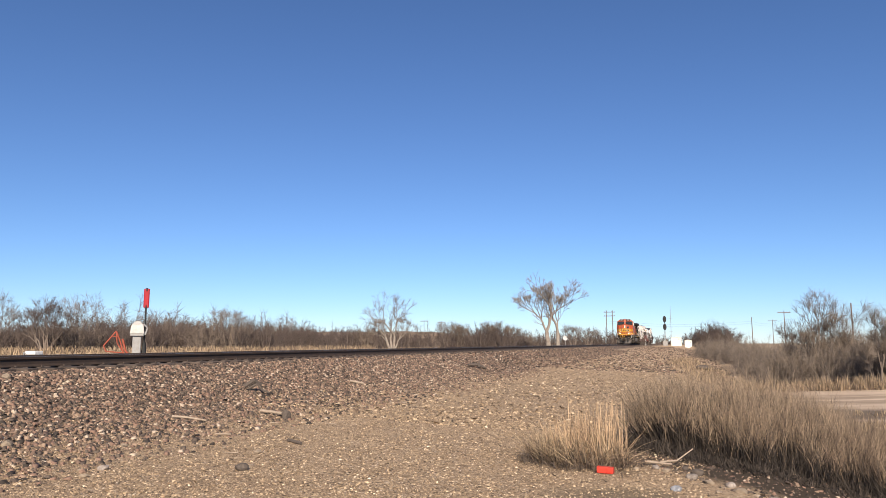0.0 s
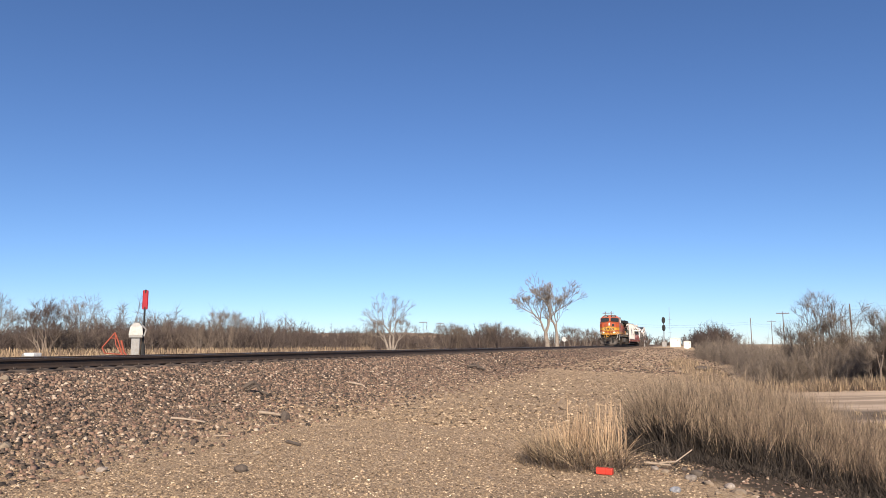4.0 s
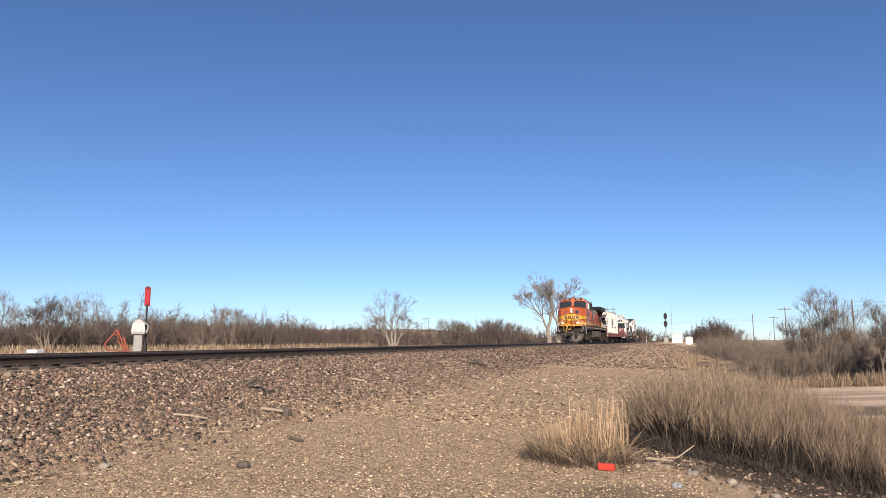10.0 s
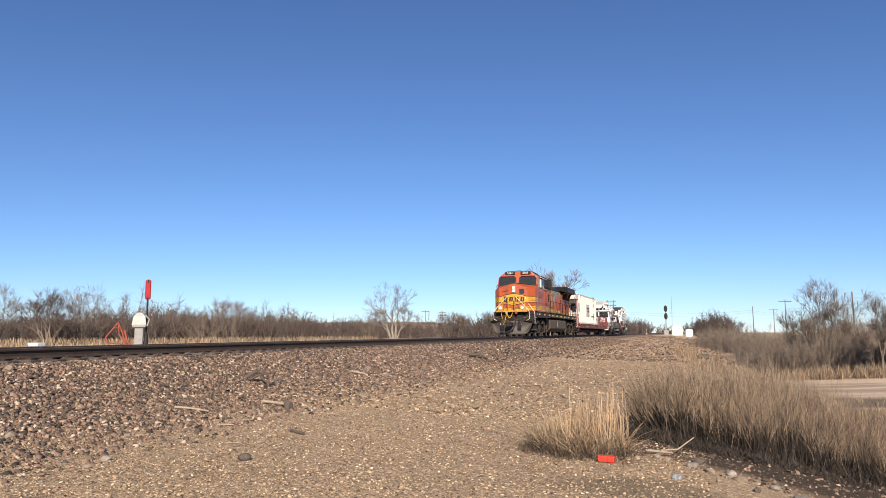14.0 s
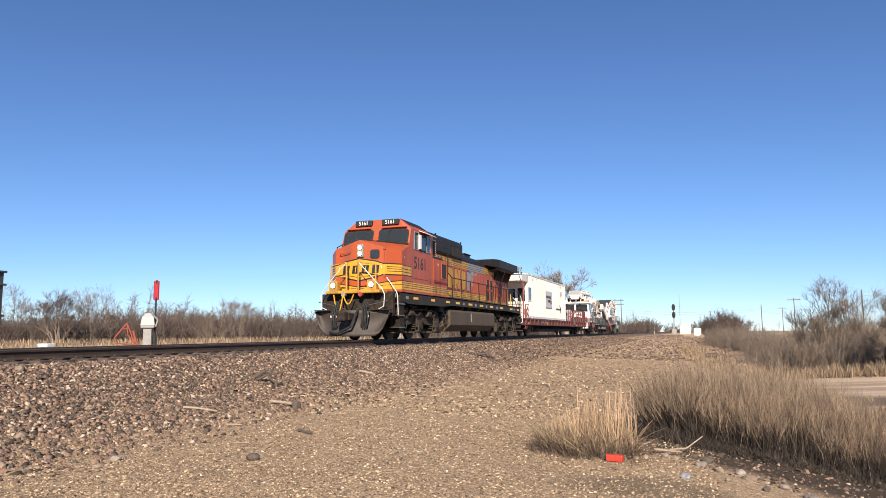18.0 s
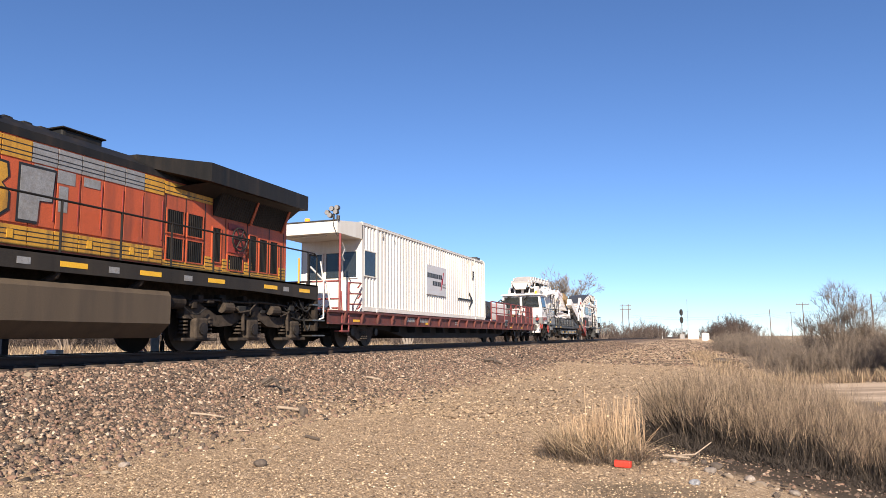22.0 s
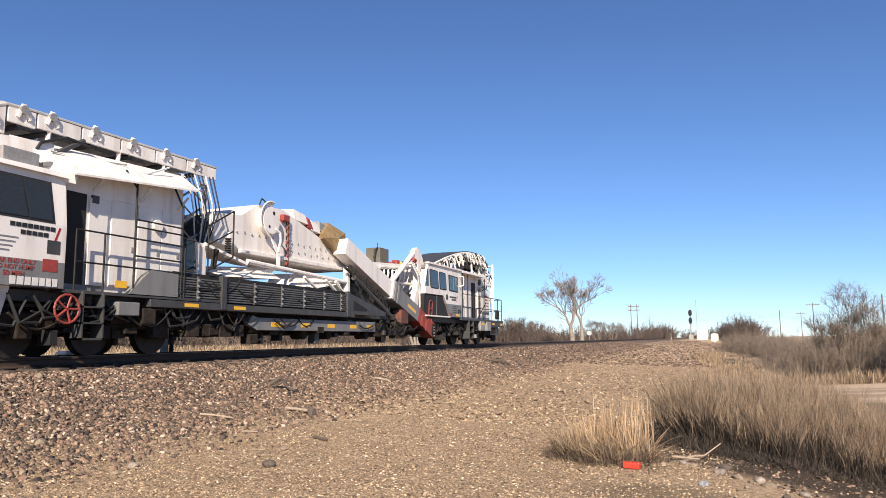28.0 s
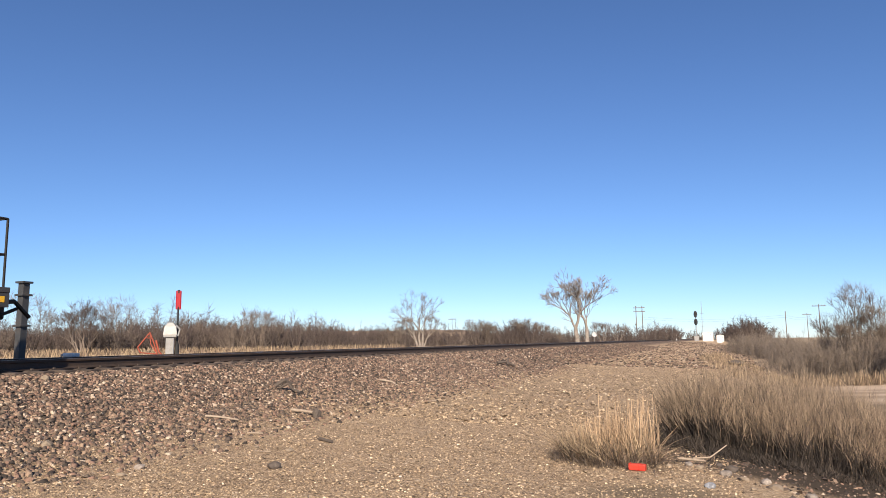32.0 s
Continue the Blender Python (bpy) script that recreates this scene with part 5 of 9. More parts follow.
def wheelset(parent, y, r=0.5):
    """Axle with two wheels, each with tread, flange, plate and hub; it rolls."""
    ax = thing("wheelset", "", "")
    for key in ("label", "category"):
        if key in ax:
            del ax[key]
    bm = new_bm()
    rod(bm, (-1.0, 0, 0), (1.0, 0, 0), 0.085, 12)
    axle = finish("axle", bm, WHEEL)
    for s in (-1, 1):
        bm = new_bm()
        for x0, x1, ra in ((0.685, 0.71, r + 0.025), (0.71, 0.82, r), (0.68, 0.84, 0.17)):
            rod(bm, (s * x0, 0, 0), (s * x1, 0, 0), ra, 36)
        w = finish("wheel", bm, WHEEL, axle, "dusty steel wheel")
        bm = new_bm()
        for k in range(3):
            a = k * 2.094
            rod(bm, (s * 0.822, 0.3 * math.cos(a), 0.3 * math.sin(a)), (s * 0.828, 0.3 * math.cos(a), 0.3 * math.sin(a)), 0.045, 8)
        finish("wheel_hole", bm, RUBBER, w)
    bpy.data.objects.remove(ax)
    axle.name = "wheelset"
    axle.parent = parent
    axle.location = (0, y, r)
    rolling.append((axle, y, r))
    return axle


def lamp_unit(parent, x, y, z, r, lit=True, body=None):
    bm = new_bm()
    rod(bm, (x, y, z), (x, y + 0.12, z), r * 1.15, 16)
    h = finish("lamp_housing", bm, body or BLACK, parent)
    bm = new_bm()
    rod(bm, (x, y - 0.012, z), (x, y + 0.01, z), r, 16)
    finish("lens", bm, LAMP_ON if lit else GALV, h, "lit headlight lens" if lit else "unlit glass lamp")
    return h


def side_bars(parent, x, y, z, widths, height, material, gap=0.05, name="marking"):
    """Writing that stays plain: a row of bars on the near side."""
    for w in widths:
        block(name, parent, material, x, x + 0.004, y, y + w, z, z + height)
        y += w + gap


# ---------------------------------------------------------------- locomotive
def build_locomotive():
    L = thing("locomotive", "weathered orange freight diesel locomotive with yellow stripes and black roof", "locomotive")
    W = 1.53
    # frame and walkway
    sill = slab("side_sill", L, SILL_M, [(-0.15, 1.85), (19.05, 1.85), (19.05, 1.42), (16, 1.5), (6, 1.5), (4.5, 1.42), (0.6, 1.40), (0.1, 1.5), (-0.15, 1.5)], "x", W - 0.06, W, "black side sill with yellow reflectors")
    slab("side_sill", L, BLACK, [(-0.15, 1.85), (19.05, 1.85), (19.05, 1.42), (4.5, 1.42), (-0.15, 1.5)], "x", -W, -W + 0.06)
    block("walkway", L, BLACK, -W, W, -0.5, 19.05, 1.80, 1.845)
    block("underframe", L, GREY_DIRT, -0.75, 0.75, -0.95, 19.2, 1.1, 1.75, 0.03)
    for y, w in ((1.13, 0.5), (3.1, 0.45), (5.0, 0.5), (6.35, 0.6), (8.3, 0.6), (10.2, 0.6), (12.1, 0.6), (14.2, 0.6), (16.4, 0.6), (18.1, 0.55)):
        block("reflector", sill, REFLECT, W + 0.001, W + 0.006, y, y + w, 1.6, 1.7)
    for y in (0.35, 7.4, 9.35, 11.3, 13.4, 17.3):
        block("stencil_plate", sill, GALV, W + 0.001, W + 0.005, y, y + 0.26, 1.58, 1.7)
    # nose: a broad, slightly ridged front with slanted corners
    yc, ya, ys, xa = -0.70, -0.60, -0.05, 1.08
    body = solid("nose", L, ORANGE, [(0, yc, 1.85), (0, yc, 3.88)] + [(s * a, y, z) for s in (-1, 1) for a, y, z in ((xa, ya, 1.85), (xa, ya, 3.56), (W, ys, 1.85), (W, ys, 3.42), (W, 0.698, 1.85), (W, 0.698, 3.76))] + [(0, 0.698, 4.00)], "orange wide nose with slanted corners")

    def nose_y(x):
        x = abs(x)
        return yc + (ya - yc) * x / xa if x < xa else ya + (ys - ya) * (x - xa) / (W - xa)

    def clipped(outline, inner):
        """The part of an outline on one side of the crease."""
        out = []
        for p, q in zip(outline, outline[1:] + outline[:1]):
            a, b = (xa - abs(p[0]), xa - abs(q[0])) if inner else (abs(p[0]) - xa, abs(q[0]) - xa)
            if a >= 0:
                out.append(p)
            if a * b < 0:
                t = a / (a - b)
                out.append((p[0] + (q[0] - p[0]) * t, p[1] + (q[1] - p[1]) * t))
        return out

    def on_nose(name, material, outline, out=0.008, parent=None, label=""):
        """A flat piece that follows the nose's facets."""
        bm = new_bm()
        for piece in (clipped(outline, True), clipped(outline, False)):
            if len(piece) < 3:
                continue
            rows = [[bm.verts.new((x, nose_y(x) - d, z)) for x, z in piece] for d in (out, -0.02)]
            bm.faces.new(rows[0])
            bm.faces.new(rows[1])
            k = len(piece)
            for i in range(k):
                bm.faces.new((rows[0][i], rows[0][(i + 1) % k], rows[1][(i + 1) % k], rows[1][i]))
        return finish(name, bm, material, parent or body, label)

    for s in (-1, 1):
        on_nose("yellow_band", YELLOW, [(s * 0.02, 1.90), (s * W, 1.94), (s * W, 2.26), (s * 0.9, 2.16), (s * 0.02, 2.02)], 0.008)
        on_nose("pinstripe", INK, [(s * 0.02, 2.02), (s * 0.9, 2.16), (s * W, 2.26), (s * W, 2.295), (s * 0.9, 2.195), (s * 0.02, 2.055)], 0.012)
        on_nose("pinstripe", INK, [(s * 0.02, 1.95), (s * 0.9, 2.06), (s * W, 2.12), (s * W, 2.14), (s * 0.9, 2.08), (s * 0.02, 1.97)], 0.012)
        on_nose("yellow_emblem", YELLOW, [(s * 0.01, 2.30), (s * 0.7, 2.44), (s * 1.0, 2.52), (s * W, 2.52), (s * W, 2.90), (s * 1.0, 2.90), (s * 0.7, 3.0), (s * 0.01, 3.12)], 0.010)
        for z in (2.62, 2.71, 2.79):
            on_nose("pinstripe", INK, [(s * 1.12, z), (s * W, z), (s * W, z + 0.025), (s * 1.12, z + 0.025)], 0.014)
        on_nose("black_border", INK, [(s * 0.01, 2.25), (s * 0.7, 2.39), (s * 1.0, 2.475), (s * W, 2.475), (s * W, 2.52), (s * 1.0, 2.52), (s * 0.7, 2.44), (s * 0.01, 2.30)], 0.012)
        on_nose("black_border", INK, [(s * 0.01, 3.12), (s * 0.7, 3.0), (s * 1.0, 2.90), (s * W, 2.90), (s * W, 2.945), (s * 1.0, 2.945), (s * 0.7, 3.05), (s * 0.01, 3.17)], 0.012)
        on_nose("dark_line", INK, [(s * 0.05, 2.40), (s * 0.6, 2.50), (s * 0.6, 2.525), (s * 0.05, 2.425)], 0.013)
    for x0, x1 in ((-0.74, -0.42), (-0.32, 0.0), (0.10, 0.42), (0.52, 0.84)):
        on_nose("emblem_bar", INK, [(x0, 2.56), (x1 - 0.04, 2.56), (x1, 2.88), (x0 + 0.04, 2.88)], 0.015)
        on_nose("emblem_slot", YELLOW, [(x0 + 0.13, 2.61), (x0 + 0.17, 2.61), (x0 + 0.20, 2.83), (x0 + 0.16, 2.83)], 0.018)
    for s in (-1, 1):
        solid("nose_top", body, BLACK, [(s * 0.05, 0.1, 3.975), (s * 1.45, 0.3, 3.60), (s * 1.5, 0.69, 3.785), (s * 0.05, 0.69, 4.015), (s * 0.05, 0.1, 3.95), (s * 1.45, 0.3, 3.57), (s * 1.5, 0.69, 3.75), (s * 0.05, 0.69, 3.98)])
    # nose door with its small window, grab iron
    on_nose("nose_door", ORANGE, [(0.28, 1.95), (1.02, 1.95), (1.02, 3.50), (0.28, 3.72)], 0.005)
    on_nose("door_seam", INK, [(1.02, 2.95), (1.035, 2.95), (1.035, 3.50), (1.02, 3.50)], 0.008)
    on_nose("door_window", RUBBER, [(0.46, 3.18), (0.52, 3.12), (0.78, 3.12), (0.84, 3.18), (0.84, 3.42), (0.78, 3.48), (0.52, 3.48), (0.46, 3.42)], 0.02)
    on_nose("door_window_pane", WINDOW, [(0.50, 3.17), (0.80, 3.17), (0.80, 3.43), (0.50, 3.43)], 0.028)
    for z in (3.46, 2.4):
        block("hinge", body, ORANGE, 1.0, 1.09, nose_y(1.04) - 0.04, nose_y(1.04) + 0.02, z, z + 0.12, 0.01)
    bar("grab_iron", body, HUB_RED, [(-0.85, nose_y(0.85) - 0.03, 3.40), (-0.83, nose_y(0.8) - 0.08, 3.32), (-0.42, nose_y(0.4) - 0.08, 3.38), (-0.40, nose_y(0.4) - 0.03, 3.46)], 0.016)
    hl = block("headlight_box", body, GALV, -0.08, 0.20, yc - 0.06, yc + 0.08, 3.20, 3.70, 0.02, "twin headlight housing")
    lamp_unit(hl, 0.06, yc - 0.07, 3.57, 0.095)
    lamp_unit(hl, 0.06, yc - 0.07, 3.34, 0.095)
    # cab
    cab = solid("cab", L, ORANGE, [(W, 0.7, 1.85), (-W, 0.7, 1.85), (W, 3.3, 1.85), (-W, 3.3, 1.85), (W, 0.7, 3.86), (-W, 0.7, 3.86), (W - 0.02, 0.94, 4.48), (-W + 0.02, 0.94, 4.48),
                                   (W, 3.3, 4.46), (-W, 3.3, 4.46), (0.95, 1.02, 4.93), (-0.95, 1.02, 4.93), (0.95, 3.3, 4.90), (-0.95, 3.3, 4.90)], "orange crew cab")
    solid("cab_roof", cab, BLACK, [(0.94, 1.2, 4.90), (-0.94, 1.2, 4.90), (0.97, 3.32, 4.90), (-0.97, 3.32, 4.90), (1.25, 1.35, 4.70), (-1.25, 1.35, 4.70), (1.25, 3.32, 4.70), (-1.25, 3.32, 4.70), (0.9, 1.25, 4.97), (-0.9, 1.25, 4.97), (0.9, 3.3, 4.95), (-0.9, 3.3, 4.95)], "black roof")

    def on_shield(name, material, outline, out, parent):
        bm = new_bm()
        def yy(z):
            return 0.7 + (z - 3.86) * 0.299
        rows = [[bm.verts.new((x, yy(z) - d, z)) for x, z in outline] for d in (out, -0.02)]
        bm.faces.new(rows[0])
        bm.faces.new(rows[1])
        k = len(outline)
        for i in range(k):
            bm.faces.new((rows[0][i], rows[0][(i + 1) % k], rows[1][(i + 1) % k], rows[1][i]))
        return finish(name, bm, material, parent)

    def chamfer(x0, x1, zl0, zl1, zh0, zh1, c=0.08):
        """Outline of a window whose bottom runs from zl0 to zl1, with cut corners."""
        return [(x0 + c, zl0), (x1 - c, zl1), (x1, zl1 + c), (x1, zh1 - c), (x1 - c, zh1), (x0 + c, zh0), (x0, zh0 - c), (x0, zl0 + c)]
    for s in (-1, 1):
        # black strip under the windshields
        on_shield("windshield_sill", BLACK, [(s * 0.05, 3.9), (s * 1.5, 3.70), (s * 1.5, 3.86), (s * 0.05, 4.05)], 0.012, cab)
        ws = on_shield("windshield", RUBBER, [(s * x, z) for x, z in chamfer(0.12, 1.46, 4.02, 3.84, 4.50, 4.46)], 0.02, cab)
        on_shield("pane", WINDOW, [(s * x, z) for x, z in chamfer(0.16, 1.42, 4.05, 3.88, 4.47, 4.43)], 0.032, ws)
        bar("wiper", ws, RUBBER, [(s * 0.75, 0.88, 4.55), (s * 0.6, 0.80, 4.40), (s * 0.55, 0.72, 4.15)], 0.012)
        block("visor", cab, HUB_RED, min(s * 0.25, s * 1.35), max(s * 0.25, s * 1.35), 0.78, 0.95, 4.54, 4.56)
        nb = block("number_board", cab, RUBBER, min(s * 0.22, s * 0.98), max(s * 0.22, s * 0.98), 0.86, 1.10, 4.67, 4.91, 0.03, "black number board")
        lettering("5161", 0.22, WHITE_RAIL, nb, facing_front(s * 0.60, 0.856, 4.785))
    bar("roof_grab", cab, BLACK, [(-0.25, 1.6, 4.93), (-0.25, 1.6, 5.02), (0.1, 1.6, 5.02), (0.1, 1.6, 4.93)], 0.015)
    # far corner of the nose: roof grab irons
    bar("grab_iron", body, BLACK, [(-1.45, 0.2, 3.6), (-1.5, 0.25, 3.75), (-1.5, 0.75, 3.95), (-1.45, 0.8, 3.85)], 0.02)
    # side windows
    x = W
    for a, b in ((1.20, 1.62), (1.80, 2.48), (2.60, 2.95)):
        side_window(cab, x, a, b, 3.68, 4.36, GALV if a < 1.3 or a > 2.5 else BLACK)
    block("sliding_pane_edge", cab, WHITE, x + 0.02, x + 0.10, 1.63, 1.80, 3.70, 4.30, 0.01, "pale folded wind deflector")
    solid("awning", cab, WHITE, [(x, 1.75, 4.50), (x, 3.05, 4.50), (x + 0.28, 1.75, 4.38), (x + 0.28, 3.05, 4.36), (x, 1.75, 4.47), (x + 0.28, 1.75, 4.36), (x, 3.05, 4.47), (x + 0.28, 3.05, 4.34)], "white sun awning over the window")
    for s, txtx in ((1, 1.87),):
        lettering("5161", 0.70, INK, cab, facing_side(x + 0.003, txtx, 3.08), depth=0.003, wide=1.0, bold=0.014)
    # yellow panels on the cab side
    up = block("yellow_panel", cab, YELLOW, x, x + 0.006, -0.05, 0.92, 2.52, 2.90)
    for z in (2.50, 2.62, 2.74, 2.88):
        block("pinstripe", up, INK, x + 0.001, x + 0.009, -0.05, 0.98 if z in (2.50, 2.88) else 0.85, z, z + 0.025)
    block("pinstripe", up, INK, x + 0.001, x + 0.009, 0.92, 0.96, 2.5, 2.9)
    for y0, y1 in ((-0.05, 1.02), (1.09, 1.68), (1.72, 2.72), (2.76, 3.28), (3.3, 4.1), (4.15, 5.15)):
        low = block("yellow_panel", cab, YELLOW if y0 < 3 else YELLOW_OLD, x, x + 0.006, y0, y1, 1.95, 2.27)
        for z in (2.03, 2.12, 2.20):
            block("pinstripe", low, INK, x + 0.001, x + 0.009, y0, y1, z, z + 0.02)
    block("pinstripe", cab, INK, x, x + 0.007, -0.05, 1.05, 2.27, 2.30)
    block("belt_moulding", cab, HUB_RED, x, x + 0.012, 1.05, 2.75, 2.46, 2.475)
    for z in (2.34, 2.40, 2.46, 2.52):
        block("vent_slot", cab, INK, x, x + 0.006, 2.95, 3.12, z, z + 0.02)
    block("builder_plate", cab, GALV, x, x + 0.006, 0.15, 0.24, 3.18, 3.27)
    # equipment locker behind the cab
    locker = block("locker", L, ORANGE_OLD, -W, W, 3.3, 5.2, 1.85, 3.5, 0.02, "orange equipment locker with a grille")
    block("locker_door", locker, ORANGE_OLD, W, W + 0.015, 3.42, 5.12, 2.55, 3.46)
    louvre(locker, W + 0.015, 4.35, 4.98, 2.68, 3.32, 10)
    block("door_sill", locker, HUB_RED, W, W + 0.05, 3.4, 5.15, 2.47, 2.50)
    block("placard", locker, WHITE, W + 0.015, W + 0.02, 3.9, 3.98, 3.2, 3.3)
    # hood
    HX = 0.95
    hood = block("hood", L, ORANGE_OLD, -HX, HX, 3.3, 18.25, 1.85, 3.95, 0.0, "faded orange engine hood")
    solid("hood_top", hood, BLACK, [(s * a, y, z) for s in (-1, 1) for y in (3.3, 8.75) for a, z in ((1.0, 3.93), (1.08, 4.05), (1.08, 4.68), (0.88, 4.84))], "tall black equipment housing")
    solid("hood_top", hood, BLACK, [(s * a, y, z) for s in (-1, 1) for y in (8.75, 18.25) for a, z in ((0.97, 3.93), (0.95, 4.1), (0.7, 4.3))], "rounded black hood top")
    for y0 in (3.45, 4.15):
        louvre(hood, 1.08, y0, y0 + 0.55, 3.72, 4.42, 7, False, GALV, BLACK, 0.08)
    louvre(hood, 1.08, 7.1, 8.55, 4.02, 4.5, 30, True, BLACK, BLACK, 0.03)
    block("air_duct", hood, BLACK, 0.9, 1.45, 3.35, 4.85, 3.5, 3.62, 0.03)
    for y in (5.1, 8.75):
        bar("lifting_lug", hood, BLACK, [(0.95, y, 4.7), (0.98, y, 4.84), (0.98, y + 0.08, 4.84), (0.95, y + 0.08, 4.7)], 0.03)
    st = block("exhaust_stack", hood, BLACK, -0.45, 0.45, 11.0, 12.0, 4.25, 4.55, 0.06, "black exhaust stack")
    block("stack_lip", st, BLACK, -0.5, 0.5, 10.95, 12.05, 4.52, 4.56, 0.02)
    for y in (9.6, 10.0, 10.35):
        block("roof_fitting", hood, BLACK, 0.3, 0.62, y, y + 0.22, 4.25, 4.38, 0.05)
    # doors along the hood
    edges = [5.3, 5.75, 6.2, 6.82, 7.5, 8.2, 8.72, 9.35, 9.95, 10.5, 11.05, 11.6, 12.15, 12.7, 13.3]
    rnd = random.Random(9)
    for a, b in zip(edges, edges[1:]):
        d = block("hood_door", hood, ORANGE_OLD, HX, HX + 0.02 + rnd.uniform(0, 0.008), a + 0.012, b - 0.012, 2.36, 3.50, 0.004)
        pale = 9.9 < a < 12.4
        t = block("yellow_top", d, GALV if pale and rnd.random() < 0.8 else YELLOW_OLD, HX + 0.001, HX + 0.024, a + 0.012, b - 0.012, 3.53, 3.90)
        lw = block("yellow_foot", d, YELLOW_OLD, HX + 0.001, HX + 0.024, a + 0.012, b - 0.012, 1.97, 2.32)
        for z in (3.60, 3.68, 3.80):
            block("pinstripe", t, INK, HX + 0.01, HX + 0.027, a, b, z, z + 0.018)
        for z in (2.05, 2.14, 2.23):
            block("pinstripe", lw, INK, HX + 0.01, HX + 0.027, a, b, z, z + 0.018)
        block("latch", d, HUB_RED, HX + 0.02, HX + 0.036, b - 0.06, b - 0.042, 2.5, 3.4)
        if rnd.random() < 0.5:
            block("latch_plate", d, YELLOW, HX + 0.02, HX + 0.035, a + 0.2, a + 0.32, 2.08, 2.24)
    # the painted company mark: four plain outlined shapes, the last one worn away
    shapes_ = ([(0.0, 0.0), (0.55, 0.0), (0.78, 0.18), (0.78, 0.42), (0.68, 0.5), (0.76, 0.62), (0.74, 0.86), (0.52, 1.0), (0.0, 1.0)],
               [(0.0, 0.0), (0.22, 0.0), (0.26, 0.3), (0.5, 0.0), (0.78, 0.0), (0.82, 1.0), (0.58, 1.0), (0.54, 0.7), (0.28, 1.0), (0.0, 1.0)],
               [(0.08, 0.0), (0.56, 0.0), (0.76, 0.16), (0.76, 0.46), (0.62, 0.6), (0.74, 0.72), (0.7, 0.96), (0.2, 1.0), (0.02, 0.84), (0.02, 0.56), (0.16, 0.42), (0.0, 0.28)],
               [(0.0, 0.0), (0.38, 0.0), (0.40, 0.4), (0.66, 0.42), (0.70, 1.0), (0.0, 1.0)])
    for i, outline in enumerate(shapes_):
        y = 6.80 + 0.98 * i
        mb = slab("company_mark", hood, INK, [(y + 0.4 + (a - 0.4) * 1.12, 2.93 + (b - 0.5) * 1.08) for a, b in outline], "x", HX + 0.032, HX + 0.036)
        slab("mark_fill", mb, YELLOW_OLD if i < 3 else GALV, [(y + a, 2.93 + (b - 0.5) * 0.98) for a, b in outline], "x", HX + 0.034, HX + 0.041)
    # bare primer patches around it
    for y0, y1, z0, z1 in ((10.0, 10.42, 3.1, 3.5), (10.5, 10.9, 3.25, 3.5), (10.55, 10.75, 2.7, 3.2), (11.1, 11.5, 3.3, 3.48), (9.85, 10.0, 3.05, 3.35)):
        block("primer_patch", hood, GALV, HX + 0.03, HX + 0.0335, y0, y1, z0, z1)
    # radiators at the rear
    solid("radiator", L, BLACK, [(s * a, y, z) for s in (-1, 1) for a, y, z in ((W, 14.2, 4.0), (W, 18.5, 4.02), (W, 14.2, 4.46), (W, 18.5, 4.44), (1.0, 13.2, 4.05), (0.8, 12.6, 4.1), (0.8, 12.6, 4.34), (1.2, 18.5, 4.5), (1.2, 14.2, 4.52))], "overhanging black radiator")
    solid("radiator_neck", L, BLACK, [(s * a, y, z) for s in (-1, 1) for a, y, z in ((1.4, 14.3, 4.02), (1.4, 18.3, 4.02), (1.0, 13.6, 3.78), (1.0, 18.3, 3.75))])
    for y0, y1 in ((15.0, 16.45), (16.6, 17.95)):
        solid("radiator_screen", hood, BLACK, [(1.25, y0, 4.0), (1.25, y1, 4.0), (0.98, y0, 3.35), (0.98, y1, 3.35), (0.9, y0, 4.0), (0.9, y1, 4.0), (0.9, y0, 3.35), (0.9, y1, 3.35)])
        for k in range(16):
            yy = y0 + 0.05 + (y1 - y0 - 0.1) * k / 15
            bar("screen_bar", hood, GREY_DIRT, [(1.255, yy, 3.98), (0.985, yy, 3.37)], 0.012, 4)
        solid("screen_frame", hood, ORANGE_OLD, [(1.28, y1, 4.0), (1.0, y1, 3.3), (1.28, y1 + 0.08, 4.0), (1.0, y1 + 0.08, 3.3), (0.95, y1, 3.3), (0.95, y1 + 0.08, 4.0)])
    top_band = block("yellow_panel", hood, YELLOW_OLD, HX, HX + 0.02, 13.32, 14.95, 3.60, 3.88)
    foot_band = block("yellow_panel", hood, YELLOW_OLD, HX, HX + 0.012, 13.32, 18.24, 1.93, 2.08)
    for z in (3.66, 3.78):
        block("pinstripe", top_band, INK, HX + 0.01, HX + 0.024, 13.32, 14.95, z, z + 0.018)
    block("pinstripe", foot_band, INK, HX + 0.01, HX + 0.016, 13.32, 18.24, 1.99, 2.008)
    for y in (13.36, 14.02, 14.7, 15.5, 16.4, 17.4, 18.1):
        block("panel_seam", hood, INK, HX, HX + 0.014, y, y + 0.012, 2.1, 3.9)
    for y0, y1, z0, z1, k in ((13.42, 13.95, 2.1, 2.6, 8), (13.42, 13.95, 2.72, 3.25, 8), (14.1, 14.62, 2.1, 2.6, 8), (14.1, 14.62, 2.72, 3.25, 8), (15.0, 15.3, 2.2, 3.05, 6), (16.5, 16.8, 2.1, 3.05, 6), (16.95, 17.3, 2.1, 3.0, 6), (17.45, 17.8, 2.1, 3.0, 6), (15.6, 16.2, 2.05, 2.42, 8)):
        louvre(hood, HX, y0, y1, z0, z1, k)
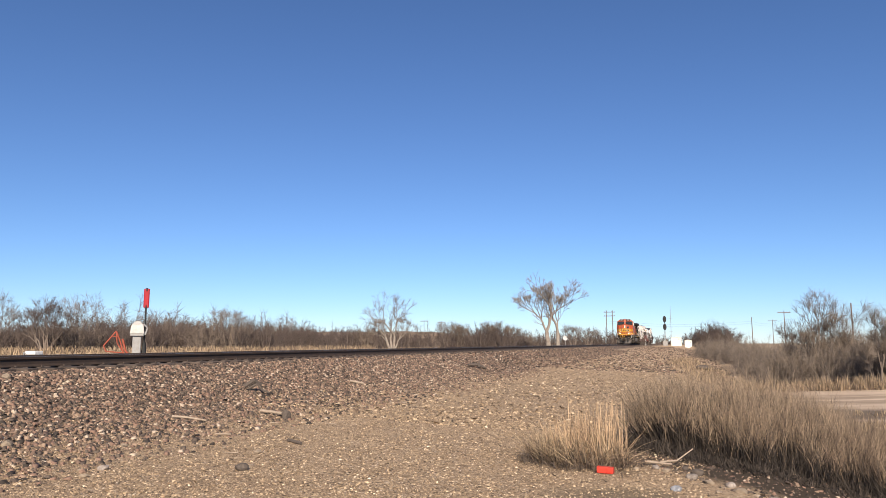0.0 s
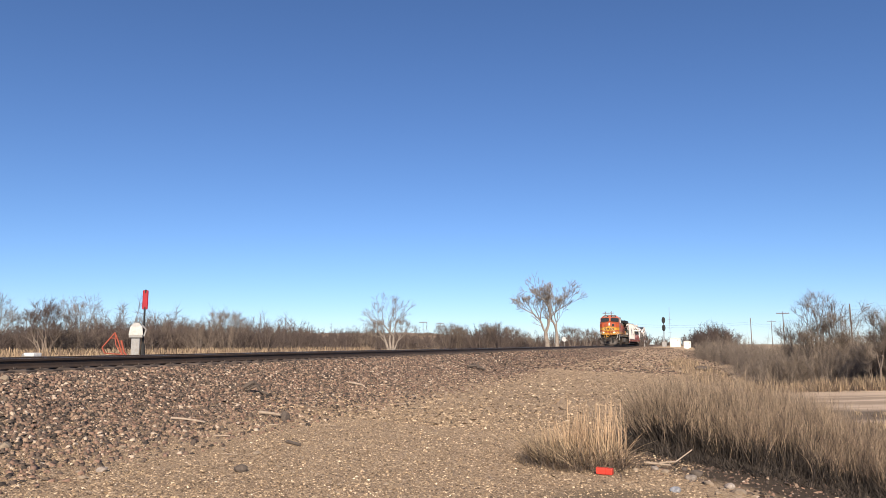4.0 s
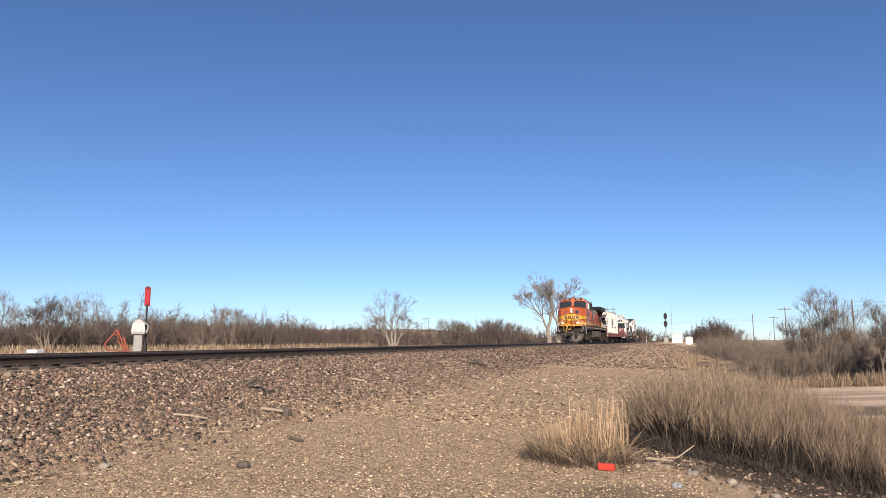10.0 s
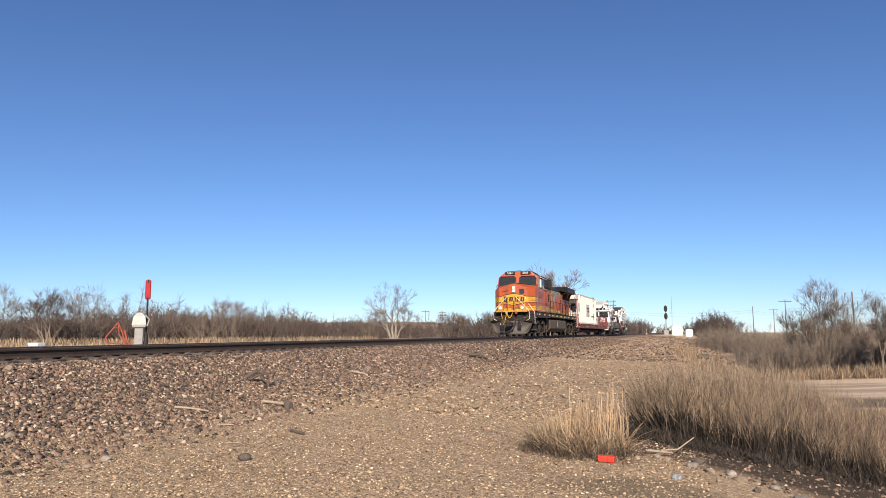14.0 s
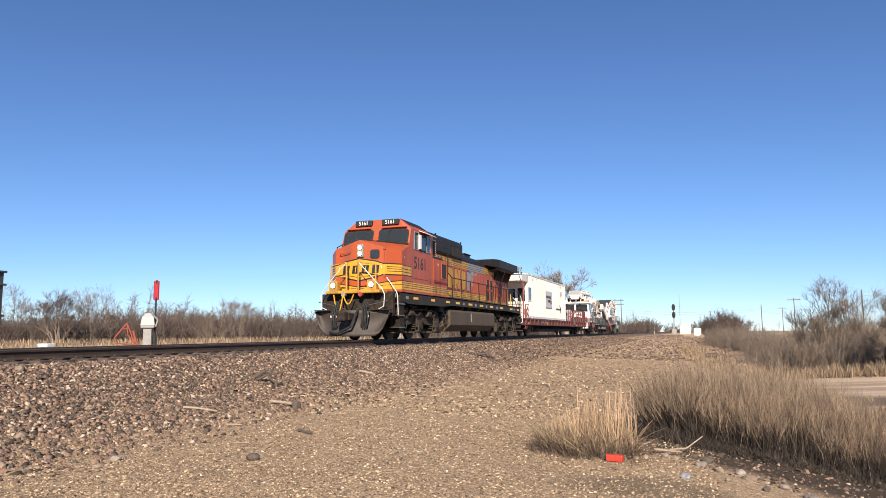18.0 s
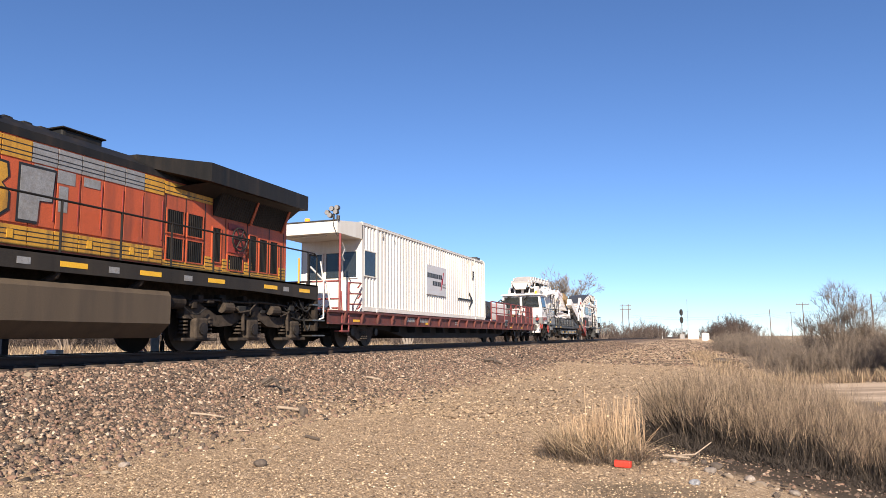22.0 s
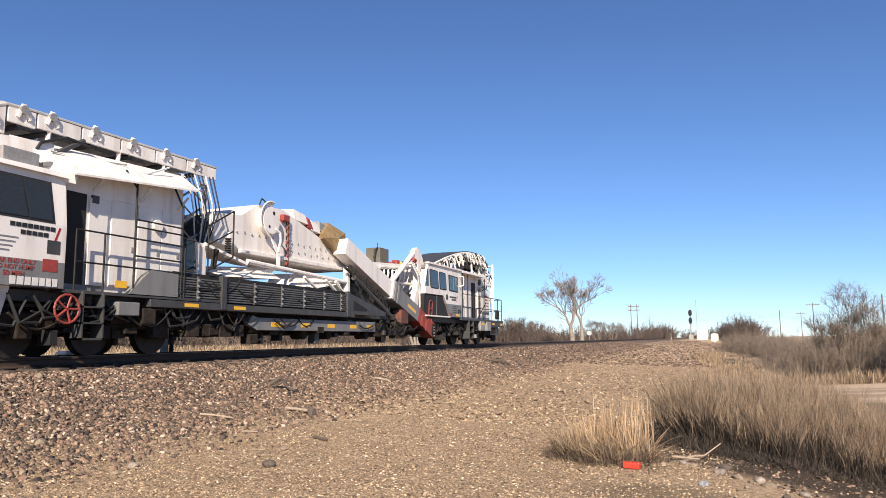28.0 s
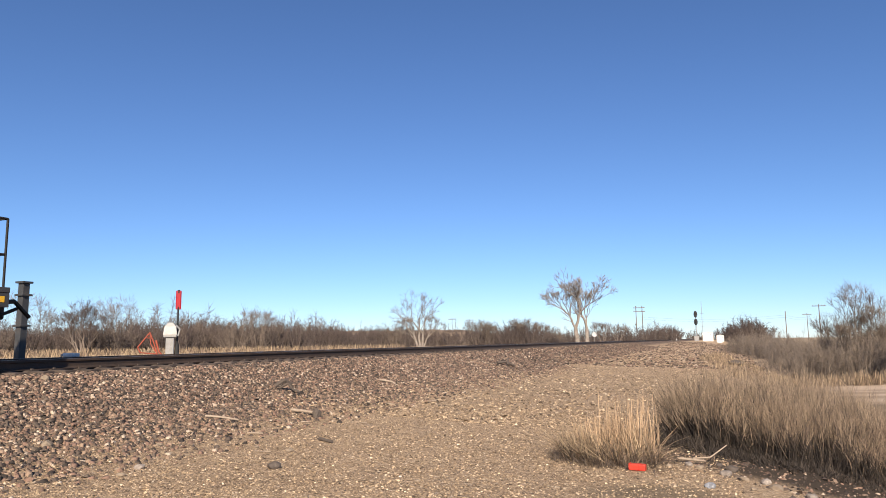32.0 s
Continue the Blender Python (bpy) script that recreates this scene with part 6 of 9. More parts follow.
    for y0 in (14.75, 15.4, 16.3, 17.9):
        f = block("yellow_panel", hood, YELLOW_OLD, HX, HX + 0.02, y0, y0 + 0.3, 1.97, 2.3)
        for z in (2.05, 2.14, 2.23):
            block("pinstripe", f, INK, HX + 0.01, HX + 0.024, y0, y0 + 0.3, z, z + 0.018)
    hb = block("hand_brake_recess", hood, HUB_RED, HX, HX + 0.02, 15.6, 16.25, 2.5, 3.25)
    for k in range(16):
        a0, a1 = k * 0.3927, (k + 1) * 0.3927
        bar("brake_wheel_rim", hb, BLACK, [(HX + 0.12, 15.95 + 0.3 * math.cos(a0), 2.85 + 0.3 * math.sin(a0)), (HX + 0.12, 15.95 + 0.3 * math.cos(a1), 2.85 + 0.3 * math.sin(a1))], 0.025)
    for k in range(6):
        a0 = k * 1.047
        bar("brake_wheel_spoke", hb, BLACK, [(HX + 0.14, 15.95, 2.85), (HX + 0.12, 15.95 + 0.3 * math.cos(a0), 2.85 + 0.3 * math.sin(a0))], 0.02)
    block("hood_end", hood, ORANGE_OLD, -HX, HX, 18.25, 18.27, 1.85, 3.9)
    # handrails
    rail = bar("handrail", L, BLACK, [(W - 0.04, 5.3, 3.05), (W - 0.04, 5.95, 2.82), (W - 0.04, 18.95, 2.80), (W - 0.04, 19.1, 2.7), (W - 0.04, 19.1, 1.85)], 0.022, 8, "black side handrail")
    for y in (5.95, 7.35, 8.8, 10.2, 11.6, 13.0, 14.4, 15.8, 17.2, 18.6):
        b = bar("stanchion", L, BLACK, [(W - 0.02, y, 1.5), (W - 0.04, y, 2.82)], 0.024)
    bar("grab_rail", L, BLACK, [(W - 0.02, 5.25, 2.2), (W + 0.02, 5.25, 4.1), (1.1, 5.25, 4.3)], 0.02)
    bar("grab_rail", L, BLACK, [(W - 0.02, 4.6, 4.2), (W + 0.05, 4.6, 4.3), (1.1, 4.6, 4.5)], 0.02)
    bar("handrail", L, BLACK, [(-W + 0.04, 5.3, 2.82), (-W + 0.04, 18.95, 2.80), (-W + 0.04, 19.1, 1.85)], 0.022)
    # fuel tank
    tank = slab("fuel_tank", L, BROWN_TANK, [(-1.15, 0.32), (1.15, 0.32), (1.5, 0.62), (1.5, 1.22), (1.42, 1.32), (-1.42, 1.32), (-1.5, 1.22), (-1.5, 0.62)], "y", 5.65, 13.05, "dusty brown fuel tank")
    solid("tank_end", tank, BROWN_TANK, [(s * a, y, z) for s in (-1, 1) for a, y, z in ((1.44, 5.65, 0.7), (1.44, 5.65, 1.3), (1.1, 5.65, 0.34), (1.2, 5.38, 0.9), (1.2, 5.45, 1.25), (0.9, 5.2, 0.4))])
    block("tank_gauge", tank, GALV, 1.5, 1.52, 8.75, 8.86, 0.78, 1.2)
    for y in (7.5, 8.55, 10.1, 12.1):
        bm = new_bm()
        rod(bm, (1.25, y, 1.30), (1.42, y + 0.1, 1.44), 0.07, 8)
        rod(bm, (1.42, y + 0.1, 1.40), (1.46, y + 0.12, 1.5), 0.06, 8)
        finish("filler_neck", bm, GREY_DIRT, tank)
    # air reservoirs and pipes under the walkway
    for y0, y1, z, r in ((5.0, 5.45, 1.12, 0.14), (13.2, 13.7, 1.12, 0.16), (0.5, 0.85, 1.12, 0.15)):
        bm = new_bm()
        rod(bm, (1.2, y0, z), (1.2, y1, z), r, 14)
        finish("air_reservoir", bm, GREY_DIRT, L)
    block("walkway_bracket", L, SHADE_BLACK, -1.35, 1.35, 4.6, 5.2, 1.2, 1.5)
    # bogies
    for c in (2.38, 16.25):
        bog = thing("bogie", "", "")
        frame_pts = [(-2.45, 1.02), (-1.95, 1.12), (-1.3, 0.86), (-0.75, 0.90), (-0.5, 1.12), (0.5, 1.12), (0.75, 0.90), (1.3, 0.86), (1.95, 1.12), (2.45, 1.02), (2.45, 0.78), (1.9, 0.72), (1.3, 0.58), (0.75, 0.62), (0.4, 0.78), (-0.4, 0.78), (-0.75, 0.62), (-1.3, 0.58), (-1.9, 0.72), (-2.45, 0.78)]
        bm = new_bm()
        prism(bm, frame_pts, "x", 1.0, 1.22)
        bogf = finish("bogie_frame", bm, BOGIE_M, L, "dust-caked cast bogie frame")
        bogf.location = (0, c, 0)
        bpy.data.objects.remove(bog)
        bm = new_bm()
        prism(bm, frame_pts, "x", -1.22, -1.0)
        box(bm, -1.0, 1.0, -0.4, 0.4, 0.6, 0.95)
        finish("far_frame", bm, BOGIE_M, bogf)
        for k in (-1.97, 0, 1.97):
            jb = finish("journal_box", box(new_bm(), 1.02, 1.34, k - 0.22, k + 0.22, 0.28, 0.78, 0.05), BOGIE_M, bogf)
            bm = new_bm()
            rod(bm, (1.34, k, 0.53), (1.39, k, 0.53), 0.14, 14)
            rod(bm, (1.39, k, 0.53), (1.40, k, 0.53), 0.09, 10)
            finish("bearing_cap", bm, WHEEL, jb)
            for kk in (-0.42, 0.42):
                bm = new_bm()
                for q in range(5):
                    rod(bm, (1.14, k + kk, 0.42 + q * 0.085), (1.14, k + kk, 0.46 + q * 0.085), 0.11, 10)
                finish("coil_spring", bm, BOGIE_M, bogf)
            finish("pedestal", box(new_bm(), 1.02, 1.30, k - 0.6, k + 0.6, 0.24, 0.32, 0.02), BOGIE_M, jb)
        for k in (-1.0, 1.0):
            bm = new_bm()
            rod(bm, (1.3, k - 0.25, 1.05), (1.3, k + 0.12, 1.05), 0.13, 12)
            rod(bm, (1.3, k + 0.12, 1.05), (1.32, k + 0.55, 0.98), 0.04, 8)
            rod(bm, (1.32, k + 0.55, 1.02), (1.3, k + 0.62, 0.5), 0.045, 8)
            finish("brake_cylinder", bm, BOGIE_M, bogf)
        bm = new_bm()
        pipe(bm, [(1.28, -2.3, 1.16), (1.3, -1.6, 1.22), (1.3, -0.5, 1.2), (1.3, 0.4, 1.24), (1.3, 1.4, 1.2), (1.28, 2.2, 1.1)], 0.025)
        pipe(bm, [(1.32, -1.0, 1.2), (1.36, -0.6, 0.95), (1.36, -0.2, 1.0), (1.3, 0.2, 1.25)], 0.02)
        pipe(bm, [(1.32, 0.9, 1.2), (1.36, 1.2, 0.9), (1.34, 1.6, 1.0), (1.3, 1.9, 1.35)], 0.02)
        finish("brake_pipe", bm, BOGIE_M, bogf)
        bm = new_bm()
        rod(bm, (1.24, -0.15, 0.95), (1.26, -0.15, 0.95), 0.09, 10)
        finish("frame_opening", bm, SHADE_BLACK, bogf)
        bm = new_bm()
        rod(bm, (1.24, 1.45, 0.95), (1.26, 1.45, 0.95), 0.09, 10)
        finish("frame_opening", bm, SHADE_BLACK, bogf)
        for k in (-1.97, 0, 1.97):
            wheelset(L, c + k, 0.53)
    clutter = random.Random(51)
    for k in range(34):
        y, z = clutter.choice((0.3, 4.2, 13.2, 17.6)) + clutter.uniform(-0.4, 1.2), clutter.uniform(0.75, 1.4)
        w, sag = clutter.uniform(0.25, 0.9), clutter.uniform(0.05, 0.4)
        x1 = clutter.uniform(1.15, 1.42)
        bar("air_pipe", L, RUBBER if k % 3 else GREY_DIRT, [(x1, y + w * q / 6, z - sag * math.sin(math.pi * q / 6)) for q in range(7)], clutter.uniform(0.014, 0.028), 5)
    for c in (2.38, 16.25):
        for k in range(26):
            y, z = c + clutter.uniform(-2.4, 2.4), clutter.uniform(0.95, 1.38)
            w, h = clutter.uniform(0.08, 0.3), clutter.uniform(0.06, 0.2)
            x1 = clutter.uniform(1.1, 1.4)
            block("bogie_fitting", L, GREY_DIRT if k % 3 else SHADE_BLACK, x1 - 0.2, x1, y, y + w, z - h, z, 0.02)
    # Added black block stands in for the shade between the bogies.
    block("traction_shadow_plate", L, SHADE_BLACK, -0.6, 0.6, 0.2, 18.4, 0.75, 1.12)
    # front end: platform, plough, coupler, lamps, rails and hoses
    before = set(L.children)
    block("anticlimber", L, YELLOW_OLD, -1.15, 1.15, -0.95, -0.2, 1.76, 1.88, 0.03, "yellow front platform edge")
    block("front_plate", L, GREY_DIRT, -1.52, 1.52, -0.72, -0.5, 0.9, 1.78, 0.02, "dark pilot plate")
    bm = new_bm()
    sheets = []
    for back in (0.0, 0.03):
        cols = []
        for i in range(-12, 13):
            u = abs(i) / 12
            low = 0.14 + 0.95 * max(0.0, (u - 0.55) / 0.45) ** 2.6
            cols.append([bm.verts.new((1.58 * i / 12, -1.14 + 0.34 * u + 0.14 * math.sin(math.pi * k / 7) - 0.17 * k / 7 + back, 1.12 + (low - 1.12) * k / 7)) for k in range(8)])
        sheets.append(cols)
    front, rear = sheets
    for i in range(24):
        for k in range(7):
            bm.faces.new((front[i][k], front[i][k + 1], front[i + 1][k + 1], front[i + 1][k]))
            bm.faces.new((rear[i][k], rear[i + 1][k], rear[i + 1][k + 1], rear[i][k + 1]))
        for k in (0, 7):
            bm.faces.new((front[i][k], front[i + 1][k], rear[i + 1][k], rear[i][k]))
    for i in (0, 24):
        for k in range(7):
            bm.faces.new((front[i][k], front[i][k + 1], rear[i][k + 1], rear[i][k]))
    bmesh.ops.recalc_face_normals(bm, faces=bm.faces)
    plough = finish("snow_plough", bm, PLOUGH_M, L, "dull brown curved snow plough", True)
    for s in (-1, 1):
        block("plough_bracket", plough, GREY_DIRT, min(s * 0.5, s * 0.62), max(s * 0.5, s * 0.62), -0.95, -0.55, 0.3, 1.05, 0.01)
        block("plough_lip", plough, GREY_DIRT, min(s * 0.2, s * 1.58), max(s * 0.2, s * 1.58), -1.02, -0.72, 1.10, 1.15, 0.01)
        for k in (0.55, 0.68, 0.8):
            bar("hose_stem", plough, RUBBER, [(s * k, -1.08, 1.12), (s * (k - 0.02), -1.14, 0.8), (s * (k - 0.06), -1.16, 0.52)], 0.024, 6)
            bm = new_bm()
            rod(bm, (s * (k - 0.01), -1.12, 0.92), (s * (k - 0.02), -1.13, 0.84), 0.034, 8)
            finish("hose_coupling", bm, STEEL, plough)
    cp = block("coupler", L, GREY_DIRT, -0.16, 0.16, -1.45, -0.5, 0.72, 1.02, 0.05, "rusty knuckle coupler")
    block("knuckle", cp, GREY_DIRT, -0.24, 0.12, -1.75, -1.4, 0.68, 1.06, 0.08)
    for s in (-1, 1):
        db = block("ditch_light_box", L, YELLOW_OLD, min(s * 0.62, s * 1.0), max(s * 0.62, s * 1.0), -0.95, -0.7, 1.86, 2.26, 0.02, "yellow ditch light bracket")
        lamp_unit(db, s * 0.81, -0.97, 2.08, 0.11)
        # corner steps and white handrails
        st = block("step_well", L, GREY_DIRT, min(s * 1.1, s * 1.52), max(s * 1.1, s * 1.52), -0.55, -0.1, 0.35, 1.78, 0.02)
        for z in (0.45, 0.9, 1.35):
            block("step", st, STEEL, min(s * 1.15, s * 1.56), max(s * 1.15, s * 1.56), -0.75, -0.1, z, z + 0.04)
        bar("corner_handrail", L, WHITE_RAIL, [(s * 0.9, -0.9, 2.86), (s * 0.95, -0.8, 2.6), (s * 1.5, -0.78, 1.85), (s * 1.56, -0.78, 1.7), (s * 1.56, -0.72, 0.95), (s * 1.5, -0.6, 0.88)], 0.018, 8, "white painted corner handrail")
        bar("white_handrail", L, WHITE_RAIL, [(s * 0.25, -0.92, 2.95), (s * 0.7, -0.95, 2.5), (s * 1.25, -0.92, 1.9), (s * 1.35, -0.92, 1.7), (s * 1.32, -0.92, 1.25), (s * 1.1, -0.9, 1.15)], 0.016, 8)
        bar("gate_post", L, YELLOW_OLD, [(s * 0.25, -0.92, 1.88), (s * 0.25, -0.92, 2.95)], 0.035)
        bar("gate_post", L, YELLOW_OLD, [(s * 0.95, -0.85, 1.88), (s * 0.95, -0.85, 2.85)], 0.03)
        bar("front_rail", L, YELLOW_OLD, [(s * 0.25, -0.92, 2.95), (s * 0.95, -0.85, 2.85)], 0.025)
        bar("front_rail", L, YELLOW_OLD, [(s * 0.25, -0.92, 2.4), (s * 0.95, -0.85, 2.4)], 0.022)
        for k in (0.55, 0.62, 0.69):
            bm = new_bm()
            pipe(bm, [(s * k, -0.95, 1.45), (s * k, -1.12, 1.2), (s * (k + 0.02), -1.2, 0.7), (s * (k + 0.01), -1.15, 0.45)], 0.025)
            finish("air_hose", bm, RUBBER, L)
        bar("cut_lever", L, STEEL, [(s * 0.2, -1.0, 1.15), (s * 0.7, -0.98, 1.3), (s * 1.45, -0.9, 1.45)], 0.018)
        bm = new_bm()
        rod(bm, (s * 0.36, -0.98, 1.72), (s * 0.36, -0.85, 1.72), 0.09, 12)
        finish("marker_lamp", bm, GALV if s < 0 else HUB_RED, L)
    bm = new_bm()
    rod(bm, (1.42, -0.74, 1.68), (1.42, -0.70, 1.68), 0.09, 14)
    finish("round_plate", bm, GALV, L)
    for x0, x1, dip in ((-0.75, -0.35, 1.0), (-0.35, 0.1, 1.35)):
        pts = [(x0 + (x1 - x0) * k / 8, -1.0, 1.72 - (1.72 - dip) * math.sin(math.pi * k / 8)) for k in range(9)]
        bar("jumper_cable", L, YELLOW, pts, 0.025)
    bar("brake_hose", L, RUBBER, [(0.3, -0.9, 1.2), (0.35, -1.25, 1.0), (0.2, -1.4, 0.5), (-0.4, -1.35, 0.25), (-0.8, -1.2, 0.3)], 0.045)
    # the platform and its fittings stand well ahead of the nose, the corner steps beside it
    for ob in [c for c in L.children if c not in before]:
        kind = ob.name.split(".")[0]
        ob.location.y += {"step_well": 0.30, "corner_handrail": 0.25, "round_plate": 0.2, "front_plate": -0.15}.get(kind, -0.34)
    # rear end
    block("rear_plate", L, GREY_DIRT, -1.52, 1.52, 19.0, 19.15, 0.5, 1.85, 0.02)
    block("rear_coupler", L, GREY_DIRT, -0.16, 0.16, 19.1, 19.95, 0.72, 1.02, 0.05)
    for z in (0.35, 0.8, 1.25):
        block("step", L, STEEL, 1.1, 1.55, 18.8, 19.5, z, z + 0.04)
    bar("white_handrail", L, WHITE_RAIL, [(1.5, 19.3, 2.6), (1.56, 19.4, 1.9), (1.56, 19.4, 0.9), (1.5, 19.25, 0.85)], 0.022)
    bar("rear_gate", L, BLACK, [(1.45, 18.75, 1.85), (1.45, 18.75, 2.75), (1.45, 19.05, 2.75)], 0.022)
    bar("rear_gate", L, YELLOW, [(0.9, 19.05, 1.85), (0.9, 19.05, 2.7)], 0.03)
    return L


loco = build_locomotive()


# ---------------------------------------------------------------- flat car with its crew container
def freight_bogie(parent, c, near=1.1):
    bm = new_bm()
    prism(bm, [(-1.15, 0.62), (-0.85, 0.72), (-0.35, 0.66), (-0.3, 0.80), (0.3, 0.80), (0.35, 0.66), (0.85, 0.72), (1.15, 0.62), (1.15, 0.40), (0.75, 0.38), (0.32, 0.2), (-0.32, 0.2), (-0.75, 0.38), (-1.15, 0.40)], "x", near - 0.08, near + 0.06)
    f = finish("bogie_frame", bm, BOGIE_M, parent, "rusty cast bogie side frame")
    f.location = (0, c, 0)
    bm = new_bm()
    prism(bm, [(-1.15, 0.62), (-0.35, 0.66), (0.35, 0.66), (1.15, 0.62), (1.15, 0.40), (0.32, 0.2), (-0.32, 0.2), (-1.15, 0.40)], "x", -near - 0.06, -near + 0.08)
    box(bm, -near, near, -0.2, 0.2, 0.4, 0.72)
    finish("bolster", bm, BOGIE_M, f)
    for k in (-0.17, 0.0, 0.17):
        bm = new_bm()
        for q in range(5):
            rod(bm, (near + 0.07, k, 0.26 + q * 0.07), (near + 0.07, k, 0.30 + q * 0.07), 0.075, 10)
        finish("coil_spring", bm, BOGIE_M, f)
    for k in (-0.89, 0.89):
        bm = new_bm()
        rod(bm, (near - 0.05, k, 0.5), (near + 0.14, k, 0.5), 0.13, 12)
        finish("bearing_cap", bm, WHEEL, f)
        wheelset(parent, c + k, 0.46)
    return f


def build_flat_car():
    F = thing("flat_car", "oxide red flat car carrying a container and red-railed equipment deck", "flat car")
    W = 1.42
    deck = block("deck", F, RED_BROWN, -W + 0.05, W - 0.05, 19.95, 47.25, 1.10, 1.16, 0.0, "worn timber and steel deck")
    for s in (-1, 1):
        bm = new_bm()
        prism(bm, [(19.9, 1.16), (47.3, 1.16), (47.3, 0.76), (19.9, 0.76)], "x", s * (W - 0.02), s * (W - 0.06))
        side = finish("side_sill", bm, RED_BROWN, F, "oxide red side sill with stake pockets")
        block("sill_flange", side, RED_BROWN, s * (W - 0.06), s * (W + 0.05), 19.9, 47.3, 1.10, 1.172)
        block("sill_flange", side, RED_BROWN, s * (W - 0.06), s * (W + 0.03), 19.9, 47.3, 0.73, 0.78)
        if s > 0:
            for y in np.arange(20.9, 47, 1.22):
                solid("stake_pocket", side, RED_BROWN, [(W - 0.03, y, 1.12), (W - 0.03, y + 0.12, 1.12), (W + 0.10, y, 1.10), (W + 0.10, y + 0.12, 1.10), (W + 0.02, y + 0.03, 0.78), (W + 0.02, y + 0.09, 0.78), (W - 0.03, y, 0.78)])
            side_bars(side, W - 0.018, 26.05, 0.90, (0.16, 0.14, 0.14, 0.14), 0.16, GALV, 0.05)
            side_bars(side, W - 0.018, 27.35, 0.90, (0.12, 0.13, 0.13, 0.13, 0.13, 0.13), 0.16, GALV, 0.04)
            side_bars(side, W - 0.018, 31.6, 0.95, (0.2, 0.24), 0.05, GALV, 0.05)
            side_bars(side, W - 0.018, 31.6, 0.87, (0.15, 0.3), 0.05, GALV, 0.05)
            for y in (21.6, 27.95, 41.2, 43.9):
                block("reflector", side, REFLECT, W - 0.018, W - 0.012, y, y + 0.45, 0.82, 0.90)
            for y in (34.35, 38.1):
                block("paint_splash", side, GALV, W - 0.018, W - 0.012, y, y + 0.07, 0.80, 1.08)
            block("notice_board", side, GALV, W + 0.03, W + 0.05, 39.9, 40.5, 0.92, 1.28)
            block("notice", side, INK, W + 0.05, W + 0.053, 39.95, 40.45, 0.96, 1.24)
    slab("centre_sill", F, SHADE_BLACK, [(20.2, 0.95), (46.9, 0.95), (46.9, 0.62), (41.8, 0.6), (39.5, 0.28), (27.0, 0.28), (24.8, 0.6), (20.2, 0.62)], "x", -0.95, 0.95, "black fish-bellied centre sill")
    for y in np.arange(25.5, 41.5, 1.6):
        block("cross_bearer", F, SHADE_BLACK, -1.3, 1.3, y, y + 0.08, 0.5, 1.1)
    freight_bogie(F, 22.75)
    freight_bogie(F, 43.7)
    block("coupler", F, GREY_DIRT, -0.15, 0.15, 19.4, 20.2, 0.72, 1.0, 0.05)
    block("coupler", F, GREY_DIRT, -0.15, 0.15, 47.0, 48.2, 0.72, 1.0, 0.05)
    # porch rails, ladder and steps at the front end
    zt = 2.12
    for y, z1 in ((20.85, 3.68), (21.45, 2.12)):
        bar("post", F, RED_RAIL, [(1.30, y, 0.78), (1.30, y, z1)], 0.04, 8, "faded red porch post")
    bar("post", F, RED_RAIL, [(-1.2, 20.85, 1.1), (-1.2, 20.85, 3.68)], 0.04)
    for z in (1.25, 1.55, 2.12):
        bar("rail", F, RED_RAIL, [(-1.2, 20.45, z), (1.3, 20.75, z)], 0.03)
    for z in (1.4, 1.75, 2.12):
        bar("rail", F, RED_RAIL, [(1.3, 21.45, z), (1.3, 22.35, z + 0.04), (1.3, 22.1, z - 0.14)], 0.025)
    bar("stair_rail", F, RED_RAIL, [(1.38, 20.8, 1.8), (1.42, 20.8, 1.1), (1.42, 20.8, 0.5), (1.42, 21.25, 0.5), (1.42, 21.25, 1.8)], 0.025)
    block("step", F, RED_RAIL, 1.15, 1.45, 20.8, 21.25, 0.5, 0.54)
    bar("uncoupling_rod", F, WHITE_RAIL, [(0.9, 19.7, 2.5), (1.2, 20.2, 2.0), (1.3, 20.3, 1.2), (1.1, 20.0, 0.95)], 0.03, 6, "white bent rod")
    for x in (-0.9, -0.3, 0.3, 0.9):
        bar("end_rail_post", F, RED_RAIL, [(x, 20.45 + 0.12 * x, 1.15), (x, 20.45 + 0.12 * x, 2.1)], 0.025)
    bar("hose_loop", F, RUBBER, [(0.9, 20.3, 1.35), (1.1, 20.3, 1.2), (1.25, 20.3, 1.3), (1.3, 20.4, 1.0)], 0.03)
    # equipment deck with red rails behind the container
    zr = (1.35, 1.62, 1.92, 2.24)
    y0, y1 = 37.6, 47.1
    posts = [37.6, 38.65, 40.2, 41.7, 42.9, 44.1, 45.3, 46.4, 47.1]
    for y in posts:
        bar("post", F, RED_RAIL, [(1.34, y, 1.1), (1.34, y, 2.24)], 0.035, 8, "faded red railing post")
        bar("post", F, RED_RAIL, [(-1.34, y, 1.1), (-1.34, y, 2.24)], 0.035)
    for z in zr[1:]:
        bar("rail", F, RED_RAIL, [(1.34, y0 + (0 if z < 2 else 0), z), (1.34, y1, z)], 0.028)
        bar("rail", F, RED_RAIL, [(-1.34, y0, z), (-1.34, y1, z)], 0.028)
        bar("rail", F, RED_RAIL, [(-1.34, y1, z), (1.34, y1, z)], 0.028)
    block("mesh_panel", F, RED_BROWN, 1.32, 1.335, 38.7, 47.05, 1.17, 1.53, 0, "red kick plate")
    block("mesh_panel", F, RED_BROWN, 1.32, 1.335, 45.3, 47.05, 1.55, 2.2)
    return F


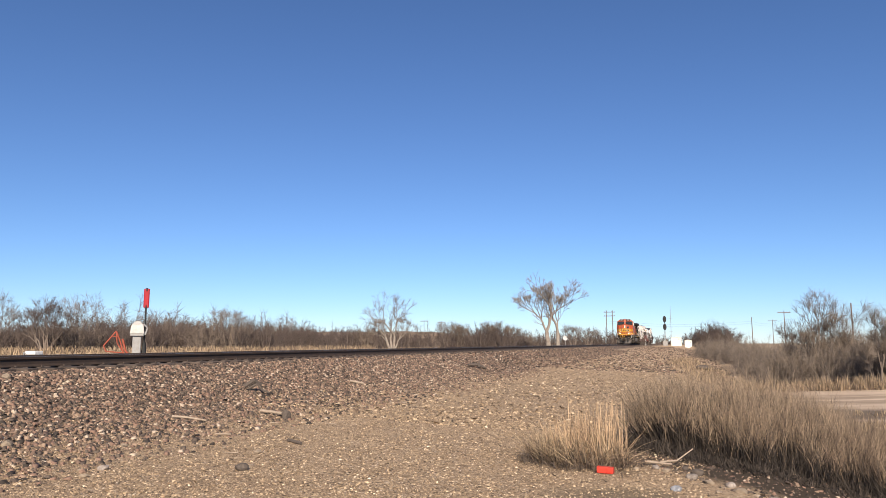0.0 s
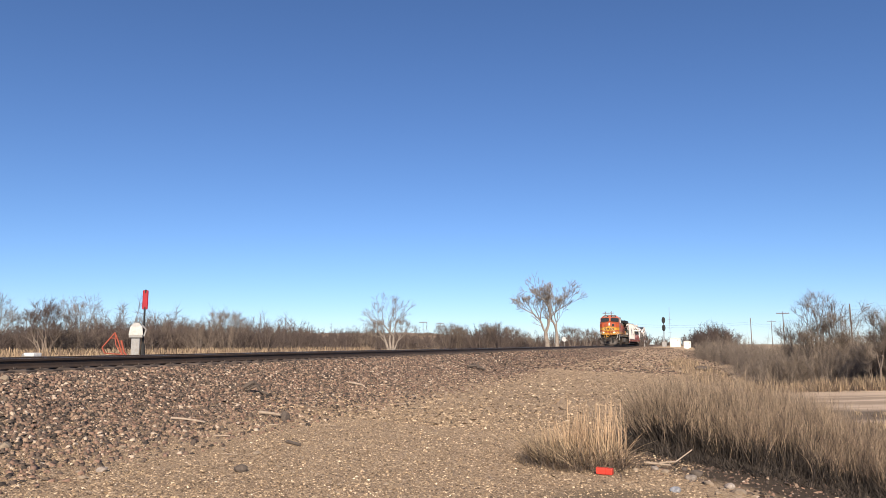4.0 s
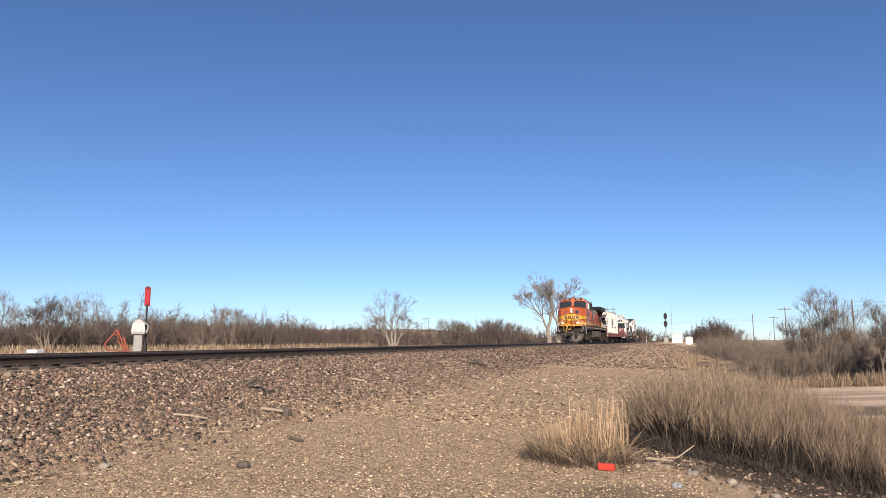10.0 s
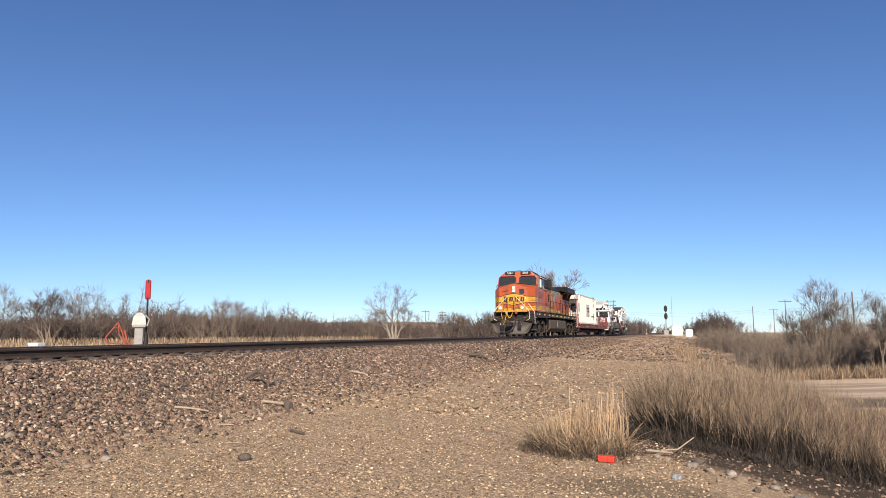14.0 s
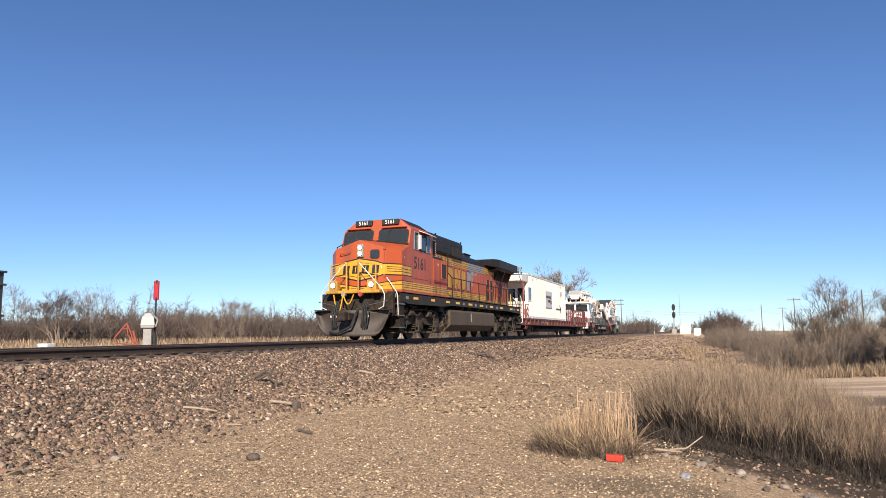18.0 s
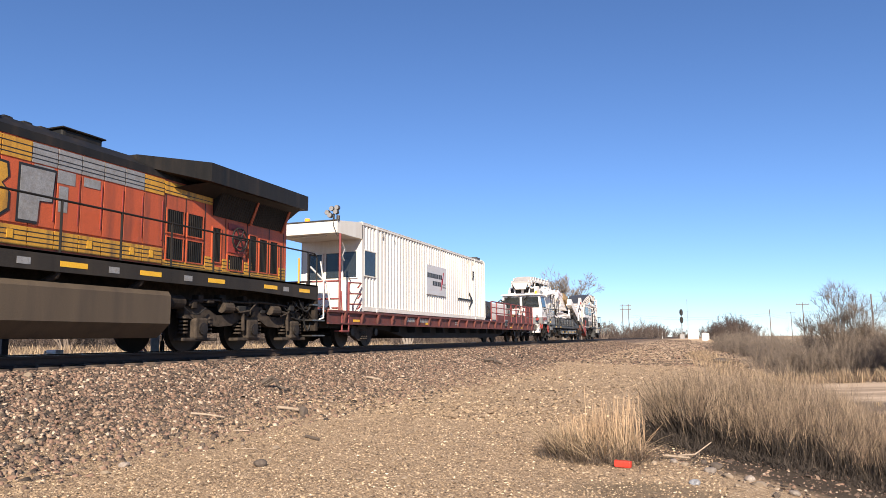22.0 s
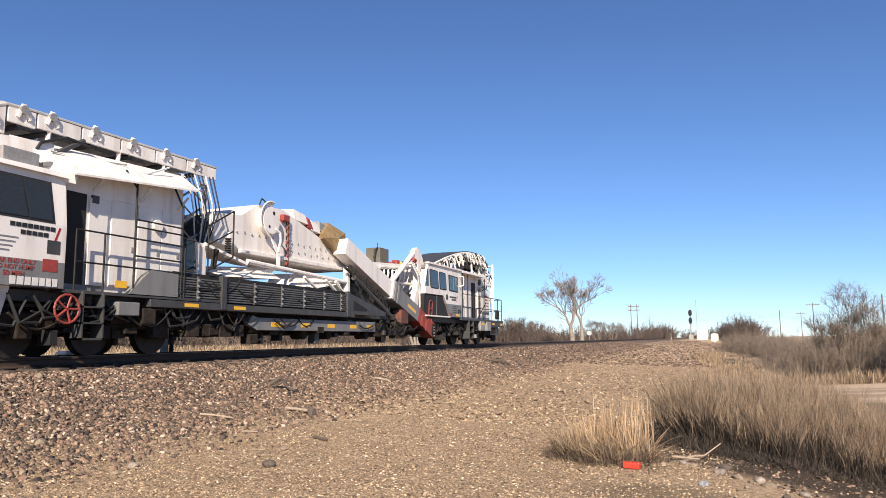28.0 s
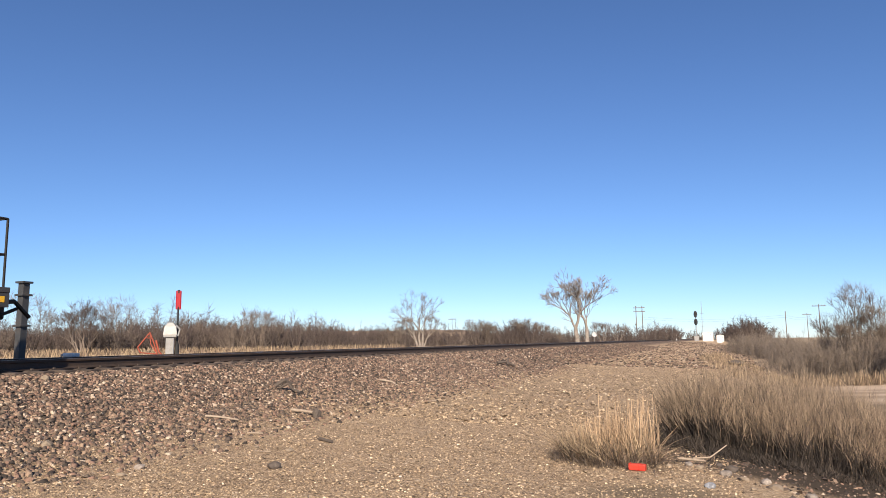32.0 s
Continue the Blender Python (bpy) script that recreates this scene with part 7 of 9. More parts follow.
def corrugated(name, parent, material, x, y0, y1, z0, z1, pitch=0.278, depth=0.06, holes=()):
    """Pressed container wall: flat crests and troughs with slanted flanks."""
    ys, xs, y = [], [], y0
    while y < y1 - 1e-6:
        for dy, dx in ((0, 0), (0.075, 0), (0.075 + 0.064, -depth), (0.075 + 0.064 + 0.075, -depth), (pitch, 0)):
            if y + dy <= y1 + 1e-6 and (not ys or y + dy > ys[-1] + 1e-6):
                ys.append(y + dy)
                xs.append(x + dx)
        y += pitch
    if y1 > ys[-1] + 1e-6:
        ys.append(y1)
        xs.append(x)
    verts, faces = [], []
    for yy, xx in zip(ys, xs):
        verts += [(xx, yy, z0), (xx, yy, z1), (xx - 0.01, yy, z0), (xx - 0.01, yy, z1)]
    for i in range(len(ys) - 1):
        if ys[i + 1] - ys[i] < 1e-6:
            continue
        a, b = 4 * i, 4 * (i + 1)
        faces += [(a, b, b + 1, a + 1), (a + 2, a + 3, b + 3, b + 2), (a + 1, b + 1, b + 3, a + 3), (a, a + 2, b + 2, b)]
    return raw(name, verts, faces, material, parent)


def build_container(F):
    """The crew container: frame, pressed walls, windows, porch roof and cab end."""
    C = block("container", F, WHITE, -1.16, 1.16, 22.75, 36.65, 1.30, 4.22, 0, "cream white corrugated crew container")
    x, y0, y1, z0, z1 = 1.22, 22.55, 36.8, 1.22, 4.32
    for y, w in ((y0, 0.14), (23.72, 0.12), (35.15, 0.14), (y1 - 0.14, 0.14)):
        block("corner_post", C, WHITE, 1.10, x, y, y + w, z0, z1, 0.008)
        for z in (z0 - 0.02, z1 - 0.10):
            block("corner_casting", C, WHITE, 1.08, x + 0.012, y - 0.01, y + w + 0.01, z, z + 0.12, 0.01)
    for a, b in ((z0, z0 + 0.16), (z1 - 0.08, z1)):
        block("side_rail", C, WHITE, 1.10, x - 0.005, y0, y1, a, b, 0.006)
    # Black strip stands in for the shade under the container's bottom rail.
    block("shadow_gap", C, SHADE_BLACK, 1.05, x - 0.03, y0 + 0.2, y1 - 0.2, z0 - 0.06, z0)
    corrugated("side_panel", C, WHITE, x - 0.02, 23.84, 35.15, z0 + 0.16, z1 - 0.08)
    corrugated("side_panel", C, WHITE, x - 0.02, 35.29, 36.66, z0 + 0.16, z1 - 0.08, 0.26)
    corrugated("side_panel", C, WHITE, x - 0.02, 22.69, 23.72, z0 + 0.16, 2.42, 0.25)
    corrugated("side_panel", C, WHITE, x - 0.02, 22.69, 23.72, 3.38, z1 - 0.08, 0.25)
    side_window(C, x - 0.03, 22.78, 23.66, 2.48, 3.34, WHITE, "side_window", tall=0.05)
    block("roof", C, WHITE, -1.22, 1.22, y0, y1, z1, z1 + 0.02)
    block("far_wall", C, WHITE, -1.22, -1.17, y0, y1, z0, z1)
    # maker's board: plain grey panel with dark bars and two red strokes
    sb = block("sign_board", C, SIGN_GREY, x, x + 0.02, 28.5, 30.9, 2.14, 3.42, 0.0, "grey sign board with dark bars and red strokes")
    side_bars(sb, x + 0.021, 28.58, 2.87, (0.16, 0.17, 0.19, 0.22, 0.17, 0.16, 0.17, 0.18), 0.20, INK, 0.045, "sign_bar")
    side_bars(sb, x + 0.021, 29.2, 2.55, (0.15, 0.15, 0.16, 0.15, 0.18), 0.20, INK, 0.045, "sign_bar")
    for a, z in ((30.15, 2.38), (30.32, 2.65)):
        slab("sign_stroke", sb, RED, [(a, z), (a + 0.09, z), (a + 0.26, z + 0.55), (a + 0.17, z + 0.55)], "x", x + 0.021, x + 0.025)
    for word, z in (("NORTH", 2.66), ("AMERICA", 2.54)):
        lettering(word, 0.125, MACHINE_GREY, sb, facing_side(x + 0.022, 30.62, z), depth=0.002)
    # painted arrow
    ar = block("arrow_shaft", C, INK, x - 0.004, x + 0.004, 32.55, 34.72, 2.10, 2.19, 0, "black painted arrow")
    slab("arrow_head", ar, INK, [(34.2, 2.46), (34.28, 2.54), (34.82, 2.16), (34.82, 2.12), (34.25, 1.72), (34.18, 1.80), (34.66, 2.15)], "x", x - 0.004, x + 0.004)
    v = block("vent", C, GALV, x - 0.01, x + 0.02, 34.75, 35.02, 3.28, 3.66, 0.005)
    for k in range(3):
        block("vent_slot", v, SHADE_BLACK, x + 0.02, x + 0.024, 34.78, 34.99, 3.34 + k * 0.11, 3.41 + k * 0.11)
    for y in (24.2, 25.2, 34.05, 34.85):
        block("bracket", C, GALV, x - 0.01, x + 0.03, y, y + 0.06, 4.0, 4.14, 0.005)
    block("roof_box", C, DARK_GREY, 0.5, 1.1, 35.9, 36.5, z1 + 0.02, z1 + 0.2, 0.03)
    bar("conduit", C, WHITE, [(1.2, 36.88, 1.3), (1.2, 36.88, 4.3), (1.15, 36.5, 4.4)], 0.035)
    # cab end under the porch roof
    end = block("end_wall", C, WHITE, -1.18, 1.16, 22.55, 22.62, z0, z1, 0, "recessed white end wall")
    for x0, x1, zz0, zz1 in ((-0.95, -0.35, 2.35, 3.25), (0.5, 1.02, 2.4, 3.3)):
        w = block("end_window", end, SHADE_BLACK, x0, x1, 22.54, 22.555, zz0, zz1)
        block("pane", w, WINDOW, x0 + 0.01, x1 - 0.01, 22.525, 22.535, zz0 + 0.01, zz1 - 0.01)
        bm = new_bm()
        for a, b in ((x0 - 0.04, x0), (x1, x1 + 0.04)):
            box(bm, a, b, 22.51, 22.55, zz0 - 0.04, zz1 + 0.04)
        for a, b in ((zz0 - 0.04, zz0), (zz1, zz1 + 0.04)):
            box(bm, x0, x1, 22.51, 22.55, a, b)
        finish("window_frame", bm, WHITE, w)
    d = block("end_door", end, WHITE, -0.28, 0.42, 22.52, 22.55, 1.28, 3.5, 0.01, "white end door with a window")
    block("door_glass", d, WINDOW, -0.16, 0.30, 22.505, 22.515, 2.4, 3.25)
    block("door_glass_back", d, SHADE_BLACK, -0.18, 0.32, 22.515, 22.52, 2.38, 3.27)
    bar("door_handle", d, BLACK, [(0.36, 22.5, 2.2), (0.36, 22.46, 2.3), (0.36, 22.5, 2.45)], 0.02)
    porch = solid("porch_roof", C, WHITE, [(-1.22, 22.6, 4.32), (1.22, 22.6, 4.32), (1.22, 22.6, 3.72), (-1.22, 22.6, 3.72), (-1.22, 20.8, 4.12), (1.22, 20.8, 4.12), (1.22, 20.8, 3.72), (-1.22, 20.8, 3.72)], "white overhanging porch roof")
    block("roof_edge", porch, DARK_GREY, -1.26, 1.26, 20.76, 20.84, 4.12, 4.15)
    block("strip_lamp", porch, WHITE_RAIL, -0.7, 0.6, 21.1, 21.2, 3.68, 3.72)
    # flood lamps and beacon on the roof
    mast = bar("lamp_mast", porch, DARK_GREY, [(1.0, 20.95, 4.12), (1.0, 20.95, 4.38)], 0.03)
    for dx, dz in ((-0.22, 0.3), (-0.05, 0.42), (0.1, 0.3), (-0.12, 0.2), (0.14, 0.44)):
        bm = new_bm()
        rod(bm, (1.0 + dx, 20.86, 4.12 + dz), (1.0 + dx, 20.98, 4.12 + dz), 0.085, 12)
        f = finish("flood_lamp", bm, DARK_GREY, mast)
        bm = new_bm()
        rod(bm, (1.0 + dx, 20.85, 4.12 + dz), (1.0 + dx, 20.86, 4.12 + dz), 0.078, 12)
        finish("lamp_glass", bm, GALV, f)
    bar("cable", mast, RUBBER, [(1.0, 20.9, 4.3), (1.1, 20.75, 3.95), (1.25, 20.75, 3.6)], 0.014)
    bm = new_bm()
    rod(bm, (-0.1, 21.1, 4.14), (-0.1, 21.1, 4.30), 0.09, 12)
    finish("beacon", bm, AMBER, porch, "amber warning beacon")
    block("flood_lamp", porch, DARK_GREY, 1.14, 1.24, 20.85, 20.95, 4.12, 4.3, 0.02)
    bar("coiled_cable", C, GALV, [(1.3, 20.98, 3.4), (1.34, 21.1, 3.2), (1.3, 21.0, 2.95), (1.34, 21.08, 2.8)], 0.02)
    return C


def build_deck_load(F):
    """Water tank, pump set and lockers on the flat car's rear deck."""
    t = block("water_tank", F, MACHINE_WHITE, -0.9, 0.75, 39.5, 42.9, 1.16, 2.30, 0.08, "pinkish white tank")
    block("tank_lid", t, RUBBER, -0.3, 0.2, 40.8, 41.2, 2.30, 2.36, 0.02)
    g = block("generator", F, DARK_GREY, -0.9, 0.95, 37.5, 38.9, 1.3, 2.28, 0.04, "dark grey generator housing")
    bar("exhaust", g, GREY_DIRT, [(0.5, 38.0, 2.28), (0.5, 38.0, 2.62), (0.5, 37.8, 2.68)], 0.035)
    bar("hose", g, RUBBER, [(0.9, 37.6, 1.35), (1.2, 37.8, 1.8), (1.1, 37.7, 2.0)], 0.04)
    p = block("pump_set", F, RUBBER, -0.5, 0.6, 43.1, 43.9, 2.1, 2.45, 0.05, "black pump and hoses")
    for k in range(5):
        bar("hose", p, RUBBER, [(0.1 + 0.12 * k, 43.0 + 0.2 * k, 2.4), (0.3 + 0.1 * k, 43.2 + 0.2 * k, 2.62 - 0.05 * k), (0.6 + 0.06 * k, 43.3 + 0.25 * k, 2.3), (0.7, 43.2 + 0.3 * k, 1.3)], 0.035)
    block("locker", F, MACHINE_WHITE, -0.8, 0.9, 44.2, 45.4, 1.16, 2.05, 0.03, "white equipment locker")
    block("locker", F, MACHINE_WHITE, -0.7, 0.6, 43.0, 44.1, 1.16, 2.1, 0.03)
    block("drum", F, DARK_GREY, 0.2, 0.9, 46.0, 46.7, 1.16, 1.75, 0.05)
    block("crate", F, TARP, 0.85, 1.2, 43.3, 44.0, 1.16, 1.7, 0.02)
    bar("brace", F, DARK_GREY, [(1.2, 43.1, 1.2), (1.2, 44.4, 2.2)], 0.03)
    bar("brace", F, DARK_GREY, [(1.2, 44.4, 1.2), (1.2, 45.4, 2.1)], 0.03)


flat_car = build_flat_car()
build_container(flat_car)
build_deck_load(flat_car)


# ---------------------------------------------------------------- track maintenance machine
RUSTY = surface("rusted_red_plate", (0.17, 0.055, 0.036), (0.09, 0.045, 0.033), 0.25, 0.75, bump=0.2, dirt=(0.03, 0.024, 0.02), dirt_amount=0.8)
PIPE_M = surface("grey_painted_pipe", (0.105, 0.108, 0.112), (0.075, 0.076, 0.078), 0.4, 0.4, bump=0.03, dirt=(0.04, 0.034, 0.028), dirt_amount=0.5)
OLIVE = surface("olive_grey_cabinet_paint", (0.13, 0.115, 0.085), (0.10, 0.088, 0.066), 0.4, 0.6, bump=0.05, dirt=(0.05, 0.04, 0.03), dirt_amount=0.4)


def build_machine():
    M = thing("track_machine", "white and grey railway maintenance machine with overhead conveyor", "track machine")
    X = 1.46
    # main frame
    block("main_frame", M, DARK_GREY, -1.1, 1.1, 49.9, 78.6, 0.98, 1.2, 0.02, "dark grey main frame")
    fr = block("frame_rail", M, DARK_GREY, 1.30, X, 53.2, 62.0, 0.98, 1.14, 0.01)
    for y in (54.2, 55.9):
        block("reflector", fr, REFLECT, X, X + 0.005, y, y + 0.45, 1.02, 1.1)
    # front cab
    cab = solid("front_cab", M, MACHINE_WHITE, [(s * a, y, z) for s in (-1, 1) for a, y, z in ((X, 49.60, 1.68), (X, 51.1, 1.68), (1.36, 49.45, 3.24), (1.36, 51.1, 3.24), (X, 49.52, 2.35), (X, 51.1, 2.35))], "white driver's cab with raked windows")
    solid("cab_skirt", cab, MACHINE_GREY, [(s * a, y, z) for s in (-1, 1) for a, y, z in ((X, 49.61, 1.22), (X, 51.1, 1.22), (X + 0.003, 49.60, 1.68), (X + 0.003, 51.1, 1.68))], "grey lower cab panel")
    solid("cab_roof", cab, MACHINE_WHITE, [(s * a, y, z) for s in (-1, 1) for a, y, z in ((1.45, 49.28, 3.24), (1.45, 51.15, 3.24), (1.42, 49.3, 3.32), (1.42, 51.15, 3.34))])
    solid("front_apron", cab, MACHINE_WHITE, [(s * a, y, z) for s in (-1, 1) for a, y, z in ((1.3, 49.62, 1.24), (1.2, 49.75, 0.6), (1.3, 50.2, 1.24), (1.2, 50.1, 0.6))], "white front apron")

    def front(z):
        return 49.60 - 0.02 + (z - 1.68) * (-0.14 / 1.56)
    for x0, x1 in ((-1.28, -0.1), (0.06, 1.28)):
        bm = new_bm()
        for d in (0.0,):
            pts = [(x0, 2.36), (x1, 2.36), (x1 - 0.05 * (1 if x1 > 0.5 else 0), 3.12), (x0 + 0.05 * (1 if x0 < -0.5 else 0), 3.12)]
            lo = [bm.verts.new((a, front(b) - 0.005, b)) for a, b in pts]
            hi = [bm.verts.new((a, front(b) + 0.03, b)) for a, b in pts]
            bm.faces.new(lo)
            bm.faces.new(hi)
            for i in range(4):
                bm.faces.new((lo[i], lo[(i + 1) % 4], hi[(i + 1) % 4], hi[i]))
        w = finish("windscreen", bm, RUBBER, cab)
        bm = new_bm()
        pts = [(x0 + 0.04, 2.40), (x1 - 0.04, 2.40), (x1 - 0.08, 3.08), (x0 + 0.08, 3.08)]
        lo = [bm.verts.new((a, front(b) - 0.014, b)) for a, b in pts]
        hi = [bm.verts.new((a, front(b) - 0.007, b)) for a, b in pts]
        bm.faces.new(lo)
        bm.faces.new(hi)
        for i in range(4):
            bm.faces.new((lo[i], lo[(i + 1) % 4], hi[(i + 1) % 4], hi[i]))
        finish("pane", bm, WINDOW, w)
        bar("wiper", w, RUBBER, [(x0 + 0.55, 49.4, 3.2), (x0 + 0.35, 49.38, 3.0), (x0 + 0.2, 49.42, 2.65)], 0.02)
        bar("wiper", w, RUBBER, [(x0 + 0.45, 49.36, 3.22), (x0 + 0.2, 49.36, 2.98)], 0.035)
    # side window, leaning with the cab
    sw = solid("side_window", cab, RUBBER, [(X + 0.004, 49.72, 2.36), (X + 0.004, 50.86, 2.36), (1.374, 49.55, 3.12), (1.374, 50.80, 3.12), (X - 0.03, 49.72, 2.36), (X - 0.03, 50.86, 2.36), (1.34, 49.55, 3.12), (1.34, 50.8, 3.12)])
    for a0, a1, b0, b1 in ((49.77, 50.32, 49.61, 50.22), (50.36, 50.81, 50.26, 50.75)):
        solid("pane", sw, WINDOW, [(X + 0.010, a0, 2.41), (X + 0.010, a1, 2.41), (1.384, b0, 3.07), (1.384, b1, 3.07), (X + 0.004, a0, 2.41), (X + 0.004, a1, 2.41), (1.378, b0, 3.07), (1.378, b1, 3.07)])
    for k, (z, widths) in enumerate(((2.22, (0.09,) * 8), (2.10, (0.09,) * 5))):
        side_bars(cab, X + 0.004, 50.0 + 0.2 * k, z, widths, 0.075, INK, 0.02)
    slab("sign_stroke", cab, RED, [(50.85, 2.05), (50.89, 2.05), (50.98, 2.3), (50.94, 2.3)], "x", X + 0.003, X + 0.006)
    for k in range(4):
        side_bars(cab, X + 0.004, 49.66, 2.02 - 0.075 * k, (0.5 - 0.05 * k,), 0.02, MACHINE_GREY)
    for word, z, size in (("REAR END ONLY", 1.63, 0.105), ("DO NOT HUMP", 1.53, 0.105), ("50 MPH", 1.42, 0.12)):
        lettering(word, size, HUB_RED, cab, facing_side(X + 0.006, 50.12, z), depth=0.002)
    block("red_panel", cab, HUB_RED, X + 0.003, X + 0.007, 50.65, 50.95, 1.5, 1.72)
    side_bars(cab, X + 0.008, 50.05, 1.24, (0.11, 0.12, 0.11, 0.12, 0.1, 0.1, 0.1), 0.14, WHITE_RAIL, 0.025)
    block("plate", cab, DARK_GREY, X + 0.003, X + 0.007, 50.72, 50.98, 1.82, 2.06)
    bm = new_bm()
    rod(bm, (0.95, 49.55, 0.98), (0.95, 49.66, 0.98), 0.13, 14)
    finish("headlamp", bm, GALV, cab)
    for s in (-1, 1):
        bm = new_bm()
        rod(bm, (s * 1.15, 49.42, 1.55), (s * 1.15, 49.56, 1.55), 0.11, 12)
        finish("tail_lamp", bm, HUB_RED, cab)
        bm = new_bm()
        rod(bm, (s * 1.12, 49.42, 1.78), (s * 1.12, 49.5, 1.78), 0.09, 12)
        finish("marker_lamp", bm, GALV, cab)
        bar("lamp_bracket", cab, BLACK, [(s * 1.15, 49.5, 1.75), (s * 1.2, 49.4, 1.35), (s * 1.25, 49.5, 1.1)], 0.02)
    buf = block("buffer_beam", M, DARK_GREY, -1.0, 0.75, 48.7, 49.75, 0.72, 1.28, 0.03, "dark grey drawbar box")
    block("drawbar", M, GREY_DIRT, -0.15, 0.15, 48.1, 49.8, 0.7, 0.95, 0.03)
    for k in range(9):
        x0 = -0.9 + k * 0.18
        bar("safety_chain", buf, RUBBER, [(x0, 48.6, 0.45 + 0.2 * abs(k - 4) / 4), (x0 + 0.18, 48.6, 0.45 + 0.2 * abs(k - 3) / 4)], 0.045)
    bar("towing_link", M, HUB_RED, [(1.42, 49.75, 1.2), (1.42, 49.65, 1.0), (1.42, 49.5, 0.85)], 0.05)
    for s in (-1, 1):
        bar("towing_hook", M, HUB_RED, [(s * 1.3, 49.6, 1.22), (s * 1.34, 49.5, 1.12), (s * 1.36, 49.48, 1.0), (s * 1.3, 49.46, 0.92)], 0.045, 8)
        bar("front_hose", M, RUBBER, [(s * 0.7, 49.5, 0.95), (s * 0.75, 49.25, 0.8), (s * 0.72, 49.1, 0.5), (s * 0.5, 48.9, 0.4), (s * 0.3, 48.7, 0.55)], 0.03)
        bar("front_hose", M, RUBBER, [(s * 0.9, 49.6, 0.8), (s * 0.95, 49.35, 0.6), (s * 0.8, 49.2, 0.38), (s * 0.6, 49.1, 0.42)], 0.025)
    bm = new_bm()
    rod(bm, (0.95, 49.5, 1.02), (0.95, 49.62, 1.02), 0.17, 18)
    lamp = finish("work_lamp", bm, GALV, cab, "large round headlamp")
    bm = new_bm()
    rod(bm, (0.95, 49.485, 1.02), (0.95, 49.5, 1.02), 0.14, 18)
    finish("lens", bm, STEEL, lamp)
    # hand wheel at the cab's rear
    hw = bar("hand_wheel_shaft", M, GREY_DIRT, [(1.3, 51.15, 0.86), (1.5, 51.15, 0.86)], 0.03)
    for k in range(14):
        a0, a1 = k * 0.4488, (k + 1) * 0.4488
        bar("wheel_rim", hw, HUB_RED, [(1.52, 51.15 + 0.26 * math.cos(a0), 0.86 + 0.26 * math.sin(a0)), (1.52, 51.15 + 0.26 * math.cos(a1), 0.86 + 0.26 * math.sin(a1))], 0.022)
    for k in range(5):
        a0 = k * 1.2566
        bar("wheel_spoke", hw, HUB_RED, [(1.52, 51.15, 0.86), (1.52, 51.15 + 0.26 * math.cos(a0), 0.86 + 0.26 * math.sin(a0))], 0.02)
    # engine house behind the cab
    house = solid("engine_house", M, MACHINE_WHITE, [(s * a, y, z) for s in (-1, 1) for a, y, z in ((1.16, 51.1, 1.2), (1.16, 54.35, 1.2), (1.16, 51.1, 3.50), (1.16, 54.35, 3.72), (0.8, 51.1, 3.80), (0.8, 54.35, 4.0))], "white engine house in shade of its eave")
    block("grey_band", house, MACHINE_GREY, 1.15, 1.166, 51.12, 52.2, 1.2, 1.75)
    d = block("doorway", house, SHADE_BLACK, 1.15, 1.17, 51.3, 51.75, 1.35, 3.1, 0, "dark open doorway")
    block("door_leaf", d, MACHINE_WHITE, 1.17, 1.2, 51.8, 52.25, 1.35, 3.05, 0.01)
    for y0, y1 in ((52.35, 53.0), (53.05, 53.7), (53.72, 54.3)):
        h = block("house_door", house, MACHINE_WHITE, 1.16, 1.185, y0, y1, 1.35, 3.1, 0.008)
        block("hasp", h, GALV, 1.185, 1.2, y1 - 0.12, y1 - 0.05, 2.1, 2.2)
    block("switch_box", house, DARK_GREY, 1.16, 1.22, 51.85, 52.0, 2.95, 3.1)
    bm = new_bm()
    rod(bm, (1.16, 53.55, 2.75), (1.26, 53.55, 2.75), 0.13, 12)
    finish("air_filter", bm, MACHINE_WHITE, house)
    solid("eave", M, MACHINE_WHITE, [(0.75, 50.4, 3.97), (0.75, 54.75, 4.15), (1.55, 51.15, 3.36), (1.58, 54.4, 3.66), (0.75, 50.4, 3.93), (0.75, 54.75, 4.11), (1.55, 51.15, 3.32), (1.58, 54.4, 3.62)], "white sloping eave")
    solid("eave_gusset", M, MACHINE_WHITE, [(0.72, 50.38, 3.95), (1.55, 51.12, 3.34), (1.50, 51.2, 3.16), (1.2, 50.8, 3.34), (0.72, 50.45, 3.34), (0.72, 50.5, 3.9), (1.5, 51.24, 3.3)])
    for y in (51.9, 53.1, 54.2):
        bar("eave_bracket", M, MACHINE_WHITE, [(1.17, y, 3.2), (1.45, y, 3.46)], 0.03)
    for k, y in enumerate((51.25, 52.7, 53.6)):
        bar("eave_conduit", M, GALV, [(1.0 + 0.05 * k, 51.0, 3.82 - 0.04 * k), (1.0 + 0.05 * k, y + 1.0, 3.88 - 0.05 * k), (1.1, y + 1.5, 3.92 - 0.05 * k)], 0.016)
    # upper lookout and beacon on the cab roof
    look_ = solid("lookout", M, MACHINE_WHITE, [(s * a, y, z) for s in (-1, 1) for a, y, z in ((1.1, 49.9, 3.32), (1.0, 50.0, 3.85), (1.1, 51.1, 3.32), (1.0, 51.1, 3.95))], "white lookout cabin on the roof")
    for x0, x1 in ((-0.85, -0.1), (0.1, 0.85)):
        block("lookout_window", look_, SHADE_BLACK, x0, x1, 49.9, 49.93, 3.45, 3.75)
    lb = block("lamp_box", M, GALV, 1.0, 1.3, 49.9, 50.6, 3.34, 3.6, 0.02, "open lamp box")
    bm = new_bm()
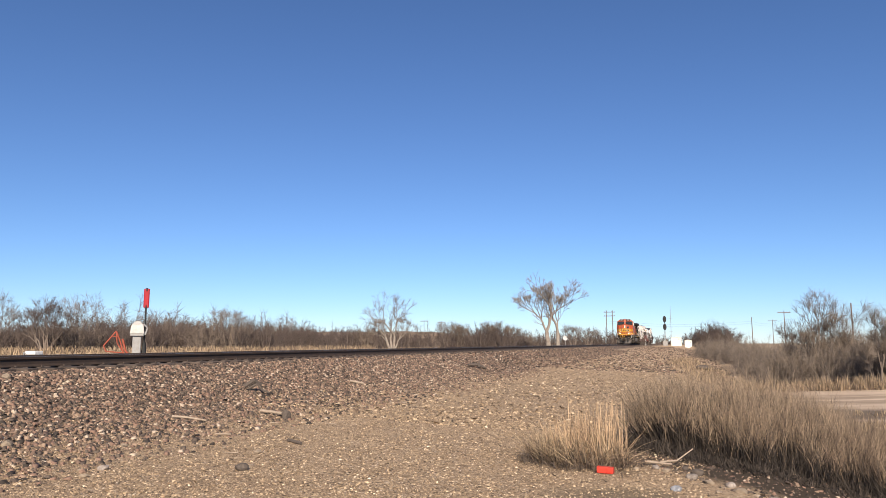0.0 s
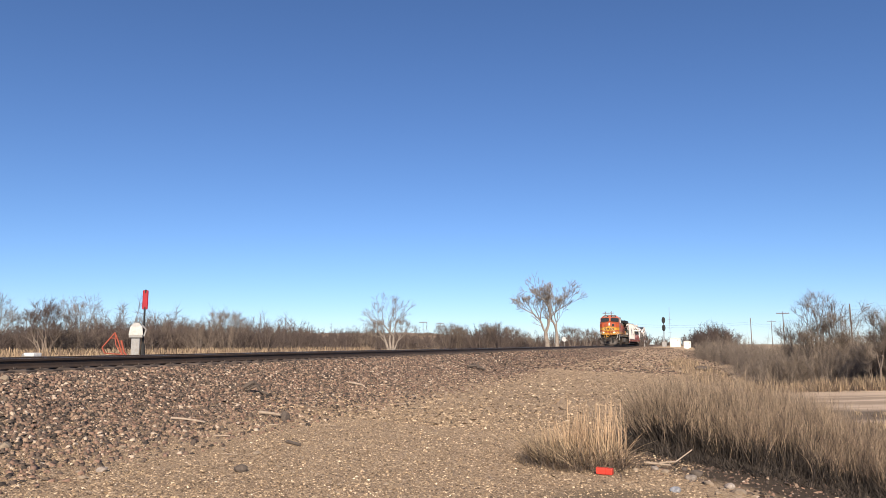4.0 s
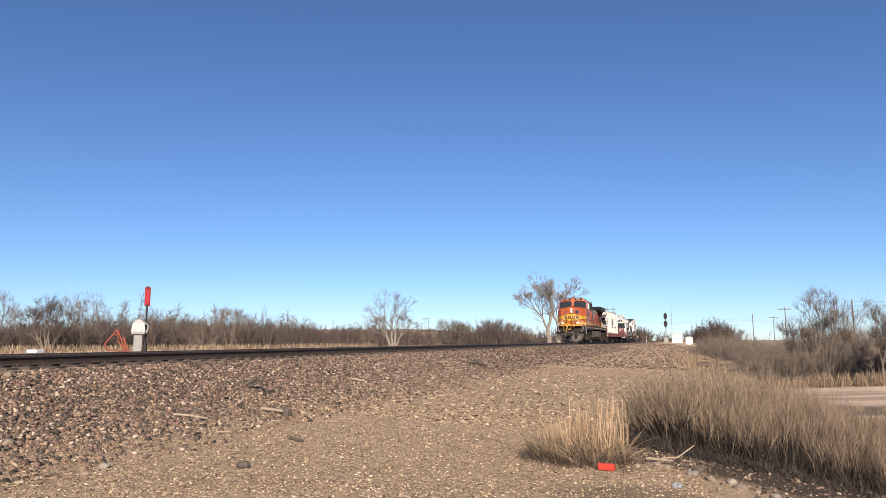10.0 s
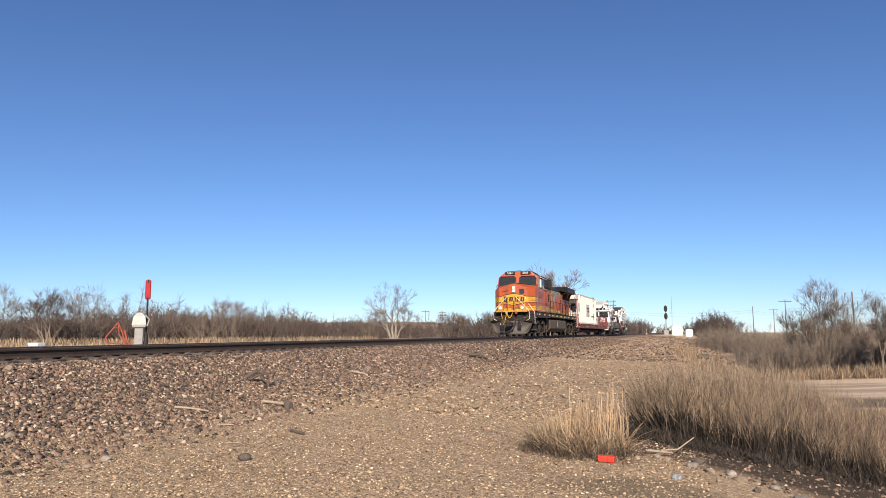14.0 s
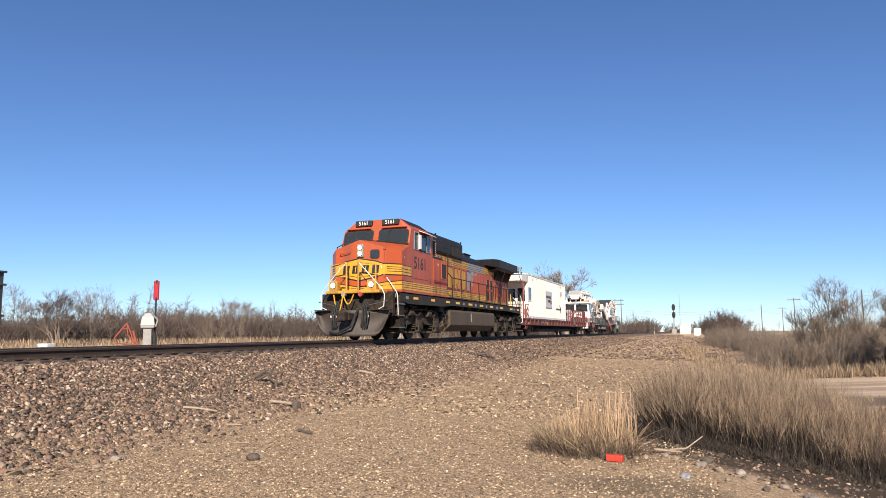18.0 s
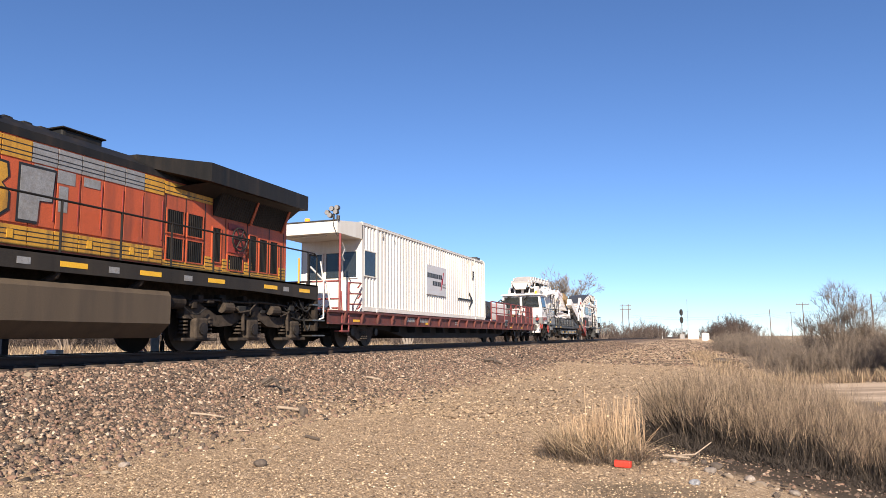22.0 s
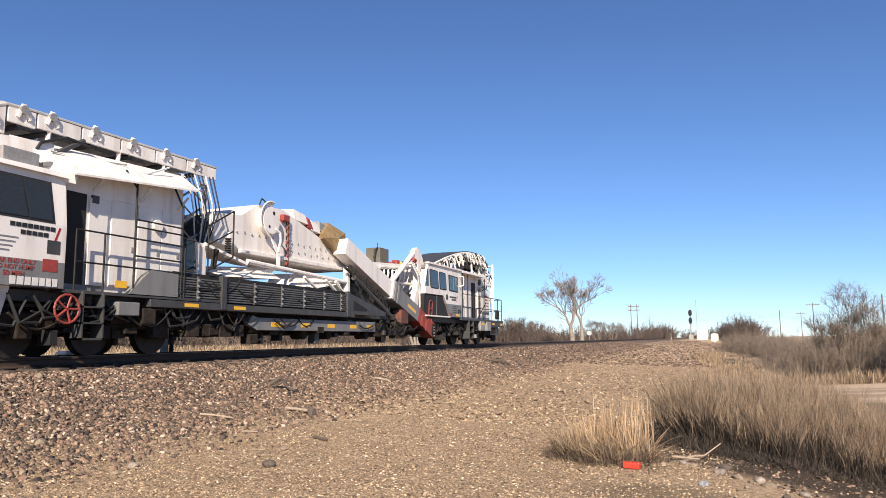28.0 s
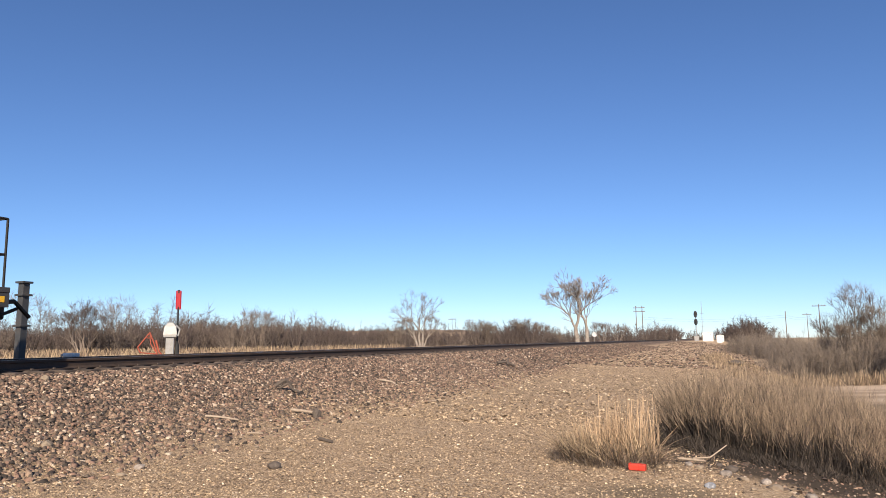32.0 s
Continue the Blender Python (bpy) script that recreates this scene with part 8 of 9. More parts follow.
    rod(bm, (1.0, 49.76, 3.36), (1.0, 49.76, 3.56), 0.075, 12)
    finish("beacon", bm, AMBER, lb)
    for k in range(4):
        bar("horn", lb, GALV, [(0.95 + 0.1 * k, 50.7, 3.45), (0.95 + 0.1 * k, 51.0, 3.42 + 0.04 * k)], 0.04)
    # overhead conveyor: trough, belt, side frames and rollers
    def conv_z(y):
        return 4.09 + 0.44 * smooth(49.2, 50.6, y) + 0.08 * (y - 50.5) / 5.5
    ys = [49.25, 49.8, 50.4, 51.0, 52.0, 53.0, 54.0, 55.0, 56.1]
    for a, b in zip(ys, ys[1:]):
        za, zb = conv_z(a), conv_z(b)
        if a < 49.7:
            solid("feed_chute", M, MACHINE_WHITE, [(s * xx, y, z) for s in (-1, 1) for xx, y, z in ((0.60, a, za + 0.06), (0.60, b, zb + 0.04), (0.36, a + 0.1, za - 0.40), (0.36, b, zb - 0.42))], "white conveyor feed chute")
        solid("belt", M, BELT, [(s * xx, y, z) for s in (-1, 1) for xx, y, z in ((0.66, a, za + 0.06), (0.66, b, zb + 0.06), (0.50, a, za + 0.13), (0.50, b, zb + 0.13), (0.3, a, za + 0.15), (0.3, b, zb + 0.15), (0.66, a, za + 0.03), (0.66, b, zb + 0.03))], "grey conveyor belt cover")
        for s in (-1, 1):
            block("conveyor_frame", M, MACHINE_WHITE, min(s * 0.60, s * 0.65), max(s * 0.60, s * 0.65), a + 0.02, b - 0.02, min(za, zb) - 0.26, max(za, zb) + 0.02, 0.01)
            hub = bar("roller_bracket", M, MACHINE_WHITE, [(s * 0.65, a + 0.2, za - 0.14), (s * 0.67, a + 0.3, za + 0.12), (s * 0.65, a + 0.45, za - 0.14)], 0.045)
            bm = new_bm()
            rod(bm, (s * 0.65, a + 0.3, za + 0.02), (s * 0.72, a + 0.3, za + 0.02), 0.085, 10)
            finish("roller_end", bm, GALV, hub)
            bm = new_bm()
            rod(bm, (s * 0.651, a + 0.42, za - 0.14), (s * 0.656, a + 0.42, za - 0.14), 0.035, 8)
            finish("frame_hole", bm, SHADE_BLACK, hub)
        bm = new_bm()
        rod(bm, (-0.6, a + 0.3, za - 0.28), (0.6, a + 0.3, za - 0.28), 0.06, 8)
        finish("return_roller", bm, DARK_GREY, M)
    for y in (49.75, 51.3, 53.0, 54.3):
        for s in (-1, 1):
            bar("conveyor_leg", M, MACHINE_WHITE, [(s * 0.5, y, 3.3), (s * 0.60, y, conv_z(y) - 0.2)], 0.05)
    bar("hydraulic_ram", M, DARK_GREY, [(1.0, 50.8, 3.55), (0.95, 51.8, 4.2)], 0.05)
    bar("drape_hose", M, RUBBER, [(1.0, 50.6, 3.5), (1.05, 50.8, 3.9), (0.98, 51.4, 4.15), (0.98, 51.9, 4.1)], 0.03)
    bar("drape_hose", M, MACHINE_WHITE, [(1.2, 52.3, 3.72), (1.25, 53.2, 3.82), (1.05, 54.0, 4.15)], 0.022)
    # loose hoses over the pipe bank and the hopper's flank
    loose = random.Random(31)
    for k in range(12):
        y, z = loose.uniform(53.4, 61.4), loose.uniform(1.35, 1.85)
        w, sag = loose.uniform(0.4, 1.5), loose.uniform(0.05, 0.28)
        bar("loose_hose", M, RUBBER, [(1.43, y + w * q / 8, z - sag * math.sin(math.pi * q / 8) + 0.1 * q / 8) for q in range(9)], loose.uniform(0.010, 0.018), 5)
    for k in range(14):
        y = loose.uniform(49.4, 55.5)
        bar("under_hose", M, RUBBER, [(1.35, y, 1.1), (1.4, y + 0.2, loose.uniform(0.55, 0.85)), (1.38, y + 0.6, loose.uniform(0.5, 0.8)), (1.3, y + 0.9, 1.05)], 0.025, 5)
    for k in range(12):
        y = loose.uniform(53.2, 63.0)
        w, h = loose.uniform(0.2, 0.5), loose.uniform(0.12, 0.3)
        block("under_box", M, GREY_DIRT, 0.9, loose.uniform(1.2, 1.35), y, y + w, 0.62 - h, 0.66, 0.015)
    # side gangway with railings
    block("gangway", M, DARK_GREY, 1.1, 1.44, 51.1, 55.6, 1.16, 1.22, 0.0, "grey gangway")
    for k, y in enumerate((51.35, 52.0, 52.75, 54.2)):
        bar("gangway_post", M, BLACK, [(1.42, y, 1.2), (1.42, y, 2.35 + (1.2 if k in (2,) else 0))], 0.02)
    for z in (1.75, 2.35):
        bar("gangway_rail", M, BLACK, [(1.42, 51.35, z), (1.42, 54.2, z)], 0.018)
    bar("ladder_rail", M, BLACK, [(1.42, 52.75, 1.2), (1.42, 52.75, 3.4), (1.3, 52.55, 3.75)], 0.022)
    bar("ladder_rail", M, BLACK, [(1.42, 54.1, 1.2), (1.42, 54.1, 3.2), (1.3, 53.9, 3.7)], 0.022)
    for z in (2.0, 2.6, 2.75):
        bar("ladder_rung", M, BLACK, [(1.42, 52.75, z), (1.42, 54.1, z)], 0.018)
    bar("stair_rail", M, BLACK, [(1.38, 55.0, 1.9), (1.38, 55.0, 2.95), (1.38, 55.9, 3.45), (1.38, 55.9, 2.3), (1.38, 55.0, 1.9)], 0.02)
    bar("stair_rail", M, BLACK, [(1.38, 55.0, 2.5), (1.38, 55.9, 2.95)], 0.018)
    st = block("step_plate", M, DARK_GREY, 1.2, 1.5, 51.5, 52.0, 0.3, 0.34)
    for z in (0.6, 0.9):
        block("step", st, DARK_GREY, 1.2, 1.5, 51.5, 52.0, z, z + 0.03)
    for y in (51.5, 51.97):
        block("step_side", st, DARK_GREY, 1.2, 1.5, y, y + 0.03, 0.3, 1.2)
    solid("valance", M, MACHINE_GREY, [(1.30, 52.6, 1.2), (1.44, 52.6, 1.2), (1.30, 53.2, 1.75), (1.44, 53.2, 1.75), (1.30, 54.0, 1.72), (1.44, 54.0, 1.72), (1.44, 54.0, 1.2), (1.30, 54.0, 1.2)], "grey sloping valance")
    block("reflector", M, REFLECT, X, X + 0.005, 52.25, 52.55, 1.32, 1.46)
    block("cabinet", M, MACHINE_GREY, 1.2, 1.48, 52.35, 52.9, 0.78, 1.05, 0.02)
    block("air_valve", M, GREY_DIRT, 1.2, 1.45, 53.0, 53.4, 0.6, 0.95, 0.04)
    # hydraulic pipe bank with clamps, on a dark plate
    block("backing_plate", M, SHADE_BLACK, 1.26, 1.30, 54.0, 62.0, 1.0, 1.8)
    for k in range(9):
        z = 1.20 + 0.058 * k
        bar("hydraulic_pipe", M, PIPE_M, [(1.36, 53.6 + 0.1 * (k % 3), z), (1.40, 54.0, z), (1.40, 61.6, z)], 0.021)
    for y in (54.6, 56.7, 57.9, 59.0, 60.1, 61.1):
        cl = block("pipe_clamp", M, PIPE_M, 1.42, 1.45, y, y + 0.06, 1.16, 1.72, 0.008)
        for k in range(4):
            bm = new_bm()
            rod(bm, (1.45, y + 0.03, 1.24 + k * 0.13), (1.48, y + 0.03, 1.24 + k * 0.13), 0.028, 8)
            finish("union_nut", bm, GALV, cl)
    for y in (55.42, 61.5):
        block("pipe_post", M, DARK_GREY, 1.36, 1.48, y, y + 0.18, 1.0, 1.8, 0.01, "dark grey post")
    slab("bracket_arm", M, DARK_GREY, [(61.6, 1.0), (61.6, 1.75), (62.0, 1.7), (64.3, 1.22), (64.3, 1.08), (62.0, 1.08)], "x", 1.36, 1.44)
    slab("arm_cutout", M, SHADE_BLACK, [(61.95, 1.2), (61.95, 1.52), (62.9, 1.28), (62.9, 1.2)], "x", 1.441, 1.445)
    # lower side beam with reflectors
    bm = new_bm()
    box(bm, 1.36, 1.52, 56.7, 63.4, 0.62, 0.95, 0.015)
    bs = finish("side_beam", bm, MACHINE_GREY, M, "grey side beam with yellow reflectors")
    bs.location = (-0.2, 0.35, -0.09)
    for y in (57.3, 58.75, 60.2, 61.6, 62.75):
        block("reflector", bs, REFLECT, 1.52, 1.526, y, y + 0.42, 0.72, 0.84)
    solid("beam_head", bs, MACHINE_GREY, [(1.36, 56.7, 0.62), (1.52, 56.7, 0.62), (1.36, 56.3, 0.78), (1.5, 56.3, 0.78), (1.36, 56.5, 1.0), (1.5, 56.5, 1.0), (1.36, 56.7, 0.95), (1.52, 56.7, 0.95)])
    block("beam_bracket", bs, GREY_DIRT, 1.2, 1.5, 63.4, 63.9, 0.45, 0.95, 0.04)
    # excavating chain casing: riveted white side plates, sloping towards the rear
    casing = slab("chain_casing", M, MACHINE_WHITE, [(55.3, 2.62), (55.3, 3.35), (56.4, 3.45), (57.1, 3.86), (58.3, 3.92), (61.9, 2.92), (62.2, 2.55), (61.9, 2.42), (58.5, 2.40), (56.4, 2.52)], "x", -0.6, 1.16, "white riveted chain casing")
    casing.location = (-0.38, 0.58, 0.12)
    block("casing_flange", casing, MACHINE_WHITE, 1.14, 1.26, 56.3, 62.0, 2.44, 2.54, 0.01)
    for row, (z, n, a, b) in enumerate(((2.98, 16, 56.2, 61.0), (2.74, 9, 58.4, 61.2))):
        for k in range(n):
            y = a + (b - a) * k / (n - 1)
            bm = new_bm()
            rod(bm, (1.16, y, z + 0.03 * (k % 2)), (1.185, y, z + 0.03 * (k % 2)), 0.028, 6)
            finish("bolt", bm, GALV, casing)
    bm = new_bm()
    rod(bm, (1.0, 57.47, 3.47), (1.36, 57.47, 3.47), 0.38, 32)
    drum = finish("drive_drum", bm, MACHINE_WHITE, casing, "round white drive cover")
    bm = new_bm()
    rod(bm, (1.36, 57.36, 3.28), (1.366, 57.36, 3.28), 0.045, 8)
    rod(bm, (1.36, 57.56, 3.68), (1.366, 57.56, 3.68), 0.055, 8)
    finish("drum_hole", bm, SHADE_BLACK, drum)
    for k in range(5):
        r = 0.40 + 0.03 * k
        loop = [(1.30 + 0.02 * k, 57.45 - r * math.sin(a), 3.47 + r * math.cos(a)) for a in np.arange(-0.2, 2.3, 0.25)]
        bar("hose", casing, MACHINE_WHITE, loop + [(1.36, 57.45 + 0.05 * k, 2.95 - 0.03 * k), (1.38, 57.72 + 0.03 * k, 2.55), (1.36, 57.75 + 0.03 * k, 2.2), (1.34, 57.5 - 0.1 * k, 2.0)], 0.022)
    bar("hose", casing, MACHINE_WHITE, [(1.37, 57.65, 3.25), (1.40, 57.82, 3.15), (1.40, 57.85, 2.95), (1.38, 57.75, 2.6)], 0.035)
    bar("hose", casing, RUBBER, [(1.2, 57.1, 3.85), (1.2, 57.2, 4.05), (1.2, 57.35, 4.0), (1.2, 57.4, 3.85)], 0.02)
    hook = block("chain_block", casing, HUB_RED, 1.16, 1.3, 58.12, 58.45, 3.56, 3.76, 0.03, "red chain block")
    for k in range(14):
        z = 3.56 - k * 0.105
        bar("chain_link", hook, HUB_RED if k % 2 else GREY_DIRT, [(1.24 + 0.03 * (k % 2), 58.36 + 0.03 * (k % 2), z), (1.24, 58.38, z - 0.11)], 0.022)
        bar("chain_link", hook, RED_BROWN, [(1.26, 58.45 + 0.03 * (k % 2), z + 0.02), (1.24, 58.46, z - 0.09)], 0.02)
    for y0, w, z, m in ((58.95, 0.75, 3.95, MACHINE_WHITE), (59.72, 0.3, 3.82, HUB_RED), (59.9, 0.55, 3.76, MACHINE_WHITE), (60.42, 0.5, 3.80, GALV)):
        solid("casing_top_gear", casing, m, [(0.5, y0, z - 0.2), (1.12, y0, z - 0.2), (0.6, y0 + 0.05, z + 0.16), (1.05, y0 + 0.05, z + 0.12), (0.5, y0 + w, z - 0.25), (1.12, y0 + w, z - 0.25), (0.6, y0 + w - 0.08, z + 0.05), (1.05, y0 + w - 0.08, z + 0.04)])
    cover = solid("canvas_cover", M, TARP, [(0.5, 60.9, 3.95), (1.05, 61.05, 3.96), (1.25, 60.35, 3.50), (1.36, 60.26, 3.34), (1.24, 61.83, 3.70), (0.6, 61.9, 3.66), (1.36, 61.66, 2.77), (1.28, 61.5, 2.75), (1.38, 61.2, 3.0), (0.9, 60.5, 3.3), (1.40, 61.1, 3.45)], "tan canvas cover")
    cover.location = (-0.38, 0.58, 0.12)
    # struts and folds under the casing
    bar("side_strut", M, MACHINE_WHITE, [(1.05, 56.9, 2.32), (1.05, 62.2, 2.14)], 0.07, 10)
    bar("side_strut", M, MACHINE_WHITE, [(1.1, 55.2, 2.55), (1.25, 56.6, 2.2)], 0.06)
    solid("spoil_sheet", M, MACHINE_WHITE, [(0.3, 55.5, 2.1), (1.1, 56.0, 1.85), (1.15, 58.3, 1.95), (0.4, 58.5, 2.35), (0.2, 56.0, 1.8)])
    solid("spoil_sheet", M, MACHINE_WHITE, [(0.3, 58.8, 1.8), (1.15, 59.6, 1.75), (1.1, 61.7, 2.05), (0.4, 61.5, 2.4), (0.3, 59.0, 2.2)])
    for y0, y1 in ((59.4, 60.3), (60.6, 61.4), (61.2, 61.8)):
        bar("brace", M, MACHINE_WHITE, [(1.2, y0, 2.1), (1.2, y1, 1.7)], 0.05)
    block("post", M, MACHINE_WHITE, 0.95, 1.12, 62.1, 62.3, 1.75, 2.65, 0.03)
    block("bulkhead", M, MACHINE_WHITE, -0.9, 1.0, 54.35, 55.4, 1.2, 2.6, 0.02)
    side_window(M, 1.02, 54.5, 54.95, 1.9, 2.6, DARK_GREY, "small_window")
    # lattice tower under the conveyor's tail and the dark duct into the casing
    for x0 in (-0.5, 0.62):
        bar("tower_post", M, GALV, [(x0, 55.7, 1.2), (x0, 55.7, 4.3)], 0.075, 4)
        bar("tower_post", M, GALV, [(x0, 54.9, 2.4), (x0, 54.9, 4.25)], 0.05, 4)
        for z in (2.5, 3.1, 3.7):
            bar("tower_brace", M, GALV, [(x0, 54.9, z), (x0, 55.7, z + 0.5)], 0.03)
            bar("tower_brace", M, GALV, [(x0, 54.9, z + 0.45), (x0, 55.7, z - 0.05)], 0.022)
    bm = new_bm()
    pts = [Vector((0.25, 55.5, 2.75)), Vector((0.3, 55.95, 3.12)), Vector((0.3, 56.4, 3.24)), Vector((0.3, 57.1, 3.30))]
    for a, b in zip(pts, pts[1:]):
        rod(bm, a, b, 0.33, 18)
    finish("air_duct", bm, RUBBER, M, "dark flexible air duct", True)
    for k in range(9):
        a = 0.55 + 0.045 * k
        bar("tower_hose", M, RUBBER if k % 3 else MACHINE_WHITE, [(a, 55.0 + 0.08 * k, 4.3), (a + 0.15, 55.1 + 0.08 * k, 3.9 - 0.05 * k), (a + 0.1, 55.3 + 0.06 * k, 3.4), (a, 55.5, 2.6)], 0.018)
    bar("coil_strut", M, MACHINE_WHITE, [(0.95, 56.2, 2.35), (0.95, 56.3, 3.0)], 0.05)
    bm = new_bm()
    for q in range(7):
        rod(bm, (0.97, 56.22, 2.45 + q * 0.06), (0.97, 56.22, 2.48 + q * 0.06), 0.085, 10)
    finish("coil_spring", bm, GREY_DIRT, M)
    bar("spring_strut", M, GREY_DIRT, [(1.2, 55.4, 2.0), (1.2, 55.5, 2.45)], 0.07)
    # Two added near-black blocks make the deep shade beneath the machine.
    block("under_gear", M, SHADE_BLACK, -0.9, 0.95, 54.6, 70.5, 0.55, 1.0)
    block("belly_plate", M, SHADE_BLACK, -0.6, 0.6, 49.9, 77.6, 0.42, 0.98)
    clutter = random.Random(77)
    for k in range(70):
        y = clutter.uniform(49.9, 77.4)
        w, h, z = clutter.uniform(0.06, 0.35), clutter.uniform(0.06, 0.28), clutter.uniform(0.42, 0.98)
        x1 = clutter.uniform(1.05, 1.34)
        block("belly_fitting", M, clutter.choice((GREY_DIRT, GREY_DIRT, RUBBER, DARK_GREY, SHADE_BLACK, GALV if k % 5 == 0 else SHADE_BLACK)), x1 - 0.3, x1, y, y + w, z - h, z, 0.012)
    for k in range(60):
        y, z = clutter.uniform(49.6, 76.5), clutter.uniform(0.75, 1.05)
        w, sag = clutter.uniform(0.3, 1.3), clutter.uniform(0.08, 0.4)
        x1 = clutter.uniform(1.2, 1.42)
        bar("belly_hose", M, RUBBER if k % 4 else GREY_DIRT, [(x1, y + w * q / 6, z - sag * math.sin(math.pi * q / 6)) for q in range(7)], clutter.uniform(0.012, 0.026), 5)
    for y in (57.4, 59.6, 61.0, 63.5):
        bm = new_bm()
        rod(bm, (0.7, y, 0.45), (1.1, y, 0.45), 0.16, 12)
        finish("guide_roller", bm, GREY_DIRT, M)
    for y in (60.1, 64.6):
        block("clamp_leg", M, DARK_GREY, 0.9, 1.15, y, y + 0.25, 0.16, 0.7, 0.02)
    # boom running down to the rails at the rear of the casing
    def beam(name, a, b, w, x0, x1, material, label="", w2=None):
        a, b = Vector((0, *a)), Vector((0, *b))
        d = (b - a).normalized()
        u = Vector((0, -d.z, d.y))
        w2 = w if w2 is None else w2
        pts = [v + u * s * q for v, q in ((a, w / 2), (b, w2 / 2)) for s in (-1, 1)]
        bm = new_bm()
        order = [pts[0], pts[1], pts[3], pts[2]]
        prism(bm, [(p.y, p.z) for p in order], "x", x0, x1)
        ob = finish(name, bm, material, M, label)
        ob.location = (0, 0.45, 0)
        return ob
    beam("boom", (61.2, 3.28), (64.9, 1.98), 0.55, 0.9, 1.34, MACHINE_WHITE, "white upper boom", 0.6)
    for k in range(3):
        t = k * 0.22
        beam("boom_collar", (64.55 + t, 2.1 - t * 0.34), (64.68 + t, 2.06 - t * 0.34), 0.72, 0.86, 1.4, MACHINE_WHITE if k < 1 else MACHINE_GREY)
    bg = beam("boom_mid", (64.9, 1.98), (67.0, 1.25), 0.62, 0.9, 1.36, MACHINE_GREY, "grey boom with a yellow reflector", 0.58)
    slab("reflector", bg, REFLECT, [(66.0, 1.62), (66.75, 1.36), (66.70, 1.25), (65.95, 1.51)], "x", 1.361, 1.366)
    block("hatch", bg, SHADE_BLACK, 1.36, 1.365, 65.0, 65.18, 1.95, 2.12)
    br = beam("boom_tip", (67.0, 1.25), (68.55, 0.62), 0.58, 0.9, 1.37, HUB_RED, "worn red boom tip", 0.62)
    slab("tip_plate", br, GREY_DIRT, [(68.4, 0.9), (68.75, 0.85), (68.75, 0.3), (68.5, 0.3), (68.3, 0.5)], "x", 0.95, 1.39)
    for k in range(4):
        bm = new_bm()
        rod(bm, (1.39, 68.5, 0.4 + k * 0.12), (1.42, 68.5, 0.4 + k * 0.12), 0.03, 6)
        finish("bolt", bm, GALV, br)
    for k, q in enumerate((67.3, 67.75)):
        slab("warning_stripe", br, ORANGE_OLD, [(q, 1.36 - (q - 67) * 0.4), (q + 0.12, 1.32 - (q - 67) * 0.4), (q - 0.06, 0.9 - (q - 67) * 0.4), (q - 0.18, 0.94 - (q - 67) * 0.4)], "x", 1.371, 1.375)
    bar("grab_hoop", br, RED_RAIL, [(1.36, 68.0, 0.95), (1.4, 68.0, 1.75), (1.4, 68.1, 1.85), (1.4, 68.25, 1.85), (1.4, 68.35, 1.75), (1.36, 68.3, 0.9)], 0.025, 6, "red grab hoop")
    bar("grab_hoop", br, RED_RAIL, [(1.4, 68.0, 1.5), (1.4, 68.33, 1.5)], 0.02)
    bar("hydraulic_ram", M, DARK_GREY, [(1.3, 62.2, 2.3), (1.34, 64.4, 1.35), (1.34, 64.9, 1.1)], 0.09, 10)
    bar("hydraulic_ram", M, GREY_DIRT, [(1.2, 61.8, 2.6), (1.36, 63.8, 1.75)], 0.05)
    rnd = random.Random(4)
    for k in range(16):
        y = 61.9 + rnd.uniform(0, 2.6)
        z = 3.0 - (y - 61.4) * 0.36
        bar("hydraulic_hose", M, RUBBER, [(1.1 + rnd.uniform(0, 0.3), y, z - 0.1), (1.3 + rnd.uniform(0, 0.1), y + 0.3, z - rnd.uniform(0.5, 0.9)), (1.2, y + rnd.uniform(0.4, 0.8), z - rnd.uniform(0.3, 0.8))], 0.025)
    block("shovel_plate", M, GREY_DIRT, 1.0, 1.3, 65.45, 66.3, 0.30, 0.92, 0.02, "rusty steel plate")
    block("shovel_plate", M, RUSTY, 1.0, 1.34, 65.85, 66.5, 0.85, 1.38, 0.02)
    # electrical cabinet and machinery between casing and rear cab
    cb = block("switch_cabinet", M, OLIVE, 0.0, 0.6, 65.54, 66.30, 3.0, 3.75, 0.02, "olive grey switch cabinet")
    bar("cable_arch", cb, RUBBER, [(0.5, 65.52, 3.05), (0.5, 65.30, 3.1), (0.5, 65.24, 3.35), (0.5, 65.32, 3.6), (0.5, 65.52, 3.74)], 0.03)
    bar("whip_aerial", cb, RUBBER, [(0.5, 65.52, 3.7), (0.5, 65.52, 3.92)], 0.012)
    # Added black sheet hides the sky and stands in for shade behind the ribs.
    block("dark_recess", M, SHADE_BLACK, 0.3, 0.4, 63.4, 67.82, 2.2, 3.0)
    deckhouse = block("middle_deck", M, DARK_GREY, -1.0, 0.8, 62.2, 67.82, 1.2, 2.2, 0.02)
    solid("inner_conveyor", M, MACHINE_WHITE, [(-0.7, 62.5, 2.7), (0.75, 62.5, 2.7), (-0.7, 62.5, 2.95), (0.75, 62.5, 2.95), (-0.7, 67.92, 3.3), (0.75, 67.92, 3.3), (-0.7, 67.92, 3.1), (0.75, 67.92, 3.1)], "white inner conveyor")
    for k in range(7):
        y = 65.32 + k * 0.36
        bar("conveyor_rib", M, MACHINE_WHITE, [(0.8, y, 2.45), (0.86, y + 0.05, 2.75), (0.8, y + 0.1, 3.0 + 0.03 * k)], 0.04)
